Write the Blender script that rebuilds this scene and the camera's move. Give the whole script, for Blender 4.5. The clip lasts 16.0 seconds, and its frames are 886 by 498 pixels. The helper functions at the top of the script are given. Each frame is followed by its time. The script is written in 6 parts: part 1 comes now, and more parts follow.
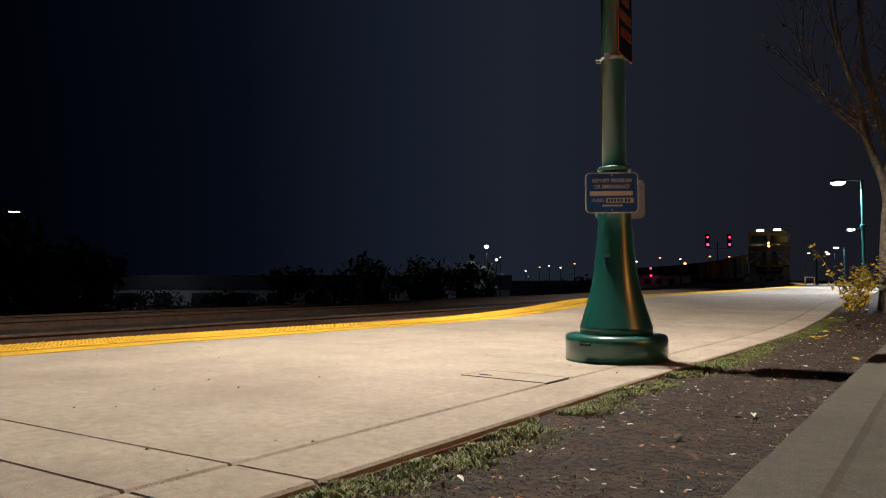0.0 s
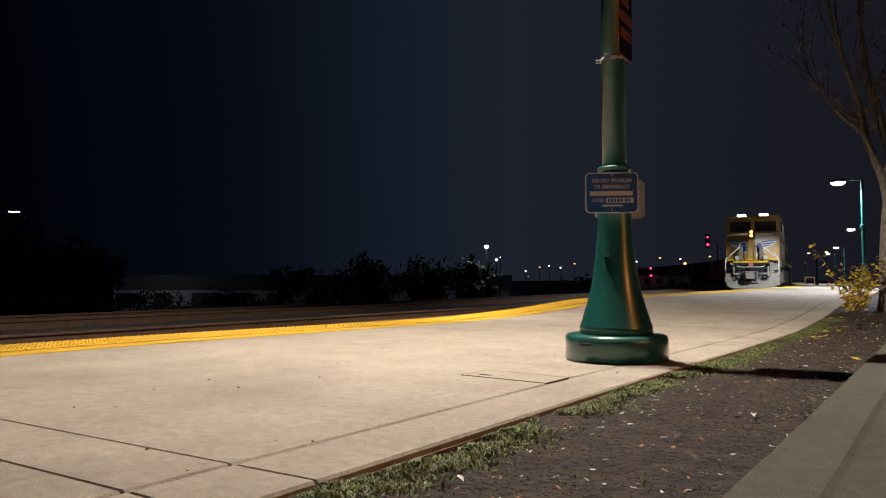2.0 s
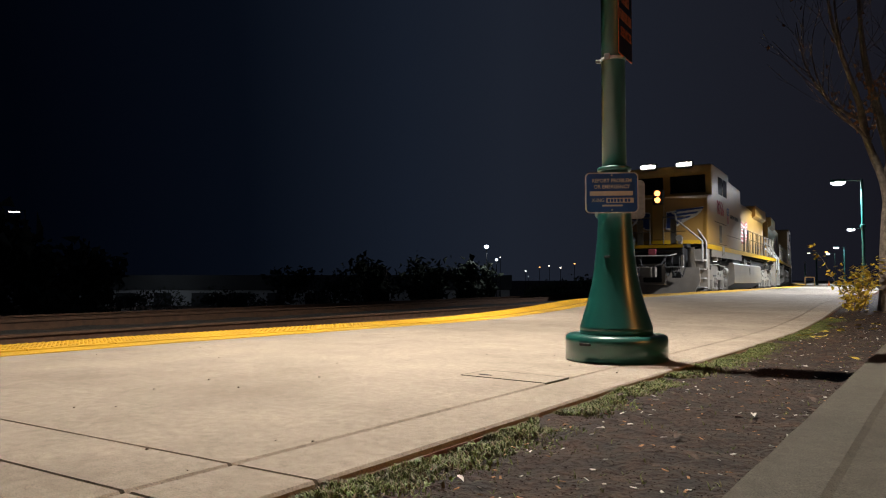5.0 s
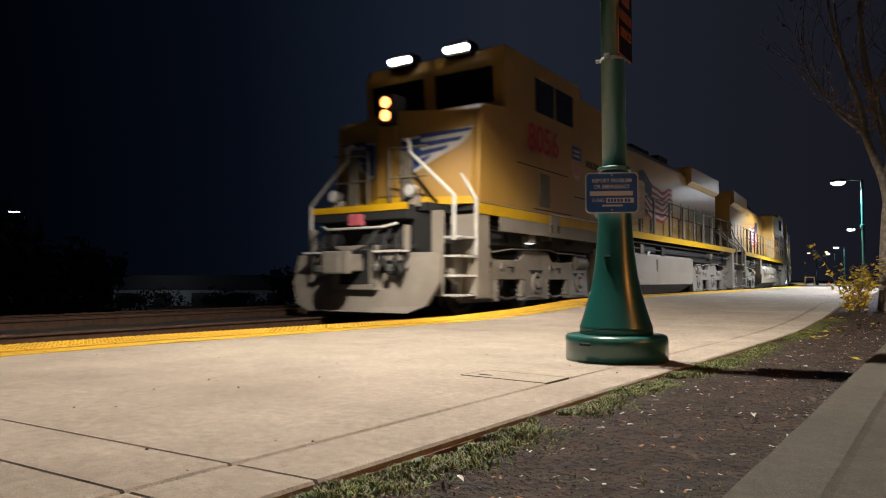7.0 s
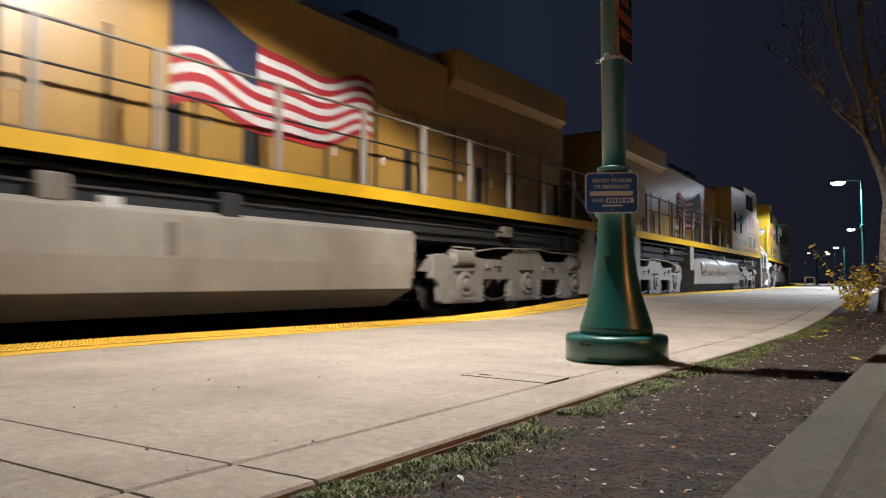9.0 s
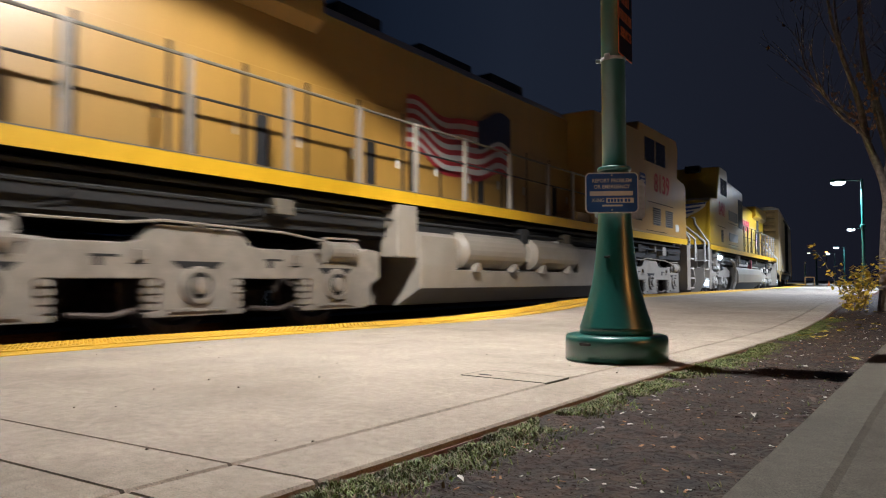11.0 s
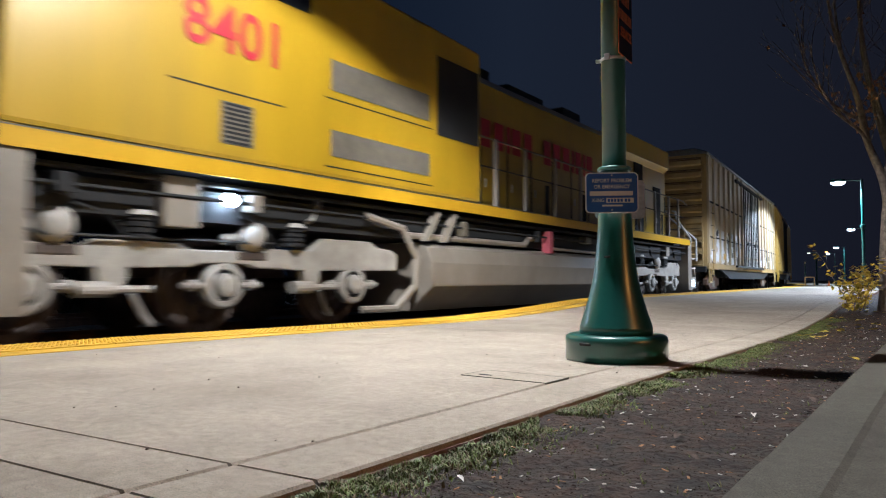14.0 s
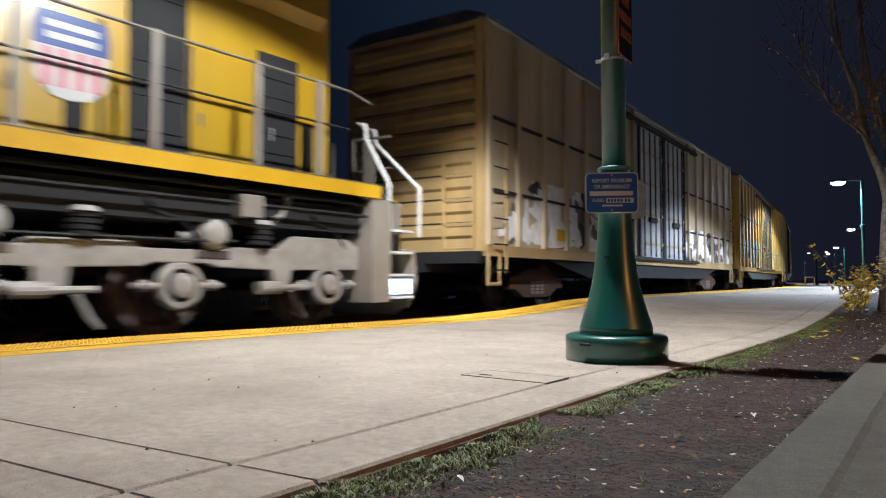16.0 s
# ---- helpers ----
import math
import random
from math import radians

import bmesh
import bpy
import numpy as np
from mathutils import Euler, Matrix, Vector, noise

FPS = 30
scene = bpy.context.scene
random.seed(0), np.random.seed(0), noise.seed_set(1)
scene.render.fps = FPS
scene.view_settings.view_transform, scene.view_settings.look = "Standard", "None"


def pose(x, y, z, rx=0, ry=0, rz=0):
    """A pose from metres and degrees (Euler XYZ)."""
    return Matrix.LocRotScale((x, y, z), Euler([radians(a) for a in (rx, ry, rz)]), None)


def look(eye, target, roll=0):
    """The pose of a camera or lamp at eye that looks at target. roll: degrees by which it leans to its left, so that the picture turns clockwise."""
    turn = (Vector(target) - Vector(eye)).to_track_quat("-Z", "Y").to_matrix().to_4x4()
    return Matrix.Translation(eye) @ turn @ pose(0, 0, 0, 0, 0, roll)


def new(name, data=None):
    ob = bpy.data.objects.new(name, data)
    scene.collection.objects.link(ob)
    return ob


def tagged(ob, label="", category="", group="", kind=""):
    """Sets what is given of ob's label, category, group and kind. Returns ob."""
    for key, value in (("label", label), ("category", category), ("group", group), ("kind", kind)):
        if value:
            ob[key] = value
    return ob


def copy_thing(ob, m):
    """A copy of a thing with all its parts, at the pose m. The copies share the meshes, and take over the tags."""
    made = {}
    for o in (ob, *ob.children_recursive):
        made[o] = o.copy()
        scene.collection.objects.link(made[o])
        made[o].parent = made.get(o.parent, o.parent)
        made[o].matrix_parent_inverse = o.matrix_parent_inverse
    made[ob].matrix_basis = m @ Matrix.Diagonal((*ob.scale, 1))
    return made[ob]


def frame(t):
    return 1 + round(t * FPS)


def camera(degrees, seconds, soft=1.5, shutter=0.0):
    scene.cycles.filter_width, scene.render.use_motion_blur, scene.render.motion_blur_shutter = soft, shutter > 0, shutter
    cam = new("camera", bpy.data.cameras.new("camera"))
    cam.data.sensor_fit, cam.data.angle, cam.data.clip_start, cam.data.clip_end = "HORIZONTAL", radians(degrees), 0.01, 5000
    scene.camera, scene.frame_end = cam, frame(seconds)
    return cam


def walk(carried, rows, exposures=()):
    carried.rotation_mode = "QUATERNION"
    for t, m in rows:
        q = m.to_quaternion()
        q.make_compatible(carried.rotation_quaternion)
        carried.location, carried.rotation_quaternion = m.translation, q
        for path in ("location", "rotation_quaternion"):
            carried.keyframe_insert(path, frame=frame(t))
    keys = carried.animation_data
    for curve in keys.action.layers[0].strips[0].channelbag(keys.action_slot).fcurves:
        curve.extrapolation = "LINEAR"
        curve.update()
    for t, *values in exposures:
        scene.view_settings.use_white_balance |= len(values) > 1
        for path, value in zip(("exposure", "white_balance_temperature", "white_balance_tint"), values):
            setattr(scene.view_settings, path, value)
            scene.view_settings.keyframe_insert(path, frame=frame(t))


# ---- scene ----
cam = camera(64.78, 16.0, soft=1.1, shutter=0.5)
EYE = Vector((0, 0, 0.4646))
YAW, PITCH = 0.6462, 0.0450
AIM = EYE + Vector((-math.sin(YAW) * math.cos(PITCH), math.cos(YAW) * math.cos(PITCH), math.sin(PITCH)))
walk(cam, [(0, look(EYE, AIM)), (16, look(EYE, AIM))], [(0, 0.0, 6450, 10), (6.5, 0.0, 6450, 10), (9, 0.0, 5800, 10), (12.5, 0.0, 5700, 9), (14.5, 0.0, 5350, 8), (16, 0.0, 5350, 8)])

# ---- track alignment: straight, then a wide curve ----
RAIL = -0.117
TRACK_X, BEND, RADIUS = -7.449, -4.19, 389.0


def along(s, v, z=0.0):
    """A place s metres along the line and v metres from the track's middle, towards the platform."""
    a = max(0.0, s - BEND) / RADIUS
    x, y = (TRACK_X - RADIUS * (1 - math.cos(a)), BEND + RADIUS * math.sin(a)) if s > BEND else (TRACK_X, s)
    return Vector((x + v * math.cos(a), y + v * math.sin(a), z))


def heading(s):
    return max(0.0, s - BEND) / RADIUS


def rise(s):
    """Height of the platform's surface, which dips and then ramps up."""
    xs = (-1e4, 3, 6.5, 7.6, 9.3, 11.3, 12.6, 27, 60, 1e4)
    zs = (0, 0, -0.028, -0.028, 0.015, 0.107, 0.135, 0.135, 0.10, 0.10)
    return float(np.interp(s, xs, zs))


# ---- night sky ----
world = bpy.data.worlds.new("night")
scene.world = world
world.use_nodes = True
wn = world.node_tree
geo = wn.nodes.new("ShaderNodeTexCoord")
dot = wn.nodes.new("ShaderNodeVectorMath")
dot.operation = "DOT_PRODUCT"
dot.inputs[1].default_value = (0.84, 0.54, 0.0)
shift = wn.nodes.new("ShaderNodeMapRange")
shift.inputs[1].default_value, shift.inputs[2].default_value = -0.6, 0.6
ramp = wn.nodes.new("ShaderNodeValToRGB")
for at, color in ((0.02, (0.0004, 0.0009, 0.0026, 1)), (0.22, (0.0020, 0.0034, 0.0072, 1)), (0.40, (0.0080, 0.0116, 0.0205, 1)), (0.52, (0.0118, 0.0152, 0.0244, 1)), (0.70, (0.0108, 0.0124, 0.0190, 1)), (0.90, (0.0088, 0.0088, 0.0132, 1))):
    stop = ramp.color_ramp.elements.new(at)
    stop.color = color
ramp.color_ramp.elements.remove(ramp.color_ramp.elements[0])
ramp.color_ramp.elements.remove(ramp.color_ramp.elements[-1])
wn.links.new(geo.outputs["Generated"], dot.inputs[0])
wn.links.new(dot.outputs["Value"], shift.inputs[0])
wn.links.new(shift.outputs[0], ramp.inputs[0])
wn.links.new(ramp.outputs[0], wn.nodes["Background"].inputs[0])
wn.nodes["Background"].inputs[1].default_value = 1.0

# ---- platform lamps: one spot under each lamp head ----
LAMP_S = (3.95, 38.3, 74.2, 113.5, 145.0)
LAMP_H, LAMP_REACH, POLE_V = 5.15, 1.1, 5.76
FAR_REACH = 1.0


def lamp_light(s, watts, tint, wide=136, soft=0.30, v=POLE_V - LAMP_REACH, h=LAMP_H, drop=0.06):
    data = bpy.data.lights.new("platform_light", "SPOT")
    data.energy, data.color = watts, tint
    data.spot_size, data.spot_blend, data.shadow_soft_size = radians(wide), soft, 0.09
    ob = new("platform_light", data)
    ob.location = along(s, v, h - drop + rise(s))
    return ob


WARM, COOL = (1.0, 0.90, 0.77), (0.86, 0.94, 1.0)
lamp_light(LAMP_S[0], 2600, WARM, 138, 0.14)
# extra spot added at the lamp head to brighten the train along the platform's edge
throw = lamp_light(LAMP_S[0], 3000, WARM, 43, 0.8)
throw.matrix_basis = Matrix.Translation(throw.location) @ Vector((-3.3, 5.5, -5.1)).to_track_quat("-Z", "Y").to_matrix().to_4x4()
lamp_light(LAMP_S[1], 5000, COOL, 154, 0.16, 4.82, drop=0.22)
for s, v in zip(LAMP_S[2:5], (6.6, 10.2, 10.5)):
    lamp_light(s, 4000, COOL, 160, 0.2, v, drop=0.22)

# white lamp of the station forecourt, out of view past the tree
lamp_light(22.0, 4000, (0.92, 0.95, 1.0), 142, 0.25, 7.6, 5.0)

# sodium lamp of the car park, out of view beside the platform
sodium = bpy.data.lights.new("sodium_light", "SPOT")
sodium.energy, sodium.color, sodium.shadow_soft_size = 1250, (1.0, 0.40, 0.085), 0.35
sodium.spot_size, sodium.spot_blend = radians(154), 0.08
new("sodium_light", sodium).location = (13.0, 2.2, 5.6)

# two of the far street lamps light what stands round them
for place, watts in (((-104.5, 59.5, 0.9), 260), ((-49.0, 74.2, 4.8), 350)):
    bulb = bpy.data.lights.new("street_light", "POINT")
    bulb.energy, bulb.color, bulb.shadow_soft_size = watts, COOL, 0.15
    new("street_light", bulb).location = place


# ---- materials ----
def mat(name, color, rough=0.6, metal=0.0, vary=0.25, scale=6.0, dirt=None, bump=0.0, fine=60.0, coat=0.0, spread=0.0, streak=False):
    """A painted, stony or metal surface: grain at two scales, dirt patches and fine relief."""
    m = bpy.data.materials.new(name)
    m.use_nodes = True
    t = m.node_tree
    b = t.nodes["Principled BSDF"]
    co = t.nodes.new("ShaderNodeTexCoord")
    vec = co.outputs["Object"]
    if streak:
        mp = t.nodes.new("ShaderNodeMapping")
        mp.inputs["Scale"].default_value = (1, 1, 0.12)
        t.links.new(vec, mp.inputs[0])
        vec = mp.outputs[0]
    n1 = t.nodes.new("ShaderNodeTexNoise")
    n1.inputs["Scale"].default_value, n1.inputs["Detail"].default_value = scale, 6
    n2 = t.nodes.new("ShaderNodeTexNoise")
    n2.inputs["Scale"].default_value, n2.inputs["Detail"].default_value = fine, 4
    t.links.new(vec, n1.inputs["Vector"])
    t.links.new(co.outputs["Object"], n2.inputs["Vector"])
    r1 = t.nodes.new("ShaderNodeMapRange")
    r1.inputs[1].default_value, r1.inputs[2].default_value = 0.3, 0.7
    r1.inputs[3].default_value, r1.inputs[4].default_value = 1 - vary, 1 + vary
    t.links.new(n1.outputs[0], r1.inputs[0])
    r2 = t.nodes.new("ShaderNodeMapRange")
    r2.inputs[1].default_value, r2.inputs[2].default_value = 0.3, 0.7
    r2.inputs[3].default_value, r2.inputs[4].default_value = 1 - vary * 0.6, 1 + vary * 0.6
    t.links.new(n2.outputs[0], r2.inputs[0])
    mul = t.nodes.new("ShaderNodeMath")
    mul.operation = "MULTIPLY"
    t.links.new(r1.outputs[0], mul.inputs[0])
    t.links.new(r2.outputs[0], mul.inputs[1])
    last = mul.outputs[0]
    if spread:
        oi = t.nodes.new("ShaderNodeObjectInfo")
        r3 = t.nodes.new("ShaderNodeMapRange")
        r3.inputs[3].default_value, r3.inputs[4].default_value = 1 - spread, 1 + spread
        t.links.new(oi.outputs["Random"], r3.inputs[0])
        m3 = t.nodes.new("ShaderNodeMath")
        m3.operation = "MULTIPLY"
        t.links.new(last, m3.inputs[0])
        t.links.new(r3.outputs[0], m3.inputs[1])
        last = m3.outputs[0]
    base = t.nodes.new("ShaderNodeVectorMath")
    base.operation = "SCALE"
    base.inputs[0].default_value = color
    t.links.new(last, base.inputs["Scale"])
    out = base.outputs[0]
    if dirt:
        n3 = t.nodes.new("ShaderNodeTexNoise")
        n3.inputs["Scale"].default_value, n3.inputs["Detail"].default_value = scale * 0.45, 8
        t.links.new(vec, n3.inputs["Vector"])
        r4 = t.nodes.new("ShaderNodeMapRange")
        r4.inputs[1].default_value, r4.inputs[2].default_value = 0.48, 0.72
        r4.inputs[4].default_value = dirt[1]
        t.links.new(n3.outputs[0], r4.inputs[0])
        mix = t.nodes.new("ShaderNodeMix")
        mix.data_type = "RGBA"
        mix.inputs["B"].default_value = (*dirt[0], 1)
        for i in mix.inputs:
            if i.type == "RGBA" and i.name == "B":
                i.default_value = (*dirt[0], 1)
            if i.type == "RGBA" and i.name == "A":
                t.links.new(out, i)
        t.links.new(r4.outputs[0], mix.inputs["Factor"])
        out = [o for o in mix.outputs if o.type == "RGBA"][0]
    t.links.new(out, b.inputs["Base Color"])
    b.inputs["Roughness"].default_value, b.inputs["Metallic"].default_value = rough, metal
    b.inputs["Coat Weight"].default_value, b.inputs["Coat Roughness"].default_value = coat, 0.28
    rr = t.nodes.new("ShaderNodeMapRange")
    rr.inputs[3].default_value, rr.inputs[4].default_value = rough * 0.8, min(1, rough * 1.2)
    t.links.new(n1.outputs[0], rr.inputs[0])
    t.links.new(rr.outputs[0], b.inputs["Roughness"])
    if bump:
        bp = t.nodes.new("ShaderNodeBump")
        bp.inputs["Strength"].default_value, bp.inputs["Distance"].default_value = 0.6, bump
        t.links.new(n2.outputs[0], bp.inputs["Height"])
        t.links.new(bp.outputs[0], b.inputs["Normal"])
    return m


def glow(name, color, strength):
    m = bpy.data.materials.new(name)
    m.use_nodes = True
    b = m.node_tree.nodes["Principled BSDF"]
    b.inputs["Base Color"].default_value = (*color, 1)
    b.inputs["Emission Color"].default_value = (*color, 1)
    b.inputs["Emission Strength"].default_value = strength
    return m


def concrete(name, color, stain):
    """Worn broom-finished concrete: broad stains, mottling, fine speckle and dark pores."""
    m = bpy.data.materials.new(name)
    m.use_nodes = True
    t = m.node_tree
    b = t.nodes["Principled BSDF"]
    co = t.nodes.new("ShaderNodeTexCoord").outputs["Object"]

    def grain(scale, detail, lo, hi, a, c):
        n = t.nodes.new("ShaderNodeTexNoise")
        n.inputs["Scale"].default_value, n.inputs["Detail"].default_value, n.inputs["Roughness"].default_value = scale, detail, 0.62
        t.links.new(co, n.inputs["Vector"])
        r = t.nodes.new("ShaderNodeMapRange")
        for k, v in zip((1, 2, 3, 4), (lo, hi, a, c)):
            r.inputs[k].default_value = v
        t.links.new(n.outputs[0], r.inputs[0])
        return r.outputs[0]

    def times(a, c):
        k = t.nodes.new("ShaderNodeMath")
        k.operation = "MULTIPLY"
        t.links.new(a, k.inputs[0])
        t.links.new(c, k.inputs[1])
        return k.outputs[0]

    oi = t.nodes.new("ShaderNodeObjectInfo")
    tone = t.nodes.new("ShaderNodeMapRange")
    tone.inputs[3].default_value, tone.inputs[4].default_value = 0.95, 1.05
    t.links.new(oi.outputs["Random"], tone.inputs[0])
    f = times(times(grain(2.2, 9, 0.3, 0.7, 0.82, 1.12), grain(26, 8, 0.3, 0.7, 0.78, 1.18)), times(grain(300, 3, 0.32, 0.68, 0.52, 1.42), grain(140, 2, 0.60, 0.70, 1.0, 0.38)))
    f = times(f, tone.outputs[0])
    base = t.nodes.new("ShaderNodeVectorMath")
    base.operation = "SCALE"
    base.inputs[0].default_value = color
    t.links.new(f, base.inputs["Scale"])
    mix = t.nodes.new("ShaderNodeMixRGB")
    mix.inputs[2].default_value = (*stain, 1)
    t.links.new(base.outputs[0], mix.inputs[1])
    t.links.new(grain(0.9, 10, 0.50, 0.78, 0.0, 0.75), mix.inputs[0])
    t.links.new(mix.outputs[0], b.inputs["Base Color"])
    b.inputs["Roughness"].default_value = 0.88
    bp = t.nodes.new("ShaderNodeBump")
    bp.inputs["Strength"].default_value, bp.inputs["Distance"].default_value = 0.5, 0.0012
    t.links.new(grain(210, 4, 0.2, 0.8, 0.0, 1.0), bp.inputs["Height"])
    t.links.new(bp.outputs[0], b.inputs["Normal"])
    return m


CONCRETE = concrete("concrete", (0.38, 0.322, 0.262), (0.17, 0.134, 0.103))
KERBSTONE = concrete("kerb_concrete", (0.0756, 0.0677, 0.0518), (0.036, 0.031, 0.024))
YELLOW_TILE = mat("tactile_yellow", (0.6192, 0.36, 0.018), 0.7, vary=0.10, scale=3, dirt=((0.36, 0.24, 0.05), 0.5), spread=0.08)
SOIL = mat("soil", (0.0308, 0.0164, 0.0108), 0.95, vary=0.8, scale=9, dirt=((0.012, 0.008, 0.006), 0.7), bump=0.05, fine=40)
BALLAST = mat("ballast", (0.045, 0.0428, 0.0413), 0.95, vary=0.55, scale=14, bump=0.02, fine=28)
ASPHALT = mat("asphalt", (0.05, 0.05, 0.05), 0.9, vary=0.3, scale=8, bump=0.004, fine=120)
RUST = mat("rusty_steel", (0.10, 0.055, 0.035), 0.85, 0.2, vary=0.3, scale=10)
TIMBER = mat("tie_timber", (0.07, 0.055, 0.045), 0.9, vary=0.4, scale=9)
GREEN = mat("green_paint", (0.0059, 0.0748, 0.0629), 0.34, vary=0.10, scale=5, dirt=((0.03, 0.10, 0.07), 0.35), coat=0.8)
ZINC = mat("galvanised", (0.55, 0.56, 0.56), 0.4, 0.9, vary=0.15, scale=20)
ARMOUR = mat("yellow_paint", (0.33, 0.1815, 0.0343), 0.42, vary=0.10, scale=2.2, dirt=((0.24, 0.15, 0.05), 0.6), coat=0.7, streak=True)
ARMOUR_NEW = mat("bright_yellow_paint", (0.3876, 0.238, 0.0061), 0.36, vary=0.08, scale=2.2, dirt=((0.28, 0.18, 0.03), 0.5), coat=0.7, streak=True)
STRIPE = mat("sill_yellow", (0.518, 0.301, 0.007), 0.4, vary=0.08, scale=3)
HARBOR = mat("grey_paint", (0.234, 0.2052, 0.1728), 0.5, vary=0.12, scale=3, dirt=((0.17, 0.14, 0.11), 0.55), coat=0.4)
BLACK = mat("black_paint", (0.010, 0.010, 0.011), 0.85, vary=0.3, scale=5)
TRUCK_GREY = mat("bogie_grey", (0.2214, 0.1968, 0.1681), 0.6, vary=0.14, scale=7, dirt=((0.15, 0.125, 0.10), 0.6))
TRUCK_PALE = mat("pale_bogie_grey", (0.3344, 0.3124, 0.2816), 0.55, vary=0.14, scale=7, dirt=((0.20, 0.17, 0.14), 0.55))


# ---- mesh helpers ----
def mesh_of(bm, name, material, smooth=False):
    me = bpy.data.meshes.new(name)
    bm.normal_update()
    bm.to_mesh(me)
    bm.free()
    if smooth:
        for p in me.polygons:
            p.use_smooth = True
    if material:
        me.materials.append(material)
    return me


def part(name, bm, material, parent=None, label="", smooth=False):
    """Links a bmesh as one mesh object, under a thing or a part."""
    ob = new(name, mesh_of(bm, name, material, smooth) if isinstance(bm, bmesh.types.BMesh) else bm)
    ob.parent = parent
    return tagged(ob, label)


def thing(name, label, category, group="", m=None):
    ob = new(name)
    ob.empty_display_size = 0.2
    if m is not None:
        ob.matrix_basis = m
    return tagged(ob, label, category, group)


def box(bm, x0, x1, y0, y1, z0, z1, bevel=0.0, m=None):
    r = bmesh.ops.create_cube(bm, size=1.0)
    vs = r["verts"]
    bmesh.ops.scale(bm, vec=(x1 - x0, y1 - y0, z1 - z0), verts=vs)
    bmesh.ops.translate(bm, vec=((x0 + x1) / 2, (y0 + y1) / 2, (z0 + z1) / 2), verts=vs)
    if bevel:
        es = list({e for v in vs for e in v.link_edges})
        r = bmesh.ops.bevel(bm, geom=es, offset=bevel, segments=2, affect="EDGES", profile=0.6)
        vs = list({v for f in r["faces"] for v in f.verts} | {v for v in vs if v.is_valid})
    if m is not None:
        bmesh.ops.transform(bm, matrix=m, verts=vs)
    return bm


def boxes(*rows, bevel=0.0):
    bm = bmesh.new()
    for r in rows:
        box(bm, *r, bevel=bevel)
    return bm


def rod(bm, a, b, r0, r1=None, n=8):
    a, b = Vector(a), Vector(b)
    d = b - a
    m = Matrix.Translation((a + b) / 2) @ d.to_track_quat("Z", "Y").to_matrix().to_4x4()
    bmesh.ops.create_cone(bm, cap_ends=True, segments=n, radius1=r0, radius2=r0 if r1 is None else r1, depth=d.length, matrix=m)
    return bm


def pipe(pts, r, n=8, bm=None):
    bm = bm or bmesh.new()
    for a, b in zip(pts, pts[1:]):
        rod(bm, a, b, r, n=n)
    for p in pts[1:-1]:
        bmesh.ops.create_uvsphere(bm, u_segments=n, v_segments=6, radius=r * 1.02, matrix=Matrix.Translation(p))
    return bm


def lathe(profile, n=40, bm=None, m=None):
    """A turned shape from (radius, height) pairs."""
    bm = bm or bmesh.new()
    rings = []
    for r, z in profile:
        rings.append([bm.verts.new((r * math.cos(2 * math.pi * i / n), r * math.sin(2 * math.pi * i / n), z)) for i in range(n)])
    for a, b in zip(rings, rings[1:]):
        for i in range(n):
            bm.faces.new((a[i], a[(i + 1) % n], b[(i + 1) % n], b[i]))
    bm.faces.new(rings[0][::-1])
    bm.faces.new(rings[-1])
    if m is not None:
        bmesh.ops.transform(bm, matrix=m, verts=[v for ring in rings for v in ring])
    return bm


def extrude(outline, x0, x1, bm=None):
    """A plate of outline (y, z) from x0 to x1."""
    bm = bm or bmesh.new()
    a = [bm.verts.new((x0, y, z)) for y, z in outline]
    b = [bm.verts.new((x1, y, z)) for y, z in outline]
    fs = [bm.faces.new(a), bm.faces.new(b[::-1])]
    n = len(a)
    for i in range(n):
        fs.append(bm.faces.new((a[i], b[i], b[(i + 1) % n], a[(i + 1) % n])))
    bmesh.ops.recalc_face_normals(bm, faces=fs)
    return bm


def strip(ss, v0, v1, z0, z1, top=rise):
    """A slab that follows the line from v0 to v1, its top at the platform's height plus z1."""
    bm = bmesh.new()
    prev = None
    for s in ss:
        h = top(s) if top else 0.0
        ring = [bm.verts.new(along(s, v, z)) for v, z in ((v0, h + z0), (v1, h + z0), (v1, h + z1), (v0, h + z1))]
        if prev:
            for i in range(4):
                bm.faces.new((prev[i], prev[(i + 1) % 4], ring[(i + 1) % 4], ring[i]))
        else:
            bm.faces.new(ring)
        prev = ring
    bm.faces.new(prev[::-1])
    bmesh.ops.recalc_face_normals(bm, faces=bm.faces[:])
    return bm


def steps(a, b, d):
    return [a + (b - a) * i / max(1, round((b - a) / d)) for i in range(max(1, round((b - a) / d)) + 1)]


def structure(name, bm, material, label):
    return tagged(part(name, bm, material, None, label), kind="structure")


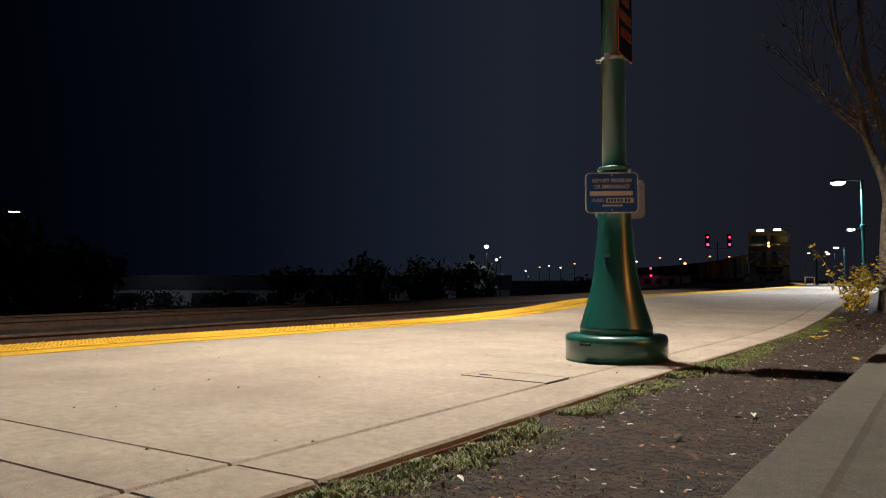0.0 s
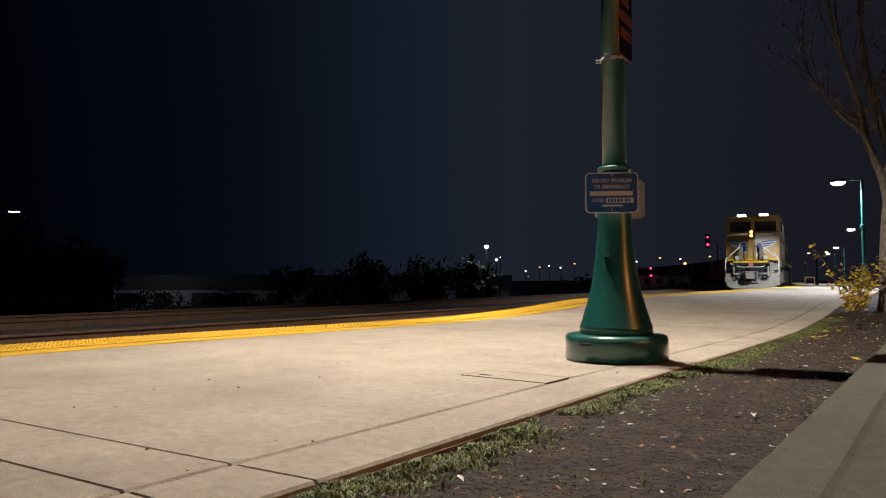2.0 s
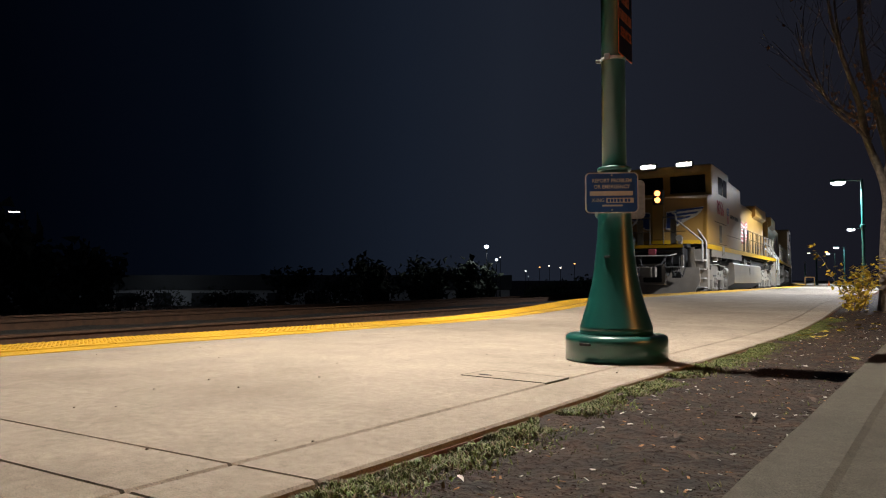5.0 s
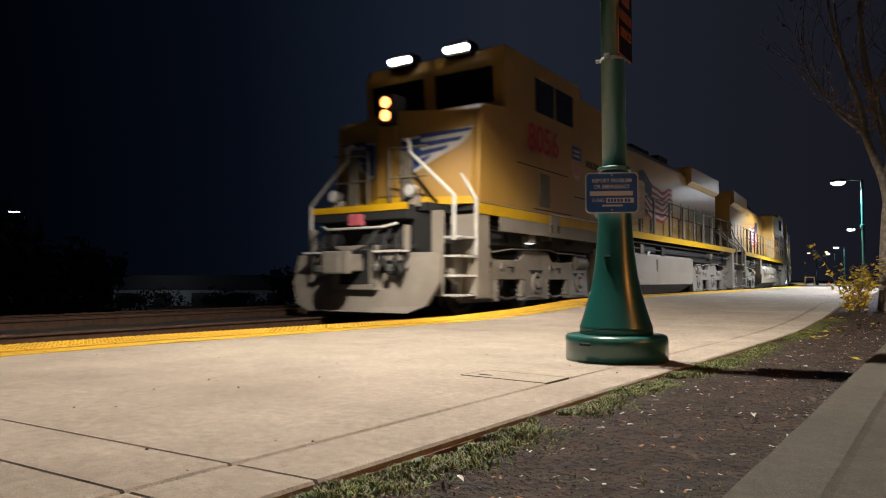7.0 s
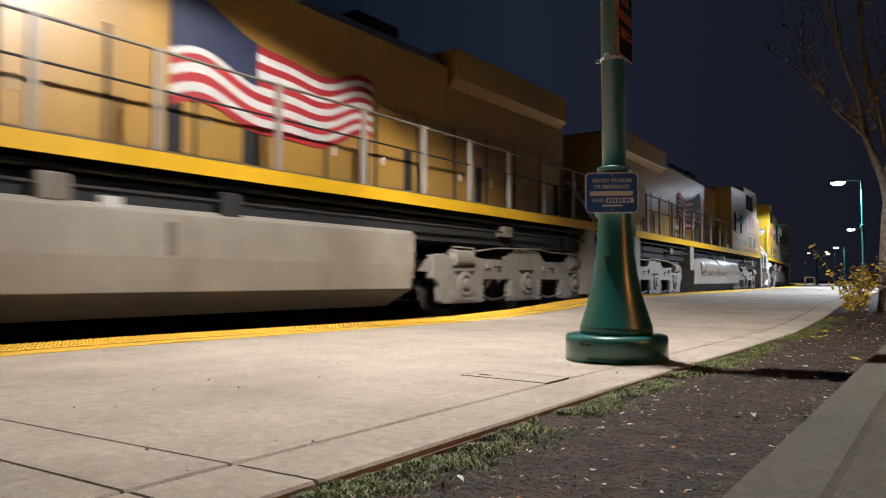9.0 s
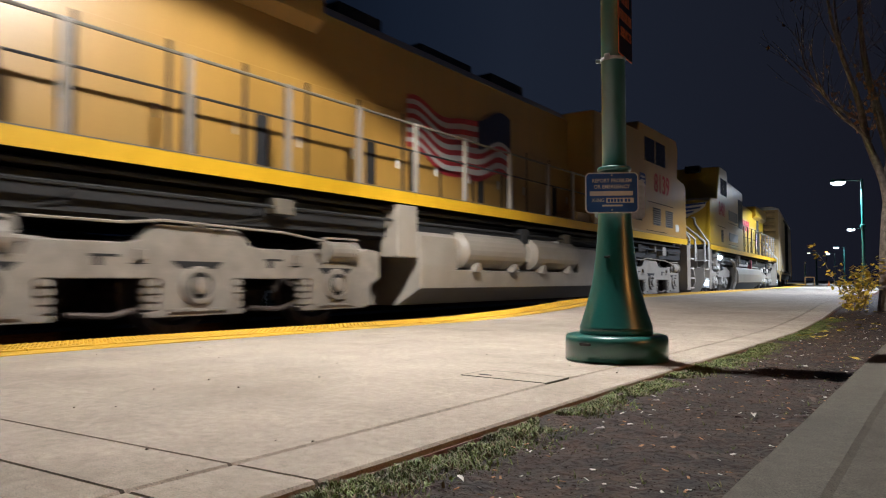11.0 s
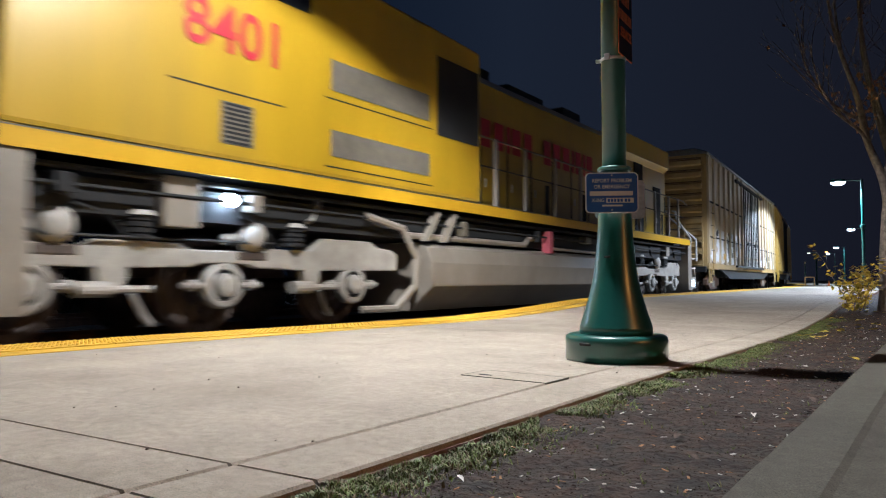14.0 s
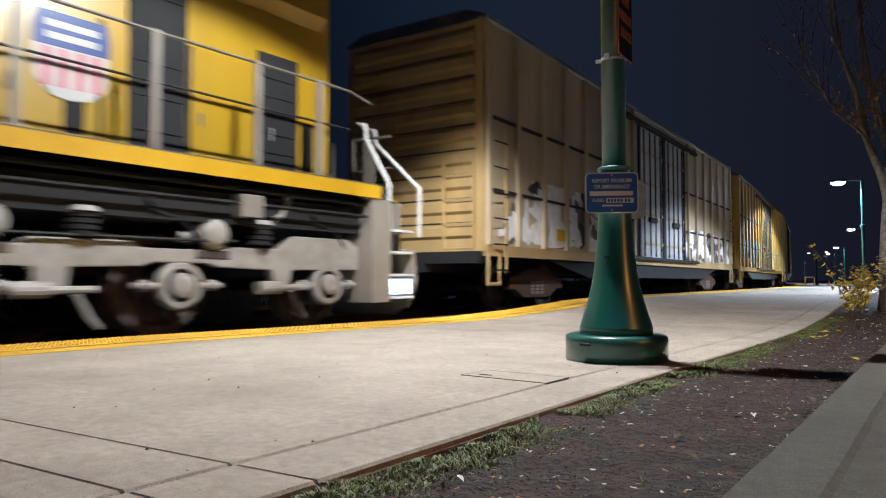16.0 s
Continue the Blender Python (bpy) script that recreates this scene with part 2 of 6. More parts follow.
class Soup:
    """Plain faces gathered in lists: quick for parts made of many small shapes."""

    def __init__(self):
        self.v, self.f = [], []

    def box(self, x0, x1, y0, y1, z0, z1):
        k = len(self.v)
        self.v += [(x, y, z) for z in (z0, z1) for x, y in ((x0, y0), (x1, y0), (x1, y1), (x0, y1))]
        self.f += [(k + 3, k + 2, k + 1, k), (k + 4, k + 5, k + 6, k + 7), (k, k + 1, k + 5, k + 4), (k + 1, k + 2, k + 6, k + 5), (k + 2, k + 3, k + 7, k + 6), (k + 3, k, k + 4, k + 7)]
        return self

    def rod(self, a, b, r0, r1=None, n=8):
        a, b = Vector(a), Vector(b)
        d = (b - a).normalized()
        u = d.orthogonal().normalized()
        w = d.cross(u)
        k = len(self.v)
        for p, r in ((a, r0), (b, r0 if r1 is None else r1)):
            self.v += [tuple(p + (u * math.cos(2 * math.pi * i / n) + w * math.sin(2 * math.pi * i / n)) * r) for i in range(n)]
        self.f += [(k + i, k + (i + 1) % n, k + n + (i + 1) % n, k + n + i) for i in range(n)] + [tuple(range(k + n - 1, k - 1, -1)), tuple(range(k + n, k + 2 * n))]
        return self

    def pipe(self, pts, r, n=8):
        pts = [Vector(p) for p in pts]
        for i, (a, b) in enumerate(zip(pts, pts[1:])):
            d = (b - a).normalized() * r * 0.45
            self.rod(a - (d if i else d * 0), b + (d if i < len(pts) - 2 else d * 0), r, n=n)
        return self

    def plate(self, outline, x0, x1):
        """A plate of outline (y, z), from x0 to x1."""
        k, n = len(self.v), len(outline)
        self.v += [(x0, y, z) for y, z in outline] + [(x1, y, z) for y, z in outline]
        self.f += [tuple(range(k, k + n)), tuple(range(k + 2 * n - 1, k + n - 1, -1))]
        self.f += [(k + i, k + n + i, k + n + (i + 1) % n, k + (i + 1) % n) for i in range(n)]
        return self

    def prism(self, outline, y0, y1, slope=0.0):
        """A body of cross-section (x, z), from y0 to y1; slope draws the lower edge of its ends inwards."""
        k, n = len(self.v), len(outline)
        top = max(z for x, z in outline)
        self.v += [(x, y0 + slope * (top - z), z) for x, z in outline] + [(x, y1 - slope * (top - z), z) for x, z in outline]
        self.f += [tuple(range(k, k + n)), tuple(range(k + 2 * n - 1, k + n - 1, -1))]
        self.f += [(k + i, k + n + i, k + n + (i + 1) % n, k + (i + 1) % n) for i in range(n)]
        return self

    def turned(self, profile, c, n=24):
        """A wheel-like shape about the x axis through c, from (x, radius) pairs."""
        k = len(self.v)
        for x, r in profile:
            self.v += [(c[0] + x, c[1] + r * math.cos(2 * math.pi * i / n), c[2] + r * math.sin(2 * math.pi * i / n)) for i in range(n)]
        for j in range(len(profile) - 1):
            self.f += [(k + j * n + i, k + j * n + (i + 1) % n, k + (j + 1) * n + (i + 1) % n, k + (j + 1) * n + i) for i in range(n)]
        self.f += [tuple(range(k, k + n)), tuple(range(k + len(profile) * n - 1, k + (len(profile) - 1) * n - 1, -1))]
        return self

    def mesh(self, name, material, bevel=0.0, smooth=False):
        me = bpy.data.meshes.new(name)
        me.from_pydata(self.v, [], self.f)
        bm = bmesh.new()
        bm.from_mesh(me)
        bmesh.ops.recalc_face_normals(bm, faces=bm.faces[:])
        if bevel:
            es = [e for e in bm.edges if len(e.link_faces) == 2 and e.calc_face_angle(0) > 0.5]
            bmesh.ops.bevel(bm, geom=es, offset=bevel, segments=2, affect="EDGES", profile=0.6)
        bm.to_mesh(me)
        bm.free()
        if smooth:
            for p in me.polygons:
                p.use_smooth = True
        me.materials.append(material)
        return me


def made(name, soup, material, parent, label="", bevel=0.0, smooth=False):
    return part(name, soup.mesh(name, material, bevel, smooth), None, parent, label)

SIGN_BLUE = mat("sign_blue", (0.022, 0.095, 0.36), 0.4, vary=0.06, scale=12, coat=0.2)
WHITE = mat("white_paint", (0.72, 0.72, 0.70), 0.45, vary=0.06, scale=14)
PALE = mat("pale_lettering", (0.68, 0.6545, 0.612), 0.5, vary=0.04, scale=14)
BANNER = mat("banner_dark", (0.016, 0.012, 0.018), 0.5, vary=0.15, scale=14)
ORANGE_INK = mat("orange_lettering", (0.85, 0.24, 0.08), 0.5, vary=0.05, scale=14)
BARK = mat("bark", (0.20, 0.165, 0.14), 0.9, vary=0.4, scale=18, bump=0.006, fine=80)
LEAF_DRY = mat("dry_leaf", (0.42, 0.21, 0.09), 0.7, vary=0.35, scale=25)
LEAF_YELLOW = mat("yellow_leaf", (0.595, 0.425, 0.0382), 0.55, vary=0.35, scale=14, dirt=((0.10, 0.13, 0.02), 0.8))
GRASS_DRY = mat("dry_grass", (0.144, 0.1224, 0.054), 0.7, vary=0.5, scale=12)
GRASS = mat("grass_blades", (0.1224, 0.1656, 0.036), 0.6, vary=0.5, scale=12)
CHIP_BROWN = mat("bark_chips", (0.0468, 0.0302, 0.023), 0.9, vary=0.6, scale=40)
LITTER = mat("leaf_litter", (0.0975, 0.0675, 0.0525), 0.8, vary=0.5, scale=9)
DARK_LEAF = mat("dark_foliage", (0.045, 0.055, 0.035), 0.9, vary=0.4, scale=1.5)
WALL_FAR = mat("warehouse_wall", (0.40, 0.42, 0.44), 0.8, vary=0.15, scale=0.3)
ROOF_FAR = mat("warehouse_roof", (0.05, 0.055, 0.06), 0.8, vary=0.2, scale=0.3)
BRICK_EDGE = mat("edge_angle_rust", (0.15, 0.07, 0.045), 0.85, vary=0.3, scale=20)
LAMP_COOL = glow("lamp_glass_cool", (0.90, 0.95, 1.0), 60.0)
LAMP_WARM = glow("lamp_glass_warm", (1.0, 0.80, 0.55), 6.0)
TOWN_WHITE = glow("town_light_white", (1.0, 0.86, 0.68), 4.0)
TOWN_AMBER = glow("town_light_amber", (1.0, 0.42, 0.12), 2.6)
SIGNAL_RED = glow("signal_red", (1.0, 0.02, 0.12), 7.0)


# ---- ground: one sheet, a little lower past the tracks ----
def make_ground():
    xs = [-2500, -900, -400, -250, -160, -120, -90, -70, -55, -45, -38, -32, -27, -23, -20, -17, -14, -12, -8, 0, 10, 40, 150, 600, 2500]
    ys = [-2500, -700, -200, -60, -20, 0, 15, 30, 45, 60, 80, 100, 130, 160, 200, 260, 340, 460, 700, 1200, 2500]
    bm = bmesh.new()
    grid = []
    for y in ys:
        row = []
        for x in xs:
            v = x - TRACK_X if y < BEND else math.hypot(x - TRACK_X + RADIUS, y - BEND) - RADIUS
            k = min(1.0, max(0.0, (-v - 9) / 18))
            row.append(bm.verts.new((x, y, -0.46 - 3.4 * k * k * (3 - 2 * k))))
        grid.append(row)
    for a, b in zip(grid, grid[1:]):
        for i in range(len(xs) - 1):
            bm.faces.new((a[i], a[i + 1], b[i + 1], b[i]))
    structure("ground", bm, SOIL, "dark bare ground reaching out to the night horizon")


make_ground()


# ---- tracks ----
def rail_profile(s0, s1, v, name):
    bm = bmesh.new()
    prof = [(-0.07, -0.17), (0.07, -0.17), (0.07, -0.155), (0.012, -0.14), (0.012, -0.04), (0.036, -0.03), (0.036, -0.004), (0.028, 0), (-0.028, 0), (-0.036, -0.004), (-0.036, -0.03), (-0.012, -0.04), (-0.012, -0.14), (-0.07, -0.155)]
    prev = None
    for s in steps(s0, s1, 3.0):
        ring = [bm.verts.new(along(s, v + a, RAIL + b)) for a, b in prof]
        if prev:
            for i in range(len(ring)):
                bm.faces.new((prev[i], prev[i - 1], ring[i - 1], ring[i]))
        prev = ring
    bmesh.ops.recalc_face_normals(bm, faces=bm.faces[:])
    ob = structure(name, bm, RUST, "rusty steel running rail with a worn head")
    return ob


def ballast_bed(v0, v1, s0, s1, name):
    """A rough bed of broken stone with sloping shoulders."""
    bm = bmesh.new()
    prev = None
    n = max(10, int((v1 - v0) / 0.25))
    for s in steps(s0, s1, 0.5):
        row = []
        for i in range(n + 1):
            v = v0 + (v1 - v0) * i / n
            z = RAIL - 0.15 + 0.05 * noise.noise((s * 3.1, v * 3.3, 0)) + 0.03 * noise.noise((s * 9, v * 8, 2))
            if i == 0:
                z -= 0.35
            row.append(bm.verts.new(along(s, v, z)))
        if prev:
            for i in range(n):
                bm.faces.new((prev[i], prev[i + 1], row[i + 1], row[i]))
        prev = row
    return structure(name, bm, BALLAST, "grey crushed stone ballast bed under the tracks")


ballast_bed(-6.6, 2.0, -25, 60, "ballast_near")
ballast_bed(-6.6, 2.0, 60, 270, "ballast_far")
for c in (0.0, -4.4):
    for side in (-0.753, 0.753):
        rail_profile(-25, 270, c + side, "rail")


def make_ties():
    """Timber ties under both tracks, one mesh for the whole row."""
    verts, faces = [], []
    for c in (0.0, -4.4):
        for s in np.arange(-10, 75, 0.53):
            a = heading(s)
            o = along(float(s), c, RAIL - 0.17)
            ux, uy = Vector((math.cos(a), math.sin(a), 0)), Vector((-math.sin(a), math.cos(a), 0))
            k = len(verts)
            for dz in (-0.17, 0.0):
                for du, dv in ((-1.3, -0.115), (1.3, -0.115), (1.3, 0.115), (-1.3, 0.115)):
                    verts.append(o + ux * du + uy * dv + Vector((0, 0, dz + 0.01)))
            faces += [(k + 4, k + 5, k + 6, k + 7), (k, k + 1, k + 5, k + 4), (k + 1, k + 2, k + 6, k + 5), (k + 2, k + 3, k + 7, k + 6), (k + 3, k, k + 4, k + 7)]
    me = bpy.data.meshes.new("ties")
    me.from_pydata([tuple(v) for v in verts], [], faces)
    me.materials.append(TIMBER)
    tagged(new("ties", me), "weathered timber ties half buried in the ballast", "railway ties", kind="stuff")


make_ties()

# ---- platform: core, slabs, edge tiles ----
EDGE_V, BACK_V = 1.96, 6.265
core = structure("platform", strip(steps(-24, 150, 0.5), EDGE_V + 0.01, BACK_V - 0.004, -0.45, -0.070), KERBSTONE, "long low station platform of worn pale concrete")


def slab(s0, s1, v0, v1, skew0=0.0, skew1=0.0, gap=0.0055):
    """One concrete slab with eased edges, following the platform's height."""
    bm = bmesh.new()
    ss = steps(s0, s1, 0.45)
    e = 0.008
    cross = [(v0 + gap, -0.07), (v0 + gap, -e), (v0 + gap + e, 0.0), (v1 - gap - e, 0.0), (v1 - gap, -e), (v1 - gap, -0.07)]
    prev = None
    for i, s in enumerate(ss):
        q = s + (gap if i == 0 else -gap if i == len(ss) - 1 else 0)
        ring = [bm.verts.new(along(q + (skew0 + (skew1 - skew0) * (s - s0) / (s1 - s0)) * (BACK_V - v), v, rise(q) + z)) for v, z in cross]
        if prev:
            for k in range(len(ring) - 1):
                bm.faces.new((prev[k], prev[k + 1], ring[k + 1], ring[k]))
        else:
            bm.faces.new(ring)
        prev = ring
    bm.faces.new(prev[::-1])
    bmesh.ops.recalc_face_normals(bm, faces=bm.faces[:])
    return part("slab", bm, CONCRETE, core)


CUTS = [-24, -18, -12, -8, -4.8, -2.0, 0.775, 1.055] + [1.055 + 4.55 * i for i in range(1, 22)]
for a, b in zip(CUTS, CUTS[1:]):
    ka, kb = (-0.09 if 0 < a < 2 else 0.0), (-0.09 if 0 < b < 2 else 0.0)
    slab(a, b, 2.75, 5.98, ka, kb)
    slab(a, b, 5.98, BACK_V, ka, kb)
part("slab", strip(steps(CUTS[-1], 150, 3.0), 2.75, BACK_V, -0.07, 0.0), CONCRETE, core)
part("edge_angle", strip(steps(-10, 40, 0.6), BACK_V - 0.003, BACK_V + 0.004, -0.12, -0.022), BRICK_EDGE, core, "rust-stained slab edge")
part("painted_line", strip(steps(-24, 150, 0.5), 2.515, 2.735, -0.07, 0.001), YELLOW_TILE, core, "yellow painted line behind the warning tiles")
part("kerb_edge", strip(steps(-24, 150, 0.5), 2.465, 2.512, -0.07, -0.004), CONCRETE, core)
s = -12.0
while s < 78:
    part("tactile_tile", strip([s + 0.004, s + 0.305, s + 0.606], EDGE_V, 2.462, -0.07, 0.004), YELLOW_TILE, core)
    s += 0.61
part("tactile_tile", strip(steps(78.2, 150, 1.0), EDGE_V, 2.462, -0.07, 0.004), YELLOW_TILE, core)


def make_domes():
    """Truncated warning domes on the edge tiles."""
    verts, faces = [], []
    for s in np.arange(0.5, 22.0, 0.0575):
        for v in np.arange(EDGE_V + 0.035, 2.45, 0.0575):
            c = along(float(s), float(v), rise(float(s)) + 0.004)
            k = len(verts)
            for r, z in ((0.0145, 0.0), (0.009, 0.006)):
                for i in range(6):
                    verts.append((c.x + r * math.cos(i * math.pi / 3), c.y + r * math.sin(i * math.pi / 3), c.z + z))
            faces += [(k + i, k + (i + 1) % 6, k + 6 + (i + 1) % 6, k + 6 + i) for i in range(6)] + [tuple(range(k + 6, k + 12))]
    me = bpy.data.meshes.new("tactile_domes")
    me.from_pydata(verts, [], faces)
    me.materials.append(YELLOW_TILE)
    ob = new("tactile_domes", me)
    ob.parent = core
    tagged(ob, "rows of small raised yellow warning domes", kind="stuff")


make_domes()


def cover_plate():
    """A concrete-filled utility cover, flush with the slab."""
    e = thing("utility_cover", "square concrete utility cover let into the platform slab", "utility cover", m=pose(-1.775, 2.925, 0.002))
    part("frame", boxes((-0.235, 0.235, -0.115, -0.111, -0.02, 0.001), (-0.235, 0.235, 0.111, 0.115, -0.02, 0.001), (-0.235, -0.231, -0.111, 0.111, -0.02, 0.001), (0.231, 0.235, -0.111, 0.111, -0.02, 0.001)), KERBSTONE, e, "dark recessed joint frame")
    part("lid", boxes((-0.2305, 0.2305, -0.1105, 0.1105, -0.02, 0.0006)), CONCRETE, e)
    part("lift_slot", boxes((-0.16, -0.09, -0.07, -0.055, 0.003, 0.005)), BLACK, e)


cover_plate()


def pebbles():
    rnd = random.Random(4)
    bits = Soup()
    for _ in range(90):
        s, v = rnd.uniform(0.9, 9), rnd.uniform(2.9, 6.2)
        p = along(s, v, rise(s))
        r = rnd.uniform(0.002, 0.005)
        bits.rod(p, p + Vector((0, 0, r)), r * 1.3, r * 0.7, n=5)
    tagged(part("grit", bits.mesh("grit", LITTER), None), "scattered dark grit and crumbs on the slabs", "grit", kind="stuff")


pebbles()


# ---- planting strip, kerb, car park ----
def soil_z(s, v):
    k = (v - BACK_V) / 0.9
    return -0.028 + 0.03 * k + 0.022 * noise.noise((s * 1.7, v * 2.1, 5)) + 0.014 * noise.noise((s * 7, v * 7, 1)) + 0.011 * noise.noise((s * 21, v * 21, 3)) + rise(s) * 0.8


def make_soil():
    verts, faces = [], []
    ss = list(np.arange(-24, -2, 0.6)) + list(np.arange(-2, 8, 0.03)) + list(np.arange(8, 20, 0.08)) + list(np.arange(20, 120, 0.6))
    vs = np.linspace(BACK_V - 0.002, 7.16, 46)
    for s in ss:
        for v in vs:
            verts.append(tuple(along(float(s), float(v), soil_z(float(s), float(v)))))
    n = len(vs)
    for i in range(len(ss) - 1):
        for j in range(n - 1):
            k = i * n + j
            faces.append((k, k + 1, k + n + 1, k + n))
    me = bpy.data.meshes.new("planting_bed")
    me.from_pydata(verts, [], faces)
    me.materials.append(SOIL)
    for p in me.polygons:
        p.use_smooth = True
    tagged(new("planting_bed", me), "strip of dark bare soil between platform and kerb", kind="structure")


make_soil()


def make_kerb():
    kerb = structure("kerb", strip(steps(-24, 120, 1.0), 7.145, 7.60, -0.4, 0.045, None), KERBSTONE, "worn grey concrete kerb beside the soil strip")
    cuts = [-3, -0.6, 1.72, 3.15, 5.6, 8.0, 10.4, 12.8, 15.2, 17.6, 20]
    for a, b in zip(cuts, cuts[1:]):
        bm = bmesh.new()
        prev = None
        prof = [(7.125, -0.10), (7.123, 0.075), (7.142, 0.099), (7.275, 0.102), (7.290, 0.096), (7.315, 0.092), (7.62, 0.060), (7.64, -0.20)]
        ss = steps(a + 0.0012, b - 0.0012, 0.2)
        for s in ss:
            w = 0.006 * noise.noise((s * 5, 0, 9))
            ring = [bm.verts.new(along(s, v + (w if i < 3 else 0), z + rise(s) * 0.7 + 0.003 * noise.noise((s * 11, v * 9, 4)))) for i, (v, z) in enumerate(prof)]
            if prev:
                for k in range(7):
                    bm.faces.new((prev[k], prev[k + 1], ring[k + 1], ring[k]))
            prev = ring
        bmesh.ops.recalc_face_normals(bm, faces=bm.faces[:])
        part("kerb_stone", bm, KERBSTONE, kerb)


make_kerb()
structure("car_park", strip(steps(-24, 120, 2.0), 7.62, 60, -0.4, -0.06, None), ASPHALT, "dark asphalt car park behind the kerb")


def blades():
    """Grass and small weeds along the edge of the slab."""
    rnd = random.Random(7)
    verts, faces = [], []

    def blade(p, h, w, yaw, lean):
        d = Vector((math.cos(yaw), math.sin(yaw), 0))
        n = Vector((-d.y, d.x, 0)) * w
        m = p + d * lean * 0.4 + Vector((0, 0, h * 0.65))
        t = p + d * lean + Vector((0, 0, h * (1 - lean * 3)))
        k = len(verts)
        verts.extend([tuple(p - n), tuple(p + n), tuple(m + n * 0.9), tuple(m - n * 0.9), tuple(t)])
        faces.extend([(k, k + 1, k + 2, k + 3), (k + 3, k + 2, k + 4)])

    for _ in range(70000):
        s = rnd.uniform(0.5, 9.5)
        v = BACK_V + 0.012 + abs(rnd.gauss(0, 0.075))
        d = noise.noise((s * 1.25, v * 0.6, 11)) + 0.6 * noise.noise((s * 4, v * 4, 12)) + (0.30 if 2.2 < s < 2.8 or 3.4 < s < 5.4 or s < 1.9 or 7.3 < s < 8.4 else -0.12) - (v - BACK_V) * 1.6
        if d < -0.30 or v > 6.75:
            continue
        p = along(s, v, soil_z(s, v) - 0.004)
        wide = rnd.random() < 0.45
        blade(p, rnd.uniform(0.006, 0.024) * (1.2 if s > 7 else 1.0), rnd.uniform(0.002, 0.0042) if wide else 0.0011, rnd.uniform(0, 6.28), rnd.uniform(0.005, 0.028))
    for _ in range(260):
        s, v = rnd.uniform(0.8, 7), rnd.uniform(6.4, 7.1)
        p = along(s, v, soil_z(s, v) - 0.003)
        for _ in range(3):
            blade(p, rnd.uniform(0.008, 0.02), 0.0013, rnd.uniform(0, 6.28), rnd.uniform(0.01, 0.02))
    me = bpy.data.meshes.new("edge_grass")
    me.from_pydata(verts, [], faces)
    me.materials.append(GRASS)
    me.materials.append(GRASS_DRY)
    for i, q in enumerate(me.polygons):
        q.material_index = 1 if (i // 2) % 5 in (1, 3) else 0
    tagged(new("edge_grass", me), "short green grass and weeds along the platform edge", "grass", kind="stuff")


blades()


def scatter():
    """Bark chips, clods and fallen leaves on the soil."""
    rnd = random.Random(11)
    verts, faces = [], []
    for n in range(13000):
        s, v = 0.6 + 9.5 * rnd.random() ** 1.4, rnd.uniform(BACK_V + 0.04, 7.12)
        p = along(s, v, soil_z(s, v) + 0.002)
        a, l, w, h = rnd.uniform(0, 6.28), rnd.uniform(0.0008, 0.0034), rnd.uniform(0.0006, 0.0022), rnd.uniform(0.0005, 0.0024)
        if n % 47 in (0, 5, 9):
            l, w, h = rnd.uniform(0.004, 0.011), rnd.uniform(0.002, 0.005), 0.0012
        ux, uy = Vector((math.cos(a), math.sin(a), rnd.uniform(-0.3, 0.3))) * l, Vector((-math.sin(a), math.cos(a), rnd.uniform(-0.3, 0.3))) * w
        k = len(verts)
        for dz in (0, h):
            for i, j in ((-1, -1), (1, -0.7), (0.8, 1), (-1, 0.8)):
                verts.append(tuple(p + ux * i + uy * j + Vector((0, 0, dz))))
        faces += [(k + 4, k + 5, k + 6, k + 7), (k, k + 1, k + 5, k + 4), (k + 1, k + 2, k + 6, k + 5), (k + 2, k + 3, k + 7, k + 6), (k + 3, k, k + 4, k + 7)]
    me = bpy.data.meshes.new("soil_litter")
    me.from_pydata(verts, [], faces)
    me.materials.append(LITTER)
    me.materials.append(SOIL)
    me.materials.append(PALE)
    me.materials.append(CHIP_BROWN)
    me.materials.append(LEAF_DRY)
    for i, p in enumerate(me.polygons):
        q = (i // 5) % 47
        p.material_index = 2 if q == 0 else 4 if q == 5 else 0 if q < 12 else 3 if q < 20 else 1
    tagged(new("soil_litter", me), "bark chips, clods and crumbs strewn over the soil", "litter", kind="stuff")


scatter()


def leaf_mesh(name, material, l, w, seed):
    rnd = random.Random(seed)
    bm = bmesh.new()
    pts = [(-1, 0), (-0.6, 0.55), (-0.1, 0.95), (0.35, 0.7), (0.75, 0.3), (1, 0)]
    up = [bm.verts.new((x * l, y * w, 0.012 * rnd.uniform(0.2, 1) * (abs(y) + 0.2))) for x, y in pts]
    lo = [up[0]] + [bm.verts.new((x * l, -y * w * rnd.uniform(0.8, 1), 0.012 * rnd.uniform(0.2, 1.2) * (abs(y) + 0.2))) for x, y in pts[1:-1]] + [up[-1]]
    mid = [up[0]] + [bm.verts.new((x * l, 0, 0.001)) for x, y in pts[1:-1]] + [up[-1]]
    for a, b in ((up, mid), (mid, lo)):
        for i in range(len(pts) - 1):
            q = [a[i], a[i + 1], b[i + 1], b[i]]
            q = list(dict.fromkeys(q))
            if len(q) > 2:
                bm.faces.new(q)
    return mesh_of(bm, name, material, True)


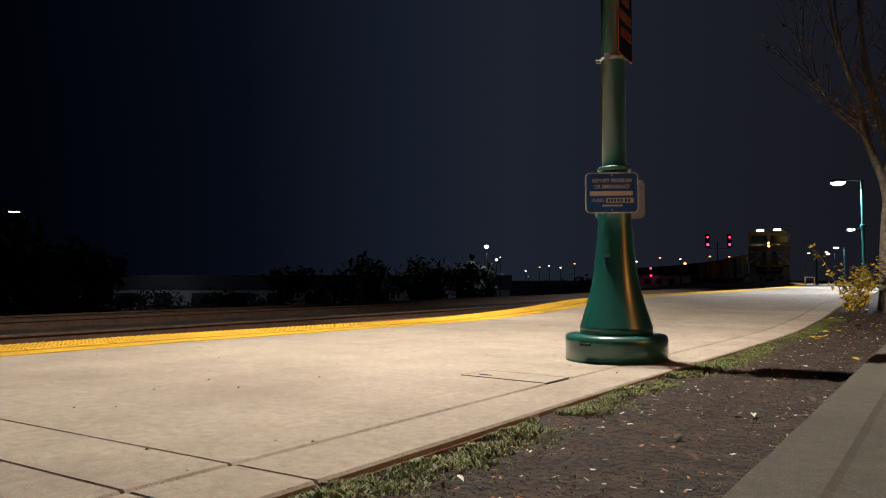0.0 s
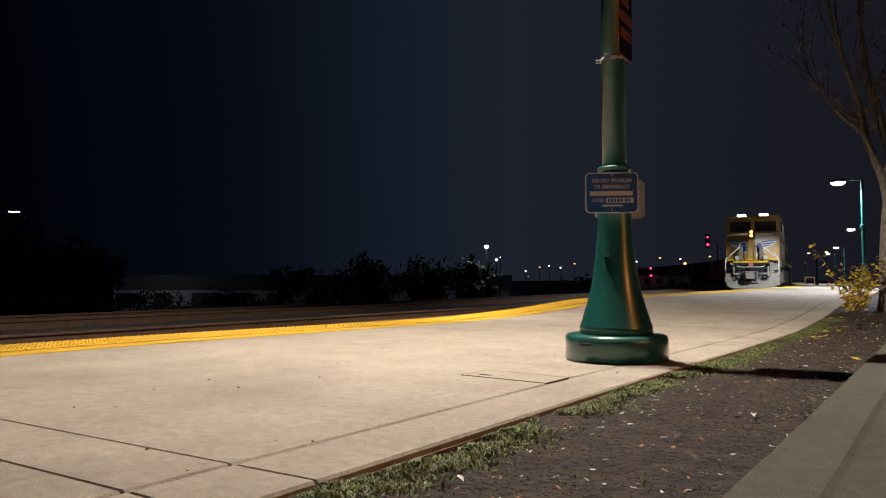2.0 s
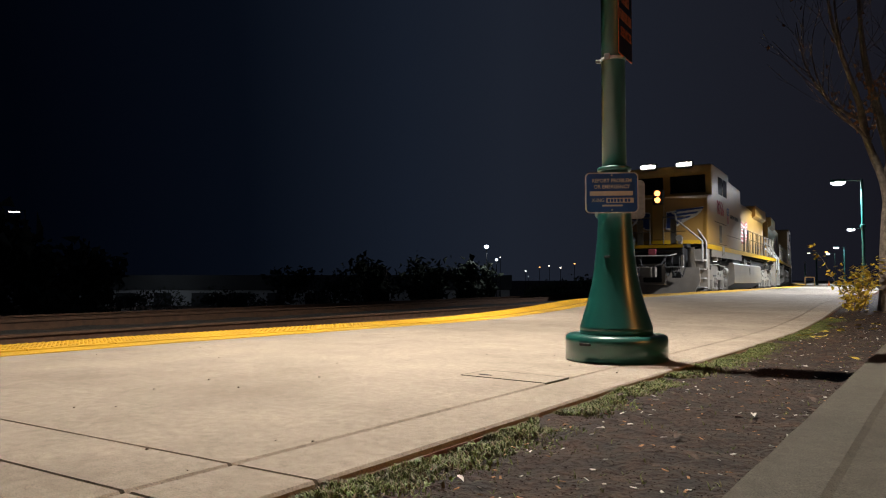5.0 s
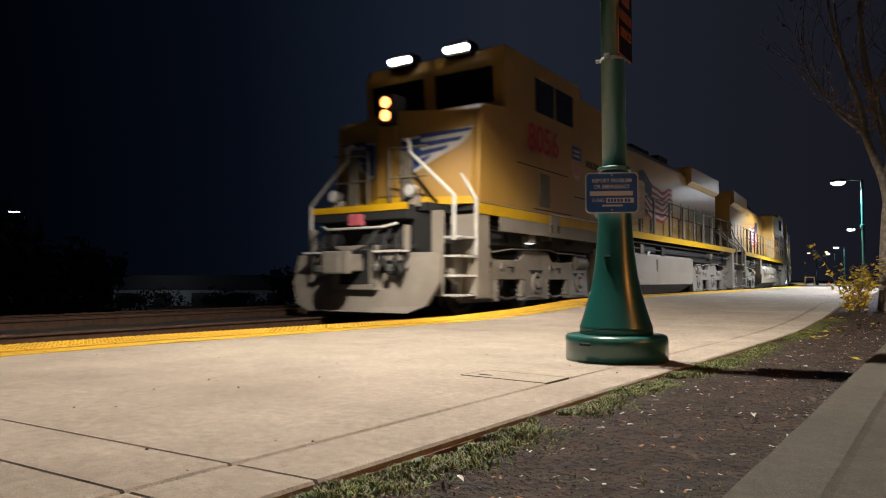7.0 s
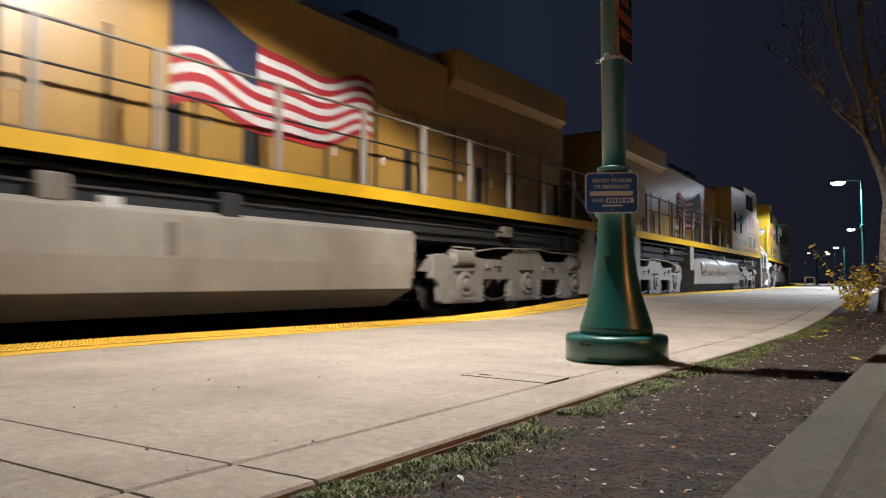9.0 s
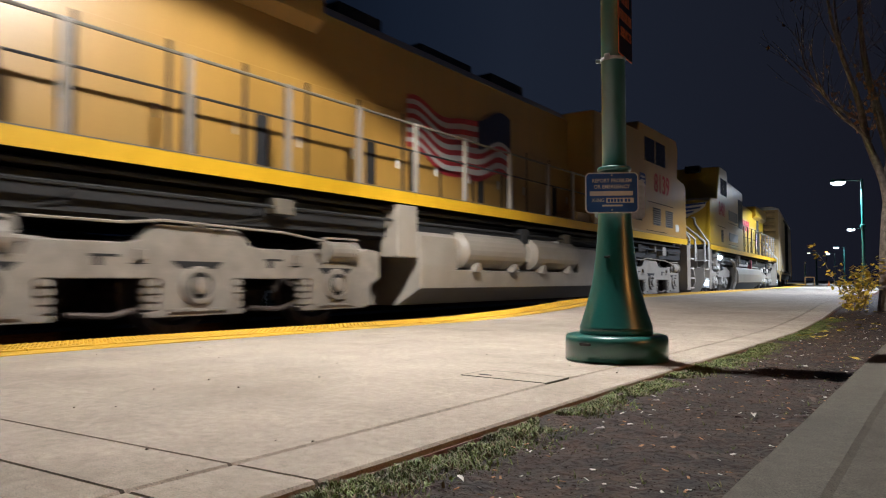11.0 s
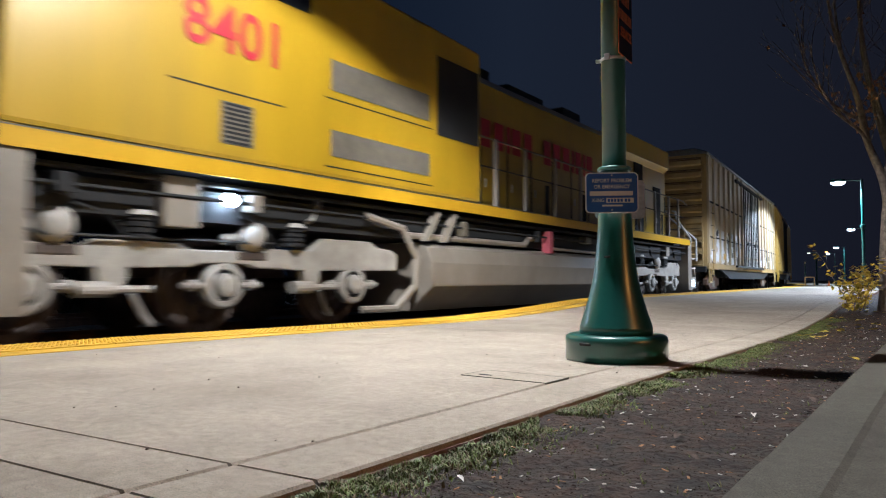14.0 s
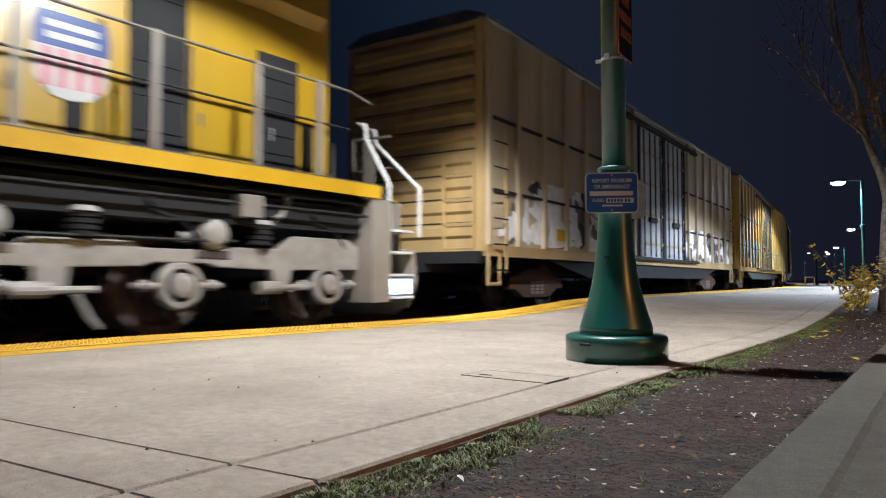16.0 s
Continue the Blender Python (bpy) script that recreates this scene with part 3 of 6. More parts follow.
def fallen_leaves():
    rnd = random.Random(21)
    tan = leaf_mesh("fallen_leaf", PALE, 0.022, 0.011, 3)
    tan2 = leaf_mesh("fallen_leaf", LITTER, 0.026, 0.014, 4)
    yel = leaf_mesh("fallen_leaf", LEAF_YELLOW, 0.045, 0.032, 5)
    places = [(tan, 2.10, 7.085, 1.7), (tan, 1.62, 6.50, 1.0), (tan2, 2.6, 6.36, 1.0), (yel, 4.72, 6.98, 1.0), (tan2, 3.3, 6.80, 1.0), (tan, 1.30, 6.49, 0.8), (tan2, 2.85, 7.02, 1.2)]
    for _ in range(26):
        places.append((rnd.choice((tan, tan2, tan2)), rnd.uniform(1.6, 7), rnd.uniform(6.4, 7.1), rnd.uniform(0.6, 1.1)))
    for _ in range(70):
        places.append((rnd.choice((yel, yel, tan2)), rnd.uniform(6.6, 11.0), rnd.uniform(6.34, 7.1), rnd.uniform(0.7, 1.2)))
    for me, s, v, k in places:
        ob = part("fallen_leaf", me, None)
        ob.matrix_basis = Matrix.Translation(along(s, v, soil_z(s, v) + 0.009)) @ Euler((rnd.uniform(-0.25, 0.25), rnd.uniform(-0.25, 0.25), rnd.uniform(0, 6.28))).to_matrix().to_4x4() @ Matrix.Scale(k, 4)
        tagged(ob, "curled yellow fallen leaf on the soil" if me is yel else "dry pale fallen leaf lying on the soil", "leaf", "fallen leaves")


fallen_leaves()


# ---- lamp posts ----
def lamp_post(near):
    e = thing("lamp_post", "green painted steel platform lamp post with flared base" if near else "distant green platform lamp post with lit head", "lamp post", "platform lamp posts")
    n = 64 if near else 20
    reach = LAMP_REACH if near else FAR_REACH
    part("base", lathe([(0.297, 0), (0.297, 0.118), (0.292, 0.138), (0.280, 0.147), (0.20, 0.149)], n), GREEN, e, smooth=near)
    part("skirt", lathe([(0.212, 0.147), (0.212, 0.190), (0.210, 0.196), (0.196, 0.240), (0.178, 0.296), (0.160, 0.358), (0.142, 0.432), (0.128, 0.51), (0.116, 0.60), (0.107, 0.70), (0.100, 0.80), (0.095, 0.93), (0.088, 1.10), (0.080, 1.12)], n), GREEN, e, smooth=near)
    part("shaft", lathe([(0.0715, 1.10), (0.0700, 3.0), (0.066, LAMP_H + 0.03), (0.030, LAMP_H + 0.07)], n), GREEN, e, smooth=near)
    part("collar", lathe([(0.094, 1.118), (0.100, 1.124), (0.100, 1.136), (0.094, 1.142), (0.072, 1.145)], n), GREEN, e, smooth=near)
    part("arm", pipe([(-0.03, 0, LAMP_H - 0.02), (-0.45, 0, LAMP_H + 0.06), (-reach + 0.25, 0, LAMP_H + 0.05)], 0.028, 12), GREEN, e)
    bm = bmesh.new()
    box(bm, -reach - 0.33, -reach + 0.33, -0.16, 0.16, LAMP_H - 0.03, LAMP_H + 0.12, bevel=0.04)
    head = part("lamp_head", bm, GREEN, e)
    bm = bmesh.new()
    # far lenses are oversized, their bulk standing in for the lamp's glare
    bmesh.ops.create_uvsphere(bm, u_segments=16, v_segments=8, radius=1.0, matrix=Matrix.Translation((-reach, 0, LAMP_H - 0.03)) @ Matrix.Diagonal((0.30, 0.15, 0.015, 1) if near else (0.32, 0.17, 0.14, 1)))
    part("lens", bm, LAMP_WARM if near else LAMP_COOL, head, "glowing glass lens, bulged out for glare on far posts")
    if not near:
        part("junction_box", lathe([(0.11, 2.86), (0.12, 2.9), (0.12, 3.0), (0.10, 3.04)], n), GREEN, e)
    if near:
        slot = part("hand_slot", boxes((-0.036, 0.036, -0.012, 0.012, -0.008, 0.008), bevel=0.006), BLACK, e, "small dark slot in the base")
        slot.matrix_basis = pose(-0.06, -0.290, 0.102, rz=-11)
        slot = part("hand_slot", boxes((-0.018, 0.018, -0.008, 0.008, -0.006, 0.006), bevel=0.004), BLACK, e)
        slot.matrix_basis = pose(0.0, -0.116, 0.602, rz=-4)
        band = part("band_clamp", lathe([(0.0735, 1.785), (0.0735, 1.805)], 48), ZINC, e, "galvanised steel band clamp", smooth=True)
        part("clamp_screw", boxes((-0.096, -0.066, -0.042, -0.026, 1.784, 1.804), bevel=0.003), ZINC, band)
        part("clamp_screw", boxes((-0.02, 0.012, -0.088, -0.07, 1.782, 1.818), bevel=0.003), ZINC, band)
    return e


near_post = lamp_post(True)
near_post.matrix_basis = pose(-1.69, 3.95, 0)
far_post = lamp_post(False)
far_post.matrix_basis = pose(*along(38.3, POLE_V, rise(38.3)), rz=math.degrees(heading(38.3)))
copy_thing(far_post, pose(-7.79, 75.10, 0.1, rz=8))
copy_thing(far_post, pose(-14.36, 114.9, 0.1, rz=14))
copy_thing(far_post, pose(-18.3, 135.0, -0.1, rz=20))


# ---- writing ----
def letters(name, text, size, material, parent, m, label="", depth=0.0015, width=1.0):
    """Flat lettering as a mesh, centred, reading along +x with +y up."""
    cu = bpy.data.curves.new(name, "FONT")
    cu.body, cu.size, cu.extrude, cu.align_x, cu.align_y, cu.resolution_u = text, size, depth, "CENTER", "CENTER", 3
    cu.offset = size * 0.012
    tmp = new("lettering_source", cu)
    me = bpy.data.meshes.new_from_object(tmp.evaluated_get(bpy.context.evaluated_depsgraph_get()))
    bpy.data.objects.remove(tmp)
    me.materials.clear()
    me.materials.append(material)
    ob = part(name, me, None, parent, label)
    ob.matrix_basis = m @ Matrix.Diagonal((width, 1, 1, 1))
    return ob


def rounded(w, h, r, y0, y1, n=6):
    """A plate in the xz plane with rounded corners."""
    pts = []
    for cx, cz, a0 in ((w / 2 - r, h / 2 - r, 0), (-w / 2 + r, h / 2 - r, 90), (-w / 2 + r, -h / 2 + r, 180), (w / 2 - r, -h / 2 + r, 270)):
        for i in range(n + 1):
            a = radians(a0 + 90 * i / n)
            pts.append((cx + r * math.cos(a), cz + r * math.sin(a)))
    bm = bmesh.new()
    a = [bm.verts.new((x, y0, z)) for x, z in pts]
    b = [bm.verts.new((x, y1, z)) for x, z in pts]
    bm.faces.new(a), bm.faces.new(b[::-1])
    for i in range(len(a)):
        bm.faces.new((a[i], b[i], b[(i + 1) % len(a)], a[(i + 1) % len(a)]))
    bmesh.ops.recalc_face_normals(bm, faces=bm.faces[:])
    return bm


def emergency_sign():
    e = thing("emergency_sign", "blue and white railway emergency notice strapped to the lamp post", "sign", m=pose(-1.632, 3.775, 0.968, rz=31))
    part("border", rounded(0.300, 0.235, 0.028, -0.002, 0.002), WHITE, e, "white painted aluminium border")
    face = part("face", rounded(0.286, 0.221, 0.022, -0.0045, -0.0021), SIGN_BLUE, e)
    up = pose(0, -0.0062, 0, rx=90)
    for text, z, size in (("REPORT PROBLEM", 0.069, 0.0305), ("OR EMERGENCY", 0.034, 0.0305)):
        letters("lettering", text, size, PALE, face, Matrix.Translation((0, 0, z)) @ up, "pale capital letters", width=0.90)
    letters("lettering", "X-ING", 0.0285, PALE, face, Matrix.Translation((-0.078, 0, -0.044)) @ up, width=0.9)
    part("number_bar", boxes((-0.125, 0.118, -0.0062, -0.0046, -0.017, 0.009)), PALE, face, "pale bar of unreadable figures")
    part("number_plate", boxes((-0.032, 0.122, -0.0058, -0.0046, -0.058, -0.030)), PALE, face, "pale plate with dark figures")
    x = -0.024
    for w in (0.018, 0.018, 0.018, 0.018, 0.018, 0.006, 0.018, 0.018):
        if w > 0.01:
            part("figure_bar", boxes((x, x + 0.013, -0.0068, -0.0059, -0.053, -0.035)), SIGN_BLUE, face)
        x += w
    part("small_print_bar", boxes((-0.055, 0.06, -0.0062, -0.0046, -0.079, -0.069)), PALE, face)
    for z in (0.100, -0.100):
        bm = bmesh.new()
        rod(bm, (0, -0.009, z), (0, -0.003, z), 0.005, n=12)
        part("bolt", bm, ZINC, e)
    back = thing("back_sign", "plain grey metal back of a notice on the lamp post", "sign", m=pose(-1.697, 4.045, 0.958, rz=31))
    part("plate", rounded(0.300, 0.235, 0.028, -0.002, 0.002), ZINC, back)
    part("bracket", boxes((-0.02, 0.02, -0.03, -0.002, -0.06, 0.06)), ZINC, back)


emergency_sign()


def banner_sign():
    """A tall narrow service notice, seen at a slant, its brand lines kept as bars."""
    e = thing("service_banner", "narrow dark metal notice with orange lettering on the post", "sign", m=pose(-1.612, 3.848, 1.80, rz=95))
    part("border", rounded(0.262, 1.2, 0.012, -0.002, 0.002), ORANGE_INK, e, "thin orange edge").location = (0.131, 0, 0.6)
    face = part("face", rounded(0.248, 1.186, 0.009, -0.0035, -0.0021), BANNER, e)
    face.location = (0.131, 0, 0.6)
    up = pose(0, -0.0052, 0, rx=90)
    letters("lettering", "SERVICES", 0.080, ORANGE_INK, face, Matrix.Translation((0, 0, -0.46)) @ up, "orange capital letters", width=0.62)
    for z, h, ws in ((-0.355, 0.062, (0.024,) * 9), (-0.25, 0.062, (0.027,) * 5), (-0.145, 0.062, (0.027,) * 5)):
        x = -sum(ws) / 2 - 0.0015 * len(ws)
        for w in ws:
            part("lettering_bar", boxes((x, x + w - 0.006, -0.0052, -0.0036, z - h / 2, z + h / 2)), ORANGE_INK, face)
            x += w + 0.003


banner_sign()


# ---- tree and shrub in the soil strip ----
def make_tree():
    """A young street tree: smooth limbs that fork low and sweep up and outwards, with sparse fine twigs."""
    rnd = random.Random(5)
    e = thing("bare_tree", "leafless young street tree with a few dry brown leaves", "tree", m=pose(-0.865, 11.25, 0.0, rz=37))
    bm = Soup()
    tips = []

    def sweep(pts, r0, r1, twigs):
        """A limb through a few turning points, tapered, with twigs leaving it on both sides."""
        ps = [Vector(p) for p in pts]
        line = []
        for i in range(len(ps) - 1):
            a, b, c, d = ps[max(0, i - 1)], ps[i], ps[i + 1], ps[min(len(ps) - 1, i + 2)]
            for k in range(5):
                t = k / 5
                line.append(0.5 * ((2 * b) + (c - a) * t + (2 * a - 5 * b + 4 * c - d) * t * t + (3 * b - a - 3 * c + d) * t ** 3))
        line.append(ps[-1])
        n = len(line) - 1
        m = 14 if r0 > 0.05 else 8
        base = len(bm.v)
        side = Vector((1, 0, 0))
        for i, p in enumerate(line):
            d = (line[min(n, i + 1)] - line[max(0, i - 1)]).normalized()
            side = (side - d * side.dot(d)).normalized()
            other = d.cross(side)
            r = (r0 + (r1 - r0) * i / n) * (1 + 0.06 * noise.noise(p * 7)) * (1.28 - 0.28 * min(1.0, max(0.0, p.z / 0.3)))
            bm.v += [tuple(p + (side * math.cos(2 * math.pi * k / m) + other * math.sin(2 * math.pi * k / m)) * r) for k in range(m)]
        bm.f += [(base + i * m + k, base + i * m + (k + 1) % m, base + (i + 1) * m + (k + 1) % m, base + (i + 1) * m + k) for i in range(n) for k in range(m)]
        bm.f += [tuple(range(base + m - 1, base - 1, -1)), tuple(range(base + n * m, base + n * m + m))]
        for _ in range(twigs):
            i = rnd.randrange(max(1, n // 4), n)
            d = (line[i + 1] - line[i]).normalized()
            twig(line[i], (d + Vector((rnd.gauss(0, 0.55), rnd.gauss(0, 0.55), rnd.uniform(-0.1, 0.45)))).normalized(), rnd.uniform(0.45, 1.15), 0.008, 0)

    def twig(p, d, length, r, depth):
        n = max(4, int(length / 0.09))
        for i in range(n):
            d = (d + Vector((rnd.gauss(0, 0.045), rnd.gauss(0, 0.045), 0.035 + rnd.gauss(0, 0.03)))).normalized()
            q = p + d * length / n
            r2 = max(0.0022, r * (1 - 0.75 / n))
            bm.rod(p, q, r, r2, n=4)
            p, r = q, r2
            if depth < 2 and i > 0 and rnd.random() < 0.26:
                twig(p, (d + Vector((rnd.gauss(0, 0.5), rnd.gauss(0, 0.5), 0.15))).normalized(), length * rnd.uniform(0.35, 0.7), r * 0.75, depth + 1)
            tips.append((p.copy(), d.copy()))

    sweep([(0.03, 0, -0.06), (0.0, 0, 0.15), (-0.01, 0, 0.7), (0.01, 0, 1.25), (0.06, 0.02, 1.75)], 0.155, 0.085, 0)
    sweep([(0.0, 0, 1.45), (-0.10, -0.05, 1.85), (-0.34, -0.10, 2.40), (-0.46, -0.12, 2.95), (-0.66, -0.10, 3.60), (-0.78, -0.05, 4.3), (-0.80, 0, 5.2)], 0.062, 0.010, 9)
    sweep([(-0.22, -0.08, 2.12), (-0.48, -0.25, 2.42), (-0.85, -0.38, 2.66), (-1.15, -0.45, 3.05), (-1.30, -0.5, 3.6)], 0.030, 0.005, 6)
    sweep([(-0.40, -0.10, 2.62), (-0.75, 0.05, 2.95), (-1.0, 0.15, 3.45), (-1.1, 0.2, 4.1)], 0.024, 0.005, 5)
    sweep([(-0.30, -0.10, 2.30), (-0.28, 0.1, 2.9), (-0.42, 0.25, 3.6), (-0.50, 0.3, 4.5), (-0.48, 0.3, 5.3)], 0.034, 0.008, 7)
    sweep([(0.06, 0.02, 1.70), (0.05, 0.08, 2.5), (-0.12, 0.15, 3.3), (-0.22, 0.15, 4.2), (-0.20, 0.1, 5.3)], 0.058, 0.010, 7)
    sweep([(0.07, 0.02, 1.72), (0.30, -0.10, 2.5), (0.42, -0.15, 3.4), (0.60, -0.1, 4.6)], 0.056, 0.010, 6)
    sweep([(0.05, 0.05, 2.2), (0.10, 0.4, 2.9), (0.12, 0.7, 3.8), (0.15, 0.8, 4.8)], 0.036, 0.008, 5)
    sweep([(-0.10, -0.05, 1.85), (-0.05, -0.35, 2.5), (-0.18, -0.6, 3.3), (-0.25, -0.7, 4.3)], 0.032, 0.007, 5)
    made("trunk", bm, BARK, e, "grey bark trunk and bare limbs", smooth=True)
    verts, faces = [], []
    near = [t for t in tips if 2.5 < t[0].z < 3.5 and t[0].x > -0.55]
    for _ in range(230):
        p, d = rnd.choice(near if rnd.random() < 0.9 else tips)
        p = p + Vector((rnd.gauss(0, 0.02), rnd.gauss(0, 0.02), -0.02))
        a = Vector((rnd.gauss(0, 0.5), rnd.gauss(0, 0.5), -1)).normalized() * rnd.uniform(0.05, 0.095)
        b = a.cross(Vector((rnd.gauss(0, 1), rnd.gauss(0, 1), 0.2))).normalized() * rnd.uniform(0.018, 0.034)
        c = a.cross(b).normalized() * 0.012
        k = len(verts)
        verts += [tuple(p), tuple(p + a * 0.4 + b + c), tuple(p + a), tuple(p + a * 0.45 - b + c), tuple(p + a * 0.5 - c)]
        faces += [(k, k + 1, k + 4), (k + 1, k + 2, k + 4), (k + 2, k + 3, k + 4), (k + 3, k, k + 4)]
    me = bpy.data.meshes.new("crown")
    me.from_pydata(verts, [], faces)
    me.materials.append(LEAF_DRY)
    part("crown", me, None, e, "sparse curled brown leaves")


make_tree()


def make_shrub():
    rnd = random.Random(9)
    e = thing("shrub", "small shrub with yellowing leaves beside the platform", "shrub", m=pose(-1.24, 10.75, 0.02))
    bm = Soup()
    ends = []
    for i in range(15):
        a = rnd.uniform(0, 6.28)
        p, d = Vector((rnd.gauss(0, 0.05), rnd.gauss(0, 0.05), -0.05)), Vector((math.cos(a) * 0.38, math.sin(a) * 0.38, 1)).normalized()
        l = rnd.uniform(0.45, 0.88) if i else 1.1
        for k in range(7):
            q = p + d * l / 7
            bm.rod(p, q, 0.006 * (1 - k / 9), 0.006 * (1 - (k + 1) / 9), n=5)
            d = (d + Vector((rnd.gauss(0, 0.13), rnd.gauss(0, 0.13), 0.02))).normalized()
            p = q
            if k > 0:
                ends.append((p.copy(), l))
    made("stems", bm, BARK, e)
    verts, faces = [], []
    for _ in range(620):
        p, l = rnd.choice(ends)
        p = p + Vector((rnd.gauss(0, 0.045), rnd.gauss(0, 0.045), rnd.gauss(0, 0.03)))
        a = Vector((rnd.gauss(0, 0.8), rnd.gauss(0, 0.8), rnd.uniform(-0.8, 0.2))).normalized() * rnd.uniform(0.022, 0.042)
        b = a.cross(Vector((rnd.gauss(0, 0.4), rnd.gauss(0, 0.4), 1))).normalized() * rnd.uniform(0.014, 0.027)
        c = a.cross(b).normalized() * 0.006
        k = len(verts)
        verts += [tuple(p - a), tuple(p - a * 0.3 + b + c), tuple(p + a * 0.4 + b * 0.8 + c), tuple(p + a), tuple(p + a * 0.4 - b * 0.8 + c), tuple(p - a * 0.3 - b + c), tuple(p)]
        faces += [(k + i, k + (i + 1) % 6, k + 6) for i in range(6)]
    me = bpy.data.meshes.new("leaves")
    me.from_pydata(verts, [], faces)
    me.materials.append(LEAF_YELLOW)
    part("leaves", me, None, e, "yellow and green oval leaves")


make_shrub()


# ---- far side of the tracks and the town ----
def foliage_mass(name, centre, size, count, seed, label):
    """A dark tree or thicket: stem, limbs and a crown of many small leaf clumps with an uneven outline."""
    rnd = random.Random(seed)
    e = thing(name, label, "tree", m=pose(*centre))
    bm = bmesh.new()
    w, d, h = size
    for _ in range(5):
        t = Vector((rnd.uniform(-w, w) * 0.4, rnd.uniform(-d, d) * 0.3, h * rnd.uniform(0.5, 0.85)))
        rod(bm, (t.x * 0.3, t.y * 0.3, 0), t, h * 0.03, h * 0.008, n=6)
    part("trunk", bm, BARK, e)
    verts, faces = [], []
    lobes = [(rnd.uniform(-0.85, 0.85) * w, rnd.uniform(-0.6, 0.6) * d, h * rnd.uniform(0.25, 0.85), rnd.uniform(0.25, 0.5)) for _ in range(14)]
    for _ in range(count):
        x, y, z, r = rnd.choice(lobes)
        p = Vector((x + rnd.gauss(0, r * w * 0.5), y + rnd.gauss(0, r * d * 0.5), max(0.05, z + rnd.gauss(0, r * h * 0.3))))
        q = h * rnd.uniform(0.02, 0.05)
        k = len(verts)
        for _ in range(4):
            verts.append(tuple(p + Vector((rnd.gauss(0, q), rnd.gauss(0, q), rnd.gauss(0, q)))))
        faces += [(k, k + 1, k + 2), (k, k + 2, k + 3), (k, k + 3, k + 1)]
    me = bpy.data.meshes.new("crown")
    me.from_pydata(verts, [], faces)
    me.materials.append(DARK_LEAF)
    part("crown", me, None, e)


NIGHT_TREE = "dark unlit tree beyond the tracks at night"
for i, (c, size) in enumerate((((-61, 21, -3.8), (6, 5, 9.0)), ((-57, 26, -3.8), (3, 4, 7.0)), ((-66, 62, -3.8), (6, 4, 5.6)), ((-60, 67, -3.8), (3.5, 3, 7.0)), ((-55.5, 71, -3.8), (3.5, 3, 6.4)), ((-51, 74, -3.8), (3, 3, 6.6)), ((-56, 108, -3.8), (6, 4, 5.0)), ((-86, 50, -3.8), (8, 4, 3.0)), ((-79, 57, -3.8), (6, 4, 3.4)))):
    foliage_mass("tree", c, size, 1500, 30 + i, NIGHT_TREE)


def warehouse():
    """A long low warehouse past the tracks: wall of panels, roof, doors."""
    a, b = Vector((-119.6, 60.3, 0)), Vector((-95.2, 78.8, 0))
    d = (b - a).normalized()
    m = Matrix.Translation((a.x, a.y, -3.86)) @ Matrix.Rotation(math.atan2(d.y, d.x), 4, "Z")
    n = (b - a).length
    e = thing("warehouse", "long low pale warehouse across the tracks at night", "warehouse", m=m)
    part("wall", boxes((-30, n + 40, 0, 14, 0, 2.7)), WALL_FAR, e)
    part("roof", boxes((-30.4, n + 40.4, -0.4, 14.4, 2.7, 5.25)), ROOF_FAR, e, "dark overhanging roof fascia")
    for i in range(6):
        part("door", boxes((3 + i * 6.5, 6 + i * 6.5, -0.06, 0, 0, 2.2)), ROOF_FAR, e)


warehouse()


def town_light(p, r, material, label, h=None):
    """A far street lamp: pole, head and glowing bulb."""
    e = thing("street_lamp", label, "street lamp", "far town lights", pose(p[0], p[1], 0))
    bm = bmesh.new()
    rod(bm, (0, 0, -4.0), (0, 0, p[2] + r), 0.06, 0.05, n=6)
    part("pole", bm, BLACK, e)
    bm = bmesh.new()
    bmesh.ops.create_uvsphere(bm, u_segments=12, v_segments=8, radius=r * 0.8, matrix=Matrix.Translation((0, 0, p[2])) @ Matrix.Diagonal((1, 1, 0.8, 1)))
    part("bulb", bm, material, e, "glowing bulb")


for p, r, m in (((-81.3, 139.2, 2.6), 0.20, TOWN_WHITE), ((-80.8, 139.6, 1.3), 0.10, TOWN_WHITE), ((-78.7, 141.1, 3.5), 0.22, TOWN_AMBER), ((-76.9, 142.4, 3.8), 0.19, TOWN_WHITE), ((-74.9, 144.0, 3.4), 0.22, TOWN_WHITE), ((-72.3, 145.9, 4.3), 0.24, TOWN_AMBER), ((-68.3, 148.9, 4.2), 0.2, TOWN_WHITE), ((-60.9, 154.5, 4.8), 0.27, TOWN_WHITE), ((-56.6, 157.6, 5.6), 0.27, TOWN_AMBER), ((-52.9, 160.4, 5.3), 0.25, TOWN_WHITE), ((-48.8, 151.0, 4.1), 0.42, TOWN_AMBER), ((-94.6, 116.6, 1.6), 0.16, TOWN_WHITE), ((-59.5, 92.9, 3.7), 0.2, LAMP_COOL), ((-59.0, 93.2, 4.1), 0.12, TOWN_WHITE), ((-49.65, 75.15, 4.8), 0.34, LAMP_COOL), ((-113.4, 64.9, 0.82), 0.16, TOWN_WHITE), ((-44.5, 154.2, 5.6), 0.25, TOWN_AMBER), ((-41.2, 156.7, 5.6), 0.25, TOWN_AMBER), ((-19.6, 135.4, 5.3), 0.3, TOWN_AMBER)):
    town_light(p, r, m, "distant lit street lamp seen as a small bright point")


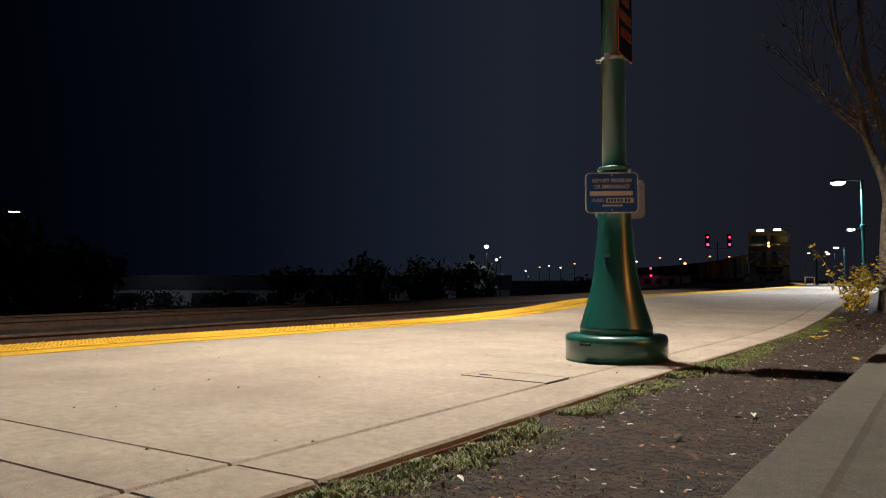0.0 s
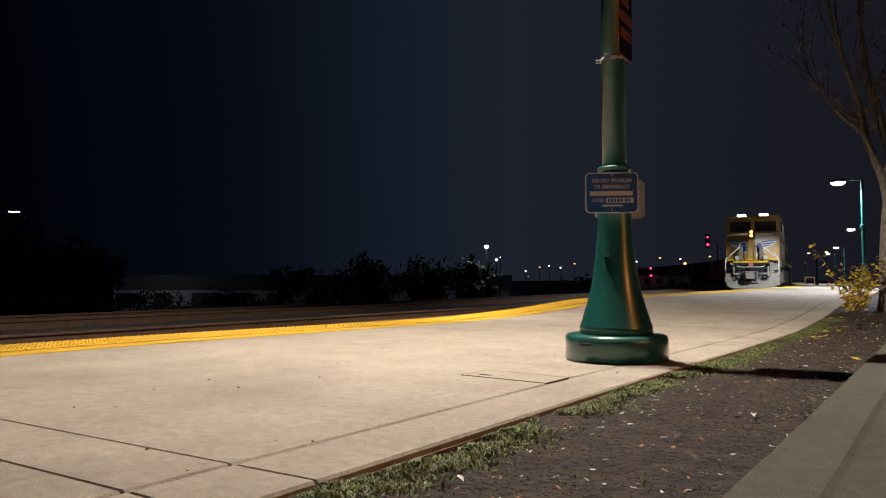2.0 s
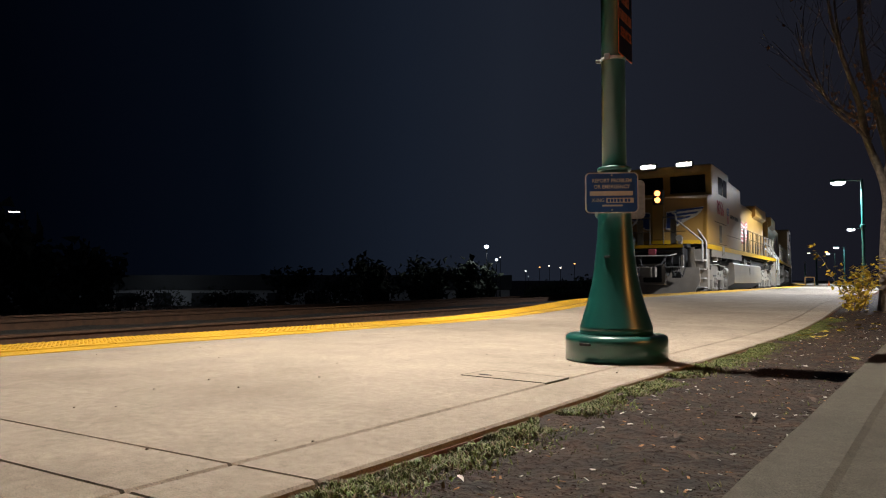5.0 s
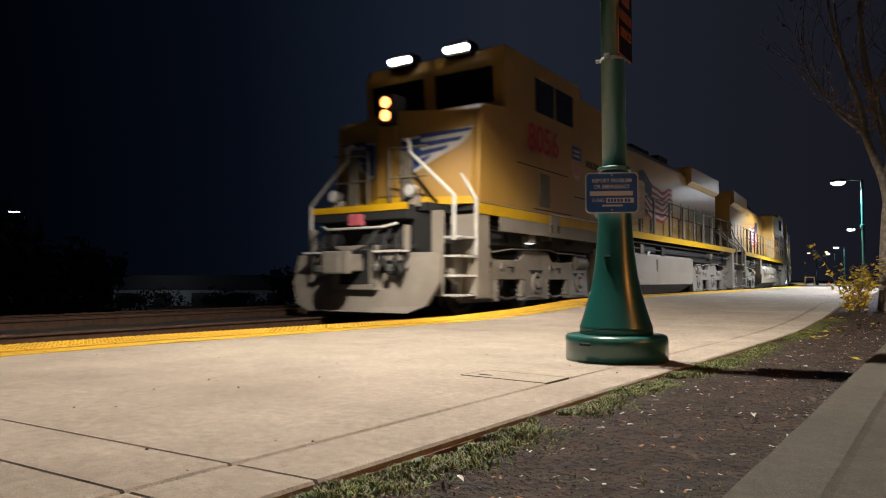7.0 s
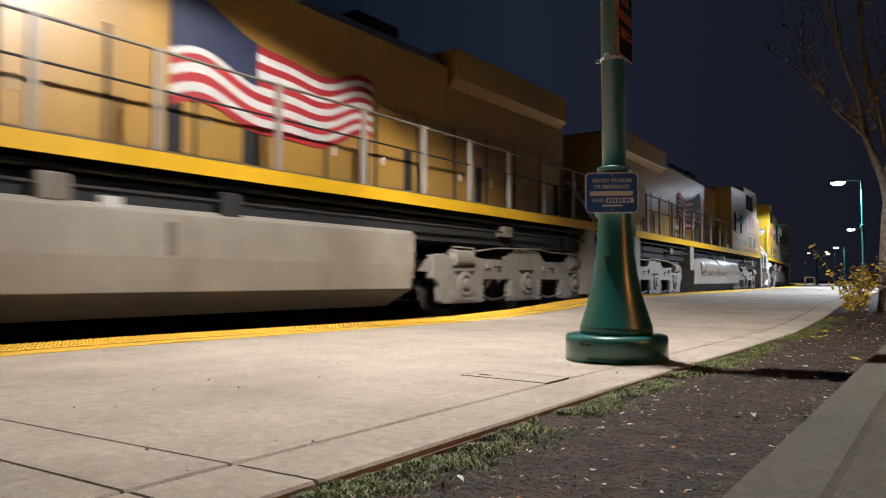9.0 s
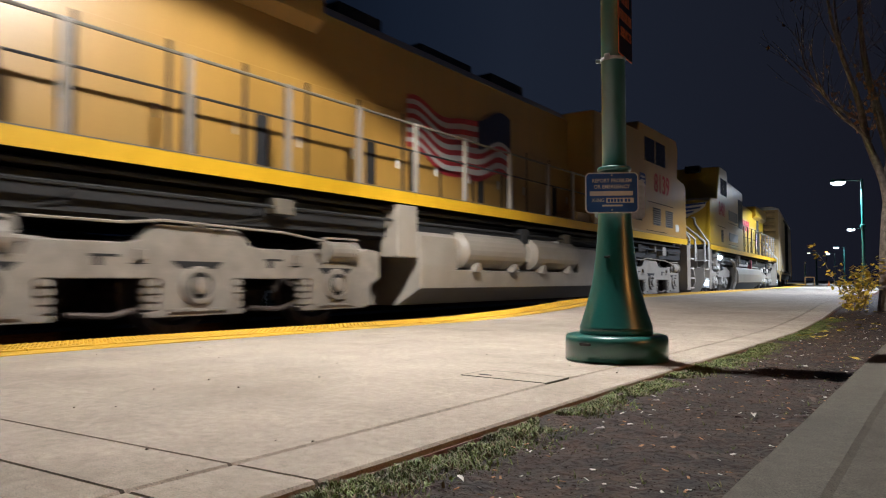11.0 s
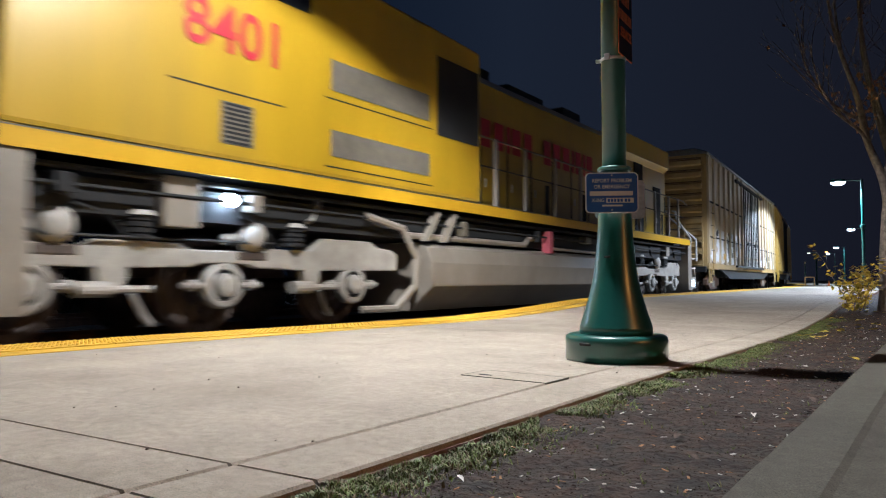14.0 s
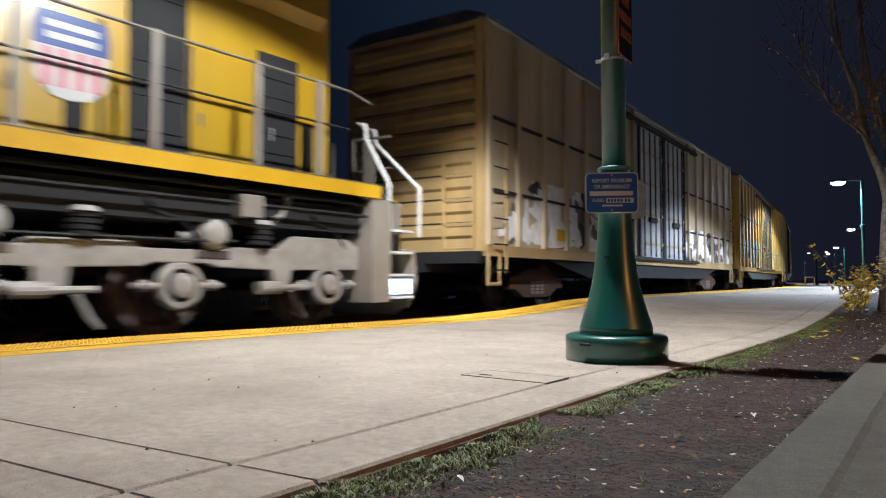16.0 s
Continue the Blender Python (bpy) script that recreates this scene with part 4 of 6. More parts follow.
def flat_lamp():
    e = thing("street_lamp", "distant street lamp with a flat glowing head", "street lamp", "far town lights", pose(-65.4, 25.55, 0, rz=40))
    bm = bmesh.new()
    rod(bm, (0.9, 0, -4), (0.9, 0, 6.5), 0.07, 0.05, n=8)
    rod(bm, (0.9, 0, 6.45), (0, 0, 6.5), 0.04, n=6)
    part("pole", bm, BLACK, e)
    part("head", boxes((-0.45, 0.45, -0.15, 0.15, 6.40, 6.52)), BLACK, e)
    part("lens", boxes((-0.4, 0.4, -0.16, 0.16, 6.30, 6.39)), TOWN_WHITE, e, "glowing lens")


flat_lamp()


def signal_bridge():
    e = thing("signal_mast", "railway signal frame with two heads showing red", "railway signal", m=pose(-43.0, 155.6, 0, rz=37))
    bm = bmesh.new()
    rod(bm, (-0.2, 0.3, -0.5), (-0.2, 0.3, 8.6), 0.11, n=8)
    part("mast", bm, BLACK, e)
    part("crossbar", boxes((-2.4, 2.4, 0.2, 0.4, 7.25, 7.45)), ZINC, e)
    for x in (-2.37, 2.37):
        head = part("signal_head", boxes((x - 0.45, x + 0.45, 0.05, 0.3, 7.4, 10.5), bevel=0.1), BLACK, e)
        for z in (9.76, 8.18):
            bm = bmesh.new()
            rod(bm, (x, -0.05, z), (x, 0.05, z), 0.26 if z < 9 else 0.2, n=14)
            part("red_lens", bm, SIGNAL_RED, head, "red signal lens, lit")
    f = thing("signal_mast", "low railway signal post showing two red lights", "railway signal", m=pose(-62.0, 166.25, 0, rz=37))
    bm = bmesh.new()
    rod(bm, (0, 0.2, -4), (0, 0.2, 4.2), 0.09, n=8)
    part("mast", bm, BLACK, f)
    for z in (3.44, 1.65):
        bm = bmesh.new()
        rod(bm, (0, -0.05, z), (0, 0.1, z), 0.24, n=14)
        part("red_lens", bm, SIGNAL_RED, f, "red signal lens, lit")


signal_bridge()


def far_building():
    e = thing("trackside_building", "low pale trackside building, its lit doorway painted white", "building", m=pose(-65.5, 165.5, -3.9, rz=37))
    part("wall", boxes((0, 13.4, 0, 7, 0, 5.6)), WALL_FAR, e)
    part("roof", boxes((-0.3, 13.7, -0.3, 7.3, 5.6, 6.0)), ROOF_FAR, e)
    # white paint stands in for the light in the doorway
    part("door", boxes((11.6, 13.0, -0.08, 0, 0, 5.4)), WHITE, e, "lit doorway drawn in white paint")
    for x in (2, 5, 8):
        part("window", boxes((x, x + 1.4, -0.05, 0, 3.4, 4.8)), ROOF_FAR, e)


far_building()


def platform_bits():
    z = rise(52)
    e = thing("hoop_barrier", "rusty orange tube hoop standing on the platform", "barrier", m=pose(-8.26, 50.2, z, rz=37))
    part("hoop", pipe([(-0.3, 0, 0), (-0.3, 0, 0.56), (0.3, 0, 0.56), (0.3, 0, 0)], 0.03, 8), mat("hoop_paint", (0.38, 0.20, 0.07), 0.6), e)
    c = thing("traffic_cone", "small orange traffic cone far along the platform", "traffic cone", m=pose(-7.28, 50.96, z))
    bm = bmesh.new()
    rod(bm, (0, 0, 0.02), (0, 0, 0.32), 0.09, 0.02, n=12)
    part("cone", bm, ORANGE_INK, c)
    part("foot", boxes((-0.13, 0.13, -0.13, 0.13, 0, 0.025)), BLACK, c)
    p = thing("marker_post", "slim green post at the platform edge", "post", m=pose(*along(66, 2.6, rise(66))))
    bm = bmesh.new()
    rod(bm, (0, 0, 0), (0, 0, 1.8), 0.07, 0.05, n=10)
    part("post", bm, GREEN, p)
    part("cap", boxes((-0.06, 0.06, -0.06, 0.06, 1.8, 1.95)), WHITE, p)


platform_bits()


def short_post():
    """A low post with a small lit head beside the far end of the platform."""
    e = thing("lamp_post", "low green post with a small lit arm head", "lamp post", m=pose(-9.16, 58.6, 0.1, rz=10))
    bm = bmesh.new()
    rod(bm, (0, 0, 0), (0, 0, 0.22), 0.13, 0.08, n=14)
    rod(bm, (0, 0, 0.22), (0, 0, 2.45), 0.065, 0.05, n=12)
    part("pole", bm, GREEN, e)
    part("arm", pipe([(0, 0, 2.40), (-0.2, 0, 2.46), (-0.42, 0, 2.46)], 0.025, 8), GREEN, e)
    head = part("lamp_head", boxes((-0.62, -0.36, -0.09, 0.09, 2.43, 2.50), bevel=0.02), GREEN, e)
    part("lens", boxes((-0.60, -0.38, -0.08, 0.08, 2.395, 2.43), bevel=0.01), TOWN_WHITE, head, "glowing lens")


short_post()

RED_INK = mat("red_lettering", (0.36, 0.015, 0.03), 0.5, vary=0.06, scale=10)
BLACK_INK = mat("black_lettering", (0.02, 0.02, 0.022), 0.5, vary=0.06, scale=10)
LOGO_BLUE = mat("logo_blue", (0.0127, 0.0425, 0.187), 0.45, vary=0.1, scale=8)
LOGO_PINK = mat("logo_red_stripes", (0.45, 0.10, 0.13), 0.5, vary=0.1, scale=8)
FLAG_RED = mat("flag_red", (0.288, 0.0216, 0.0252), 0.5, vary=0.12, scale=6)
FLAG_WHITE = mat("flag_white", (0.4464, 0.432, 0.4104), 0.5, vary=0.1, scale=6)
FLAG_BLUE = mat("flag_blue", (0.018, 0.022, 0.05), 0.5, vary=0.15, scale=6)
DARK_GLASS = mat("dark_glass", (0.01, 0.011, 0.013), 0.08, vary=0.1)
VENT_GREY = mat("vent_grey", (0.12, 0.104, 0.08), 0.6, vary=0.2, scale=8)
RAIL_WHITE = mat("white_handrail", (0.528, 0.52, 0.496), 0.45, vary=0.1, scale=12, dirt=((0.35, 0.32, 0.28), 0.5))
HOSE = mat("rubber_hose", (0.015, 0.015, 0.016), 0.7)
WHEEL = mat("wheel_steel", (0.10, 0.08, 0.07), 0.6, 0.6, vary=0.3, scale=8)
BOX_TAN = mat("boxcar_tan", (0.442, 0.306, 0.1275), 0.48, vary=0.16, scale=1.6, dirt=((0.20, 0.15, 0.08), 0.6), streak=True)
BOX_PALE = mat("boxcar_pale_tan", (0.50, 0.40, 0.26), 0.42, vary=0.16, scale=1.6, dirt=((0.24, 0.19, 0.14), 0.6), streak=True)
BOX_YELLOW = mat("boxcar_yellow", (0.465, 0.285, 0.045), 0.45, vary=0.15, scale=1.6, dirt=((0.28, 0.17, 0.06), 0.6), streak=True)
BOX_BROWN = mat("boxcar_brown", (0.13, 0.075, 0.05), 0.5, vary=0.2, scale=1.6, dirt=((0.06, 0.04, 0.03), 0.6), streak=True)
BOX_SILVER = mat("boxcar_silver", (0.55, 0.55, 0.55), 0.45, vary=0.15, scale=1.6, dirt=((0.2, 0.19, 0.18), 0.6), streak=True)
INK_WHITE = mat("spray_white", (0.80, 0.79, 0.80), 0.6, vary=0.15, scale=5)
INK_DARK = mat("spray_black", (0.03, 0.025, 0.03), 0.6, vary=0.15, scale=5)
INK_VIOLET = mat("spray_violet", (0.22, 0.16, 0.35), 0.6, vary=0.15, scale=5)
INK_TEAL = mat("spray_teal", (0.10, 0.32, 0.36), 0.6, vary=0.15, scale=5)
HEADLIGHT = glow("headlight_glass", (1.0, 0.33, 0.09), 5.0)
BOARD_LIGHT = glow("roof_light_glass", (1.0, 0.96, 0.86), 30.0)
WHITE_GLOW = glow("white_glow", (0.80, 0.90, 1.0), 3.0)
BULB = glow("ground_light_glass", (0.75, 0.88, 1.0), 150.0)

CARS, WHEELS = [], []
SPEED, FRONT_AT_7 = 7.281, 7.724


def side_text(name, text, size, material, parent, side, y, z, x=1.512, width=1.0, label=""):
    m = Matrix(((0, 0, side, side * x), (side, 0, 0, y), (0, 1, 0, z), (0, 0, 0, 1)))
    return letters(name, text, size, material, parent, m, label, 0.002, width)


def wheelset(parent, y, r, rev, z0=0.0):
    s = Soup()
    s.rod((-0.95, 0, 0), (0.95, 0, 0), 0.09, n=12)
    for q in (-1, 1):
        s.turned([(q * 0.70, 0.10), (q * 0.70, r * 0.72), (q * 0.69, r + 0.026), (q * 0.715, r + 0.026), (q * 0.725, r), (q * 0.825, r - 0.004), (q * 0.83, r * 0.80), (q * 0.78, r * 0.72), (q * 0.77, 0.22), (q * 0.84, 0.16), (q * 0.84, 0.09)], (0, 0, 0), 32)
        for i in range(3):
            a = 2.1 * i
            s.rod((q * 0.76, 0.30 * math.cos(a), 0.30 * math.sin(a)), (q * 0.80, 0.30 * math.cos(a), 0.30 * math.sin(a)), 0.03, n=8)
    ob = made("wheelset", s, WHEEL, parent, "worn steel wheels on an axle", smooth=False)
    ob.location = (0, y, r - z0)
    WHEELS.append((ob, y, r, rev))


def spring(s, x, y, z0, z1, r):
    n = 4
    for i in range(n):
        z = z0 + (z1 - z0) * (i + 0.5) / n
        s.rod((x, y, z - (z1 - z0) * 0.36 / n), (x, y, z + (z1 - z0) * 0.36 / n), r, n=12)
    s.rod((x, y, z0), (x, y, z1), r * 0.72, n=8)


def bogie_a(parent, yc, rev, sgn):
    """Six-wheel bogie with deep plate side frames; coil springs stand on the shoulders of each pedestal."""
    s = Soup()
    ax = (-2.02, 0.0, 2.02)
    half = [(0.0, 1.13), (0.46, 1.13), (0.54, 1.09), (0.66, 0.97), (0.76, 0.94), (1.58, 0.94), (1.68, 0.90), (1.72, 0.80), (2.30, 0.80), (2.36, 0.92), (2.60, 1.0), (2.86, 0.97), (2.88, 0.62), (2.70, 0.52), (2.66, 0.26), (2.58, 0.22), (1.46, 0.22), (1.42, 0.27), (1.58, 0.30), (1.60, 0.57), (1.56, 0.60), (0.46, 0.60), (0.42, 0.57), (0.44, 0.30), (0.60, 0.27), (0.56, 0.22), (0.0, 0.22)]
    for q in (-1, 1):
        s.plate(half + [(-y, z) for y, z in half[-2:0:-1]], q * 1.12, q * 1.24)
    s.box(-1.15, 1.15, -0.35, 0.35, 0.75, 1.05)
    s.box(-1.15, 1.15, -2.8, -2.6, 0.72, 0.92)
    s.box(-1.15, 1.15, 2.6, 2.8, 0.72, 0.92)
    b = made("bogie", s, TRUCK_GREY, parent, "dusty grey cast steel bogie frame", bevel=0.014)
    b.location = (0, yc, 0)
    for a in ax:
        for q in (-1, 1):
            s = Soup()
            s.turned([(0, 0.20), (q * 0.030, 0.20), (q * 0.045, 0.185), (q * 0.045, 0.14), (q * 0.02, 0.135), (q * 0.02, 0.09), (q * 0.07, 0.085), (q * 0.08, 0.05)], (q * 1.24, a, 0.53), 28)
            cap = made("axle_box", s, TRUCK_GREY, b, "round axle bearing cover")
            made("bearing_ring", Soup().turned([(0, 0.137), (q * 0.004, 0.137), (q * 0.004, 0.10), (0, 0.10)], (q * 1.262, a, 0.53), 28), BLACK, cap, "dark ring round the bearing")
            for k in range(4):
                an = 0.78 + k * 1.571
                made("bolt", Soup().rod((q * 1.284, a + 0.163 * math.cos(an), 0.53 + 0.163 * math.sin(an)), (q * 1.297, a + 0.163 * math.cos(an), 0.53 + 0.163 * math.sin(an)), 0.016, n=6), TRUCK_GREY, cap)
            z = 0.70 if a == 0 else 0.66
            made("frame_slot", Soup().plate([(a - 0.30, z + 0.075), (a + 0.30, z + 0.075), (a + 0.20, z), (a - 0.20, z)], q * 1.236, q * 1.246), BLACK, b, "dark slot over the axle")
            made("pedestal_edge", Soup().box(min(q * 1.24, q * 1.262), max(q * 1.24, q * 1.262), a - 0.33, a + 0.33, 0.27, 0.30), TRUCK_GREY, b)
            for d in (-0.51, 0.51):
                if abs(a + d) < 2.2:
                    sp = Soup()
                    spring(sp, q * 1.17, a + d, 0.29, 0.60, 0.088)
                    made("spring", sp, TRUCK_GREY, b, "coil spring")
        wheelset(b, a, 0.533, rev)
    for q in (-1, 1):
        for a in (-1.0, 1.0):
            s = Soup()
            s.box(min(q * 1.236, q * 1.246), max(q * 1.236, q * 1.246), a - 0.13, a + 0.13, 0.80, 0.825)
            s.box(min(q * 1.236, q * 1.246), max(q * 1.236, q * 1.246), a + 0.02, a + 0.09, 0.72, 0.80)
            made("frame_slot", s, BLACK, b, "small dark slot in the frame")
            made("casting_seam", Soup().box(min(q * 1.24, q * 1.247), max(q * 1.24, q * 1.247), a - 0.42, a - 0.25, 0.738, 0.748), BLACK, b)
            made("frame_lug", Soup().box(min(q * 1.24, q * 1.28), max(q * 1.24, q * 1.28), a - 0.40, a - 0.30, 0.78, 0.88), TRUCK_GREY, b, bevel=0.01)
            made("brake_link", Soup().pipe([(q * 1.18, a - 0.34, 0.30), (q * 1.18, a - 0.10, 0.25), (q * 1.18, a + 0.30, 0.28)], 0.028, 8), WHEEL, b, "brake linkage rod")
        for a in (-2.02, 2.02):
            d = 1 if a > 0 else -1
            s = Soup()
            s.rod((q * 1.20, a - d * 0.18, 0.94), (q * 1.20, a + d * 0.26, 0.94), 0.135, n=18)
            s.rod((q * 1.20, a + d * 0.26, 0.94), (q * 1.20, a + d * 0.34, 0.94), 0.15, n=18)
            s.rod((q * 1.20, a + d * 0.34, 0.94), (q * 1.20, a + d * 0.38, 0.94), 0.10, 0.06, n=14)
            c = made("brake_cylinder", s, TRUCK_GREY, b, "round brake cylinder", bevel=0.008)
            made("push_rod", Soup().rod((q * 1.20, a - d * 0.18, 0.94), (q * 1.20, a - d * 0.52, 0.92), 0.035, n=8), TRUCK_GREY, c)
            made("cylinder_bracket", Soup().plate([(a - d * 0.26, 0.80), (a - d * 0.26, 1.10), (a - d * 0.20, 1.12), (a + d * 0.36, 1.12), (a + d * 0.36, 1.095), (a - d * 0.18, 1.095), (a - d * 0.20, 0.80)], q * 1.22, q * 1.27), TRUCK_GREY, c)
        made("brake_pipe", Soup().pipe([(q * 1.29, -1.75, 1.06), (q * 1.29, -1.1, 1.13), (q * 1.29, 0.45, 1.165), (q * 1.29, 0.85, 1.12), (q * 1.29, 1.75, 1.12)], 0.015, 6), HARBOR, b, "slim grey brake pipe")
        made("side_bearing", Soup().box(min(q * 1.08, q * 1.26), max(q * 1.08, q * 1.26), -0.09, 0.09, 1.13, 1.22), TRUCK_GREY, b, bevel=0.02)
    return b


def bogie_b(parent, yc, rev, sgn):
    """Six-wheel bogie with slim side beams, hanging pedestals, round axle boxes and brake domes above."""
    s = Soup()
    ax = (-2.03, 0.0, 2.03)
    top = [(-2.92, 0.96), (-2.80, 1.02), (-2.45, 1.02), (-2.30, 0.92), (-1.55, 0.90), (-1.40, 0.96), (-0.55, 0.96), (-0.42, 0.90), (0.42, 0.90), (0.56, 0.94), (1.25, 0.94), (1.36, 1.04), (1.46, 1.10), (2.36, 1.10), (2.50, 1.02), (2.80, 1.0), (2.92, 0.94)]
    low = [(2.92, 0.72), (1.42, 0.70), (1.38, 0.46), (1.18, 0.46), (1.14, 0.70), (0.42, 0.72), (0.30, 0.76), (-0.30, 0.76), (-0.42, 0.72), (-1.10, 0.70), (-1.14, 0.46), (-1.38, 0.46), (-1.42, 0.70), (-2.92, 0.72)]
    for q in (-1, 1):
        s.plate(top + low, q * 1.10, q * 1.23)
    s.box(-1.15, 1.15, -0.4, 0.4, 0.78, 0.88)
    b = made("bogie", s, TRUCK_PALE, parent, "pale grey cast steel bogie frame", bevel=0.018)
    b.location = (0, yc, 0)
    for a in ax:
        for q in (-1, 1):
            s = Soup()
            s.turned([(0, 0.25), (q * 0.09, 0.25), (q * 0.11, 0.225), (q * 0.11, 0.175), (q * 0.085, 0.17), (q * 0.085, 0.13), (q * 0.15, 0.12), (q * 0.17, 0.07)], (q * 1.12, a, 0.53), 28)
            cap = made("axle_box", s, TRUCK_PALE, b, "round pale axle box")
            made("bearing_ring", Soup().turned([(0, 0.17), (q * 0.003, 0.17), (q * 0.003, 0.132), (0, 0.132)], (q * 1.206, a, 0.53), 28), BLACK, cap, "dark ring round the bearing")
            for k in range(5):
                an = 0.3 + k * 1.2566
                made("bolt", Soup().rod((q * 1.228, a + 0.20 * math.cos(an), 0.53 + 0.20 * math.sin(an)), (q * 1.245, a + 0.20 * math.cos(an), 0.53 + 0.20 * math.sin(an)), 0.018, n=6), TRUCK_PALE, cap)
            for d in (-1, 1):
                y0, y1 = sorted((a + d * 0.24, a + d * 0.50))
                made("guide_rod", Soup().rod((q * 1.17, y0, 0.53), (q * 1.17, y1, 0.53), 0.03, n=8).rod((q * 1.17, a + d * 0.34, 0.53), (q * 1.17, a + d * 0.42, 0.53), 0.06, n=10), TRUCK_PALE, b)
        wheelset(b, a, 0.533, rev)
    for q in (-1, 1):
        for a in (-1.0, 0.97):
            s = Soup()
            spring(s, q * 1.17, a, 0.97, 1.20, 0.16)
            made("spring", s, BLACK, b, "dark rubber and coil spring")
            made("spring_cap", Soup().rod((q * 1.17, a, 1.20), (q * 1.17, a, 1.25), 0.18, 0.15, n=20), TRUCK_PALE, b)
        for a in (-1.78, 0.36):
            s = Soup()
            s.turned([(q * -0.10, 0.175), (q * 0.06, 0.175), (q * 0.12, 0.15), (q * 0.155, 0.09), (q * 0.165, 0.03)], (q * 1.16, a, 1.07), 24)
            s.rod((q * 1.16, a - 0.36, 1.02), (q * 1.16, a - 0.18, 1.05), 0.06, n=10)
            c = made("brake_cylinder", s, TRUCK_PALE, b, "domed brake cylinder", smooth=True)
            made("cylinder_bracket", Soup().plate([(a - 0.10, 0.90), (a + 0.10, 0.90), (a + 0.05, 1.45), (a - 0.05, 1.45)], q * 1.00, q * 1.06), TRUCK_PALE, c)
            made("brake_slack", Soup().box(q * 1.16 - 0.08, q * 1.16 + 0.08, a - 0.20, a + 0.20, 0.80, 0.90), WHEEL, c, bevel=0.02)
        for a in (-1.26, 1.28):
            made("damper", Soup().rod((q * 1.22, a - 0.34, 0.50), (q * 1.22, a - 0.02, 0.50), 0.075, n=14).rod((q * 1.22, a - 0.02, 0.50), (q * 1.22, a + 0.40, 0.50), 0.035, n=8), TRUCK_PALE, b, "horizontal damper")
            made("sand_nozzle", Soup().pipe([(q * 1.05, a + 0.30, 0.46), (q * 1.02, a + 0.44, 0.24), (q * 0.98, a + 0.56, 0.14)], 0.035, 8), TRUCK_PALE, b)
        made("strut", Soup().pipe([(q * 1.24, 1.10, 1.26), (q * 1.24, 1.22, 1.32), (q * 1.24, 1.36, 1.55)], 0.05, 10), TRUCK_PALE, b)
        made("air_pipe", Soup().pipe([(q * 1.28, -2.8, 1.06), (q * 1.28, -2.2, 1.06), (q * 1.28, -1.9, 0.98), (q * 1.28, 0.1, 0.99), (q * 1.28, 0.6, 1.0)], 0.016, 6), HOSE, b)
    return b


def coupler(parent, y, d):
    s = Soup()
    s.box(-0.16, 0.16, min(y, y + d * 0.55), max(y, y + d * 0.55), 0.72, 0.98)
    s.box(-0.26, 0.10, min(y - d * 0.02, y + d * 0.28), max(y - d * 0.02, y + d * 0.28), 0.68, 1.02)
    s.box(0.06, 0.22, min(y, y + d * 0.14), max(y, y + d * 0.14), 0.68, 1.02)
    made("coupler", s, TRUCK_GREY, parent, "dusty knuckle coupler", bevel=0.03)


def wing_logo(parent, nose, tip, height):
    """Plain winged emblem: a shield between two stepped wings of blue bars on a white ground."""
    d, y, z = -1, 0.0, 0.0
    for q in (-1, 1):
        ang = math.atan2(q * (tip + 0.05), 1.27)
        face = pose(q * 0.20, nose - tip - 0.008, height, rz=math.degrees(ang)) @ Matrix.Translation((q * -0.14, 0, 0)) @ pose(0, -0.006, 0, rx=-2.2) @ Matrix.Diagonal((1.06, 1, 1.25, 1))
        s = Soup()
        pts = [(0.18, 0.0), (0.20, 0.46), (1.34, 0.60), (1.26, 0.46), (1.10, 0.34), (0.86, 0.24), (0.62, 0.12), (0.40, 0.0), (0.28, -0.03)]
        k = len(pts)
        s.v = [(q * a, y + d * 0.002, z + b) for a, b in pts] + [(q * a, y + d * 0.006, z + b) for a, b in pts]
        s.f = [tuple(range(k)), tuple(range(2 * k - 1, k - 1, -1))] + [(i, k + i, k + (i + 1) % k, (i + 1) % k) for i in range(k)]
        w = made("wing", s, FLAG_WHITE, parent, "white ground of a winged emblem")
        w.matrix_basis = face
        s = Soup()
        for j, (x1, b0, b1) in enumerate(((1.28, 0.505, 0.575), (1.12, 0.385, 0.465), (0.90, 0.275, 0.355), (0.62, 0.155, 0.245))):
            c = len(s.v)
            s.v += [(q * a, y + d * e, z + b) for e in (0.006, 0.010) for a, b in ((0.5, b0 - 0.05), (x1, b0 + 0.03), (x1 + 0.06, b1 + 0.005), (0.5, b1 - 0.06))]
            s.f += [(c, c + 1, c + 2, c + 3), (c + 4, c + 5, c + 6, c + 7), (c, c + 1, c + 5, c + 4), (c + 1, c + 2, c + 6, c + 5), (c + 2, c + 3, c + 7, c + 6), (c + 3, c, c + 4, c + 7)]
        c = len(s.v)
        s.v += [(q * a, y + d * e, z + b) for e in (0.006, 0.010) for a, b in ((0.20, 0.02), (0.36, 0.02), (0.5, 0.10), (0.52, 0.47), (0.22, 0.43))]
        s.f += [tuple(range(c, c + 5)), tuple(range(c + 9, c + 4, -1))] + [(c + i, c + 5 + i, c + 5 + (i + 1) % 5, c + (i + 1) % 5) for i in range(5)]
        made("feather_bar", s, LOGO_BLUE, w, "blue feather bars")


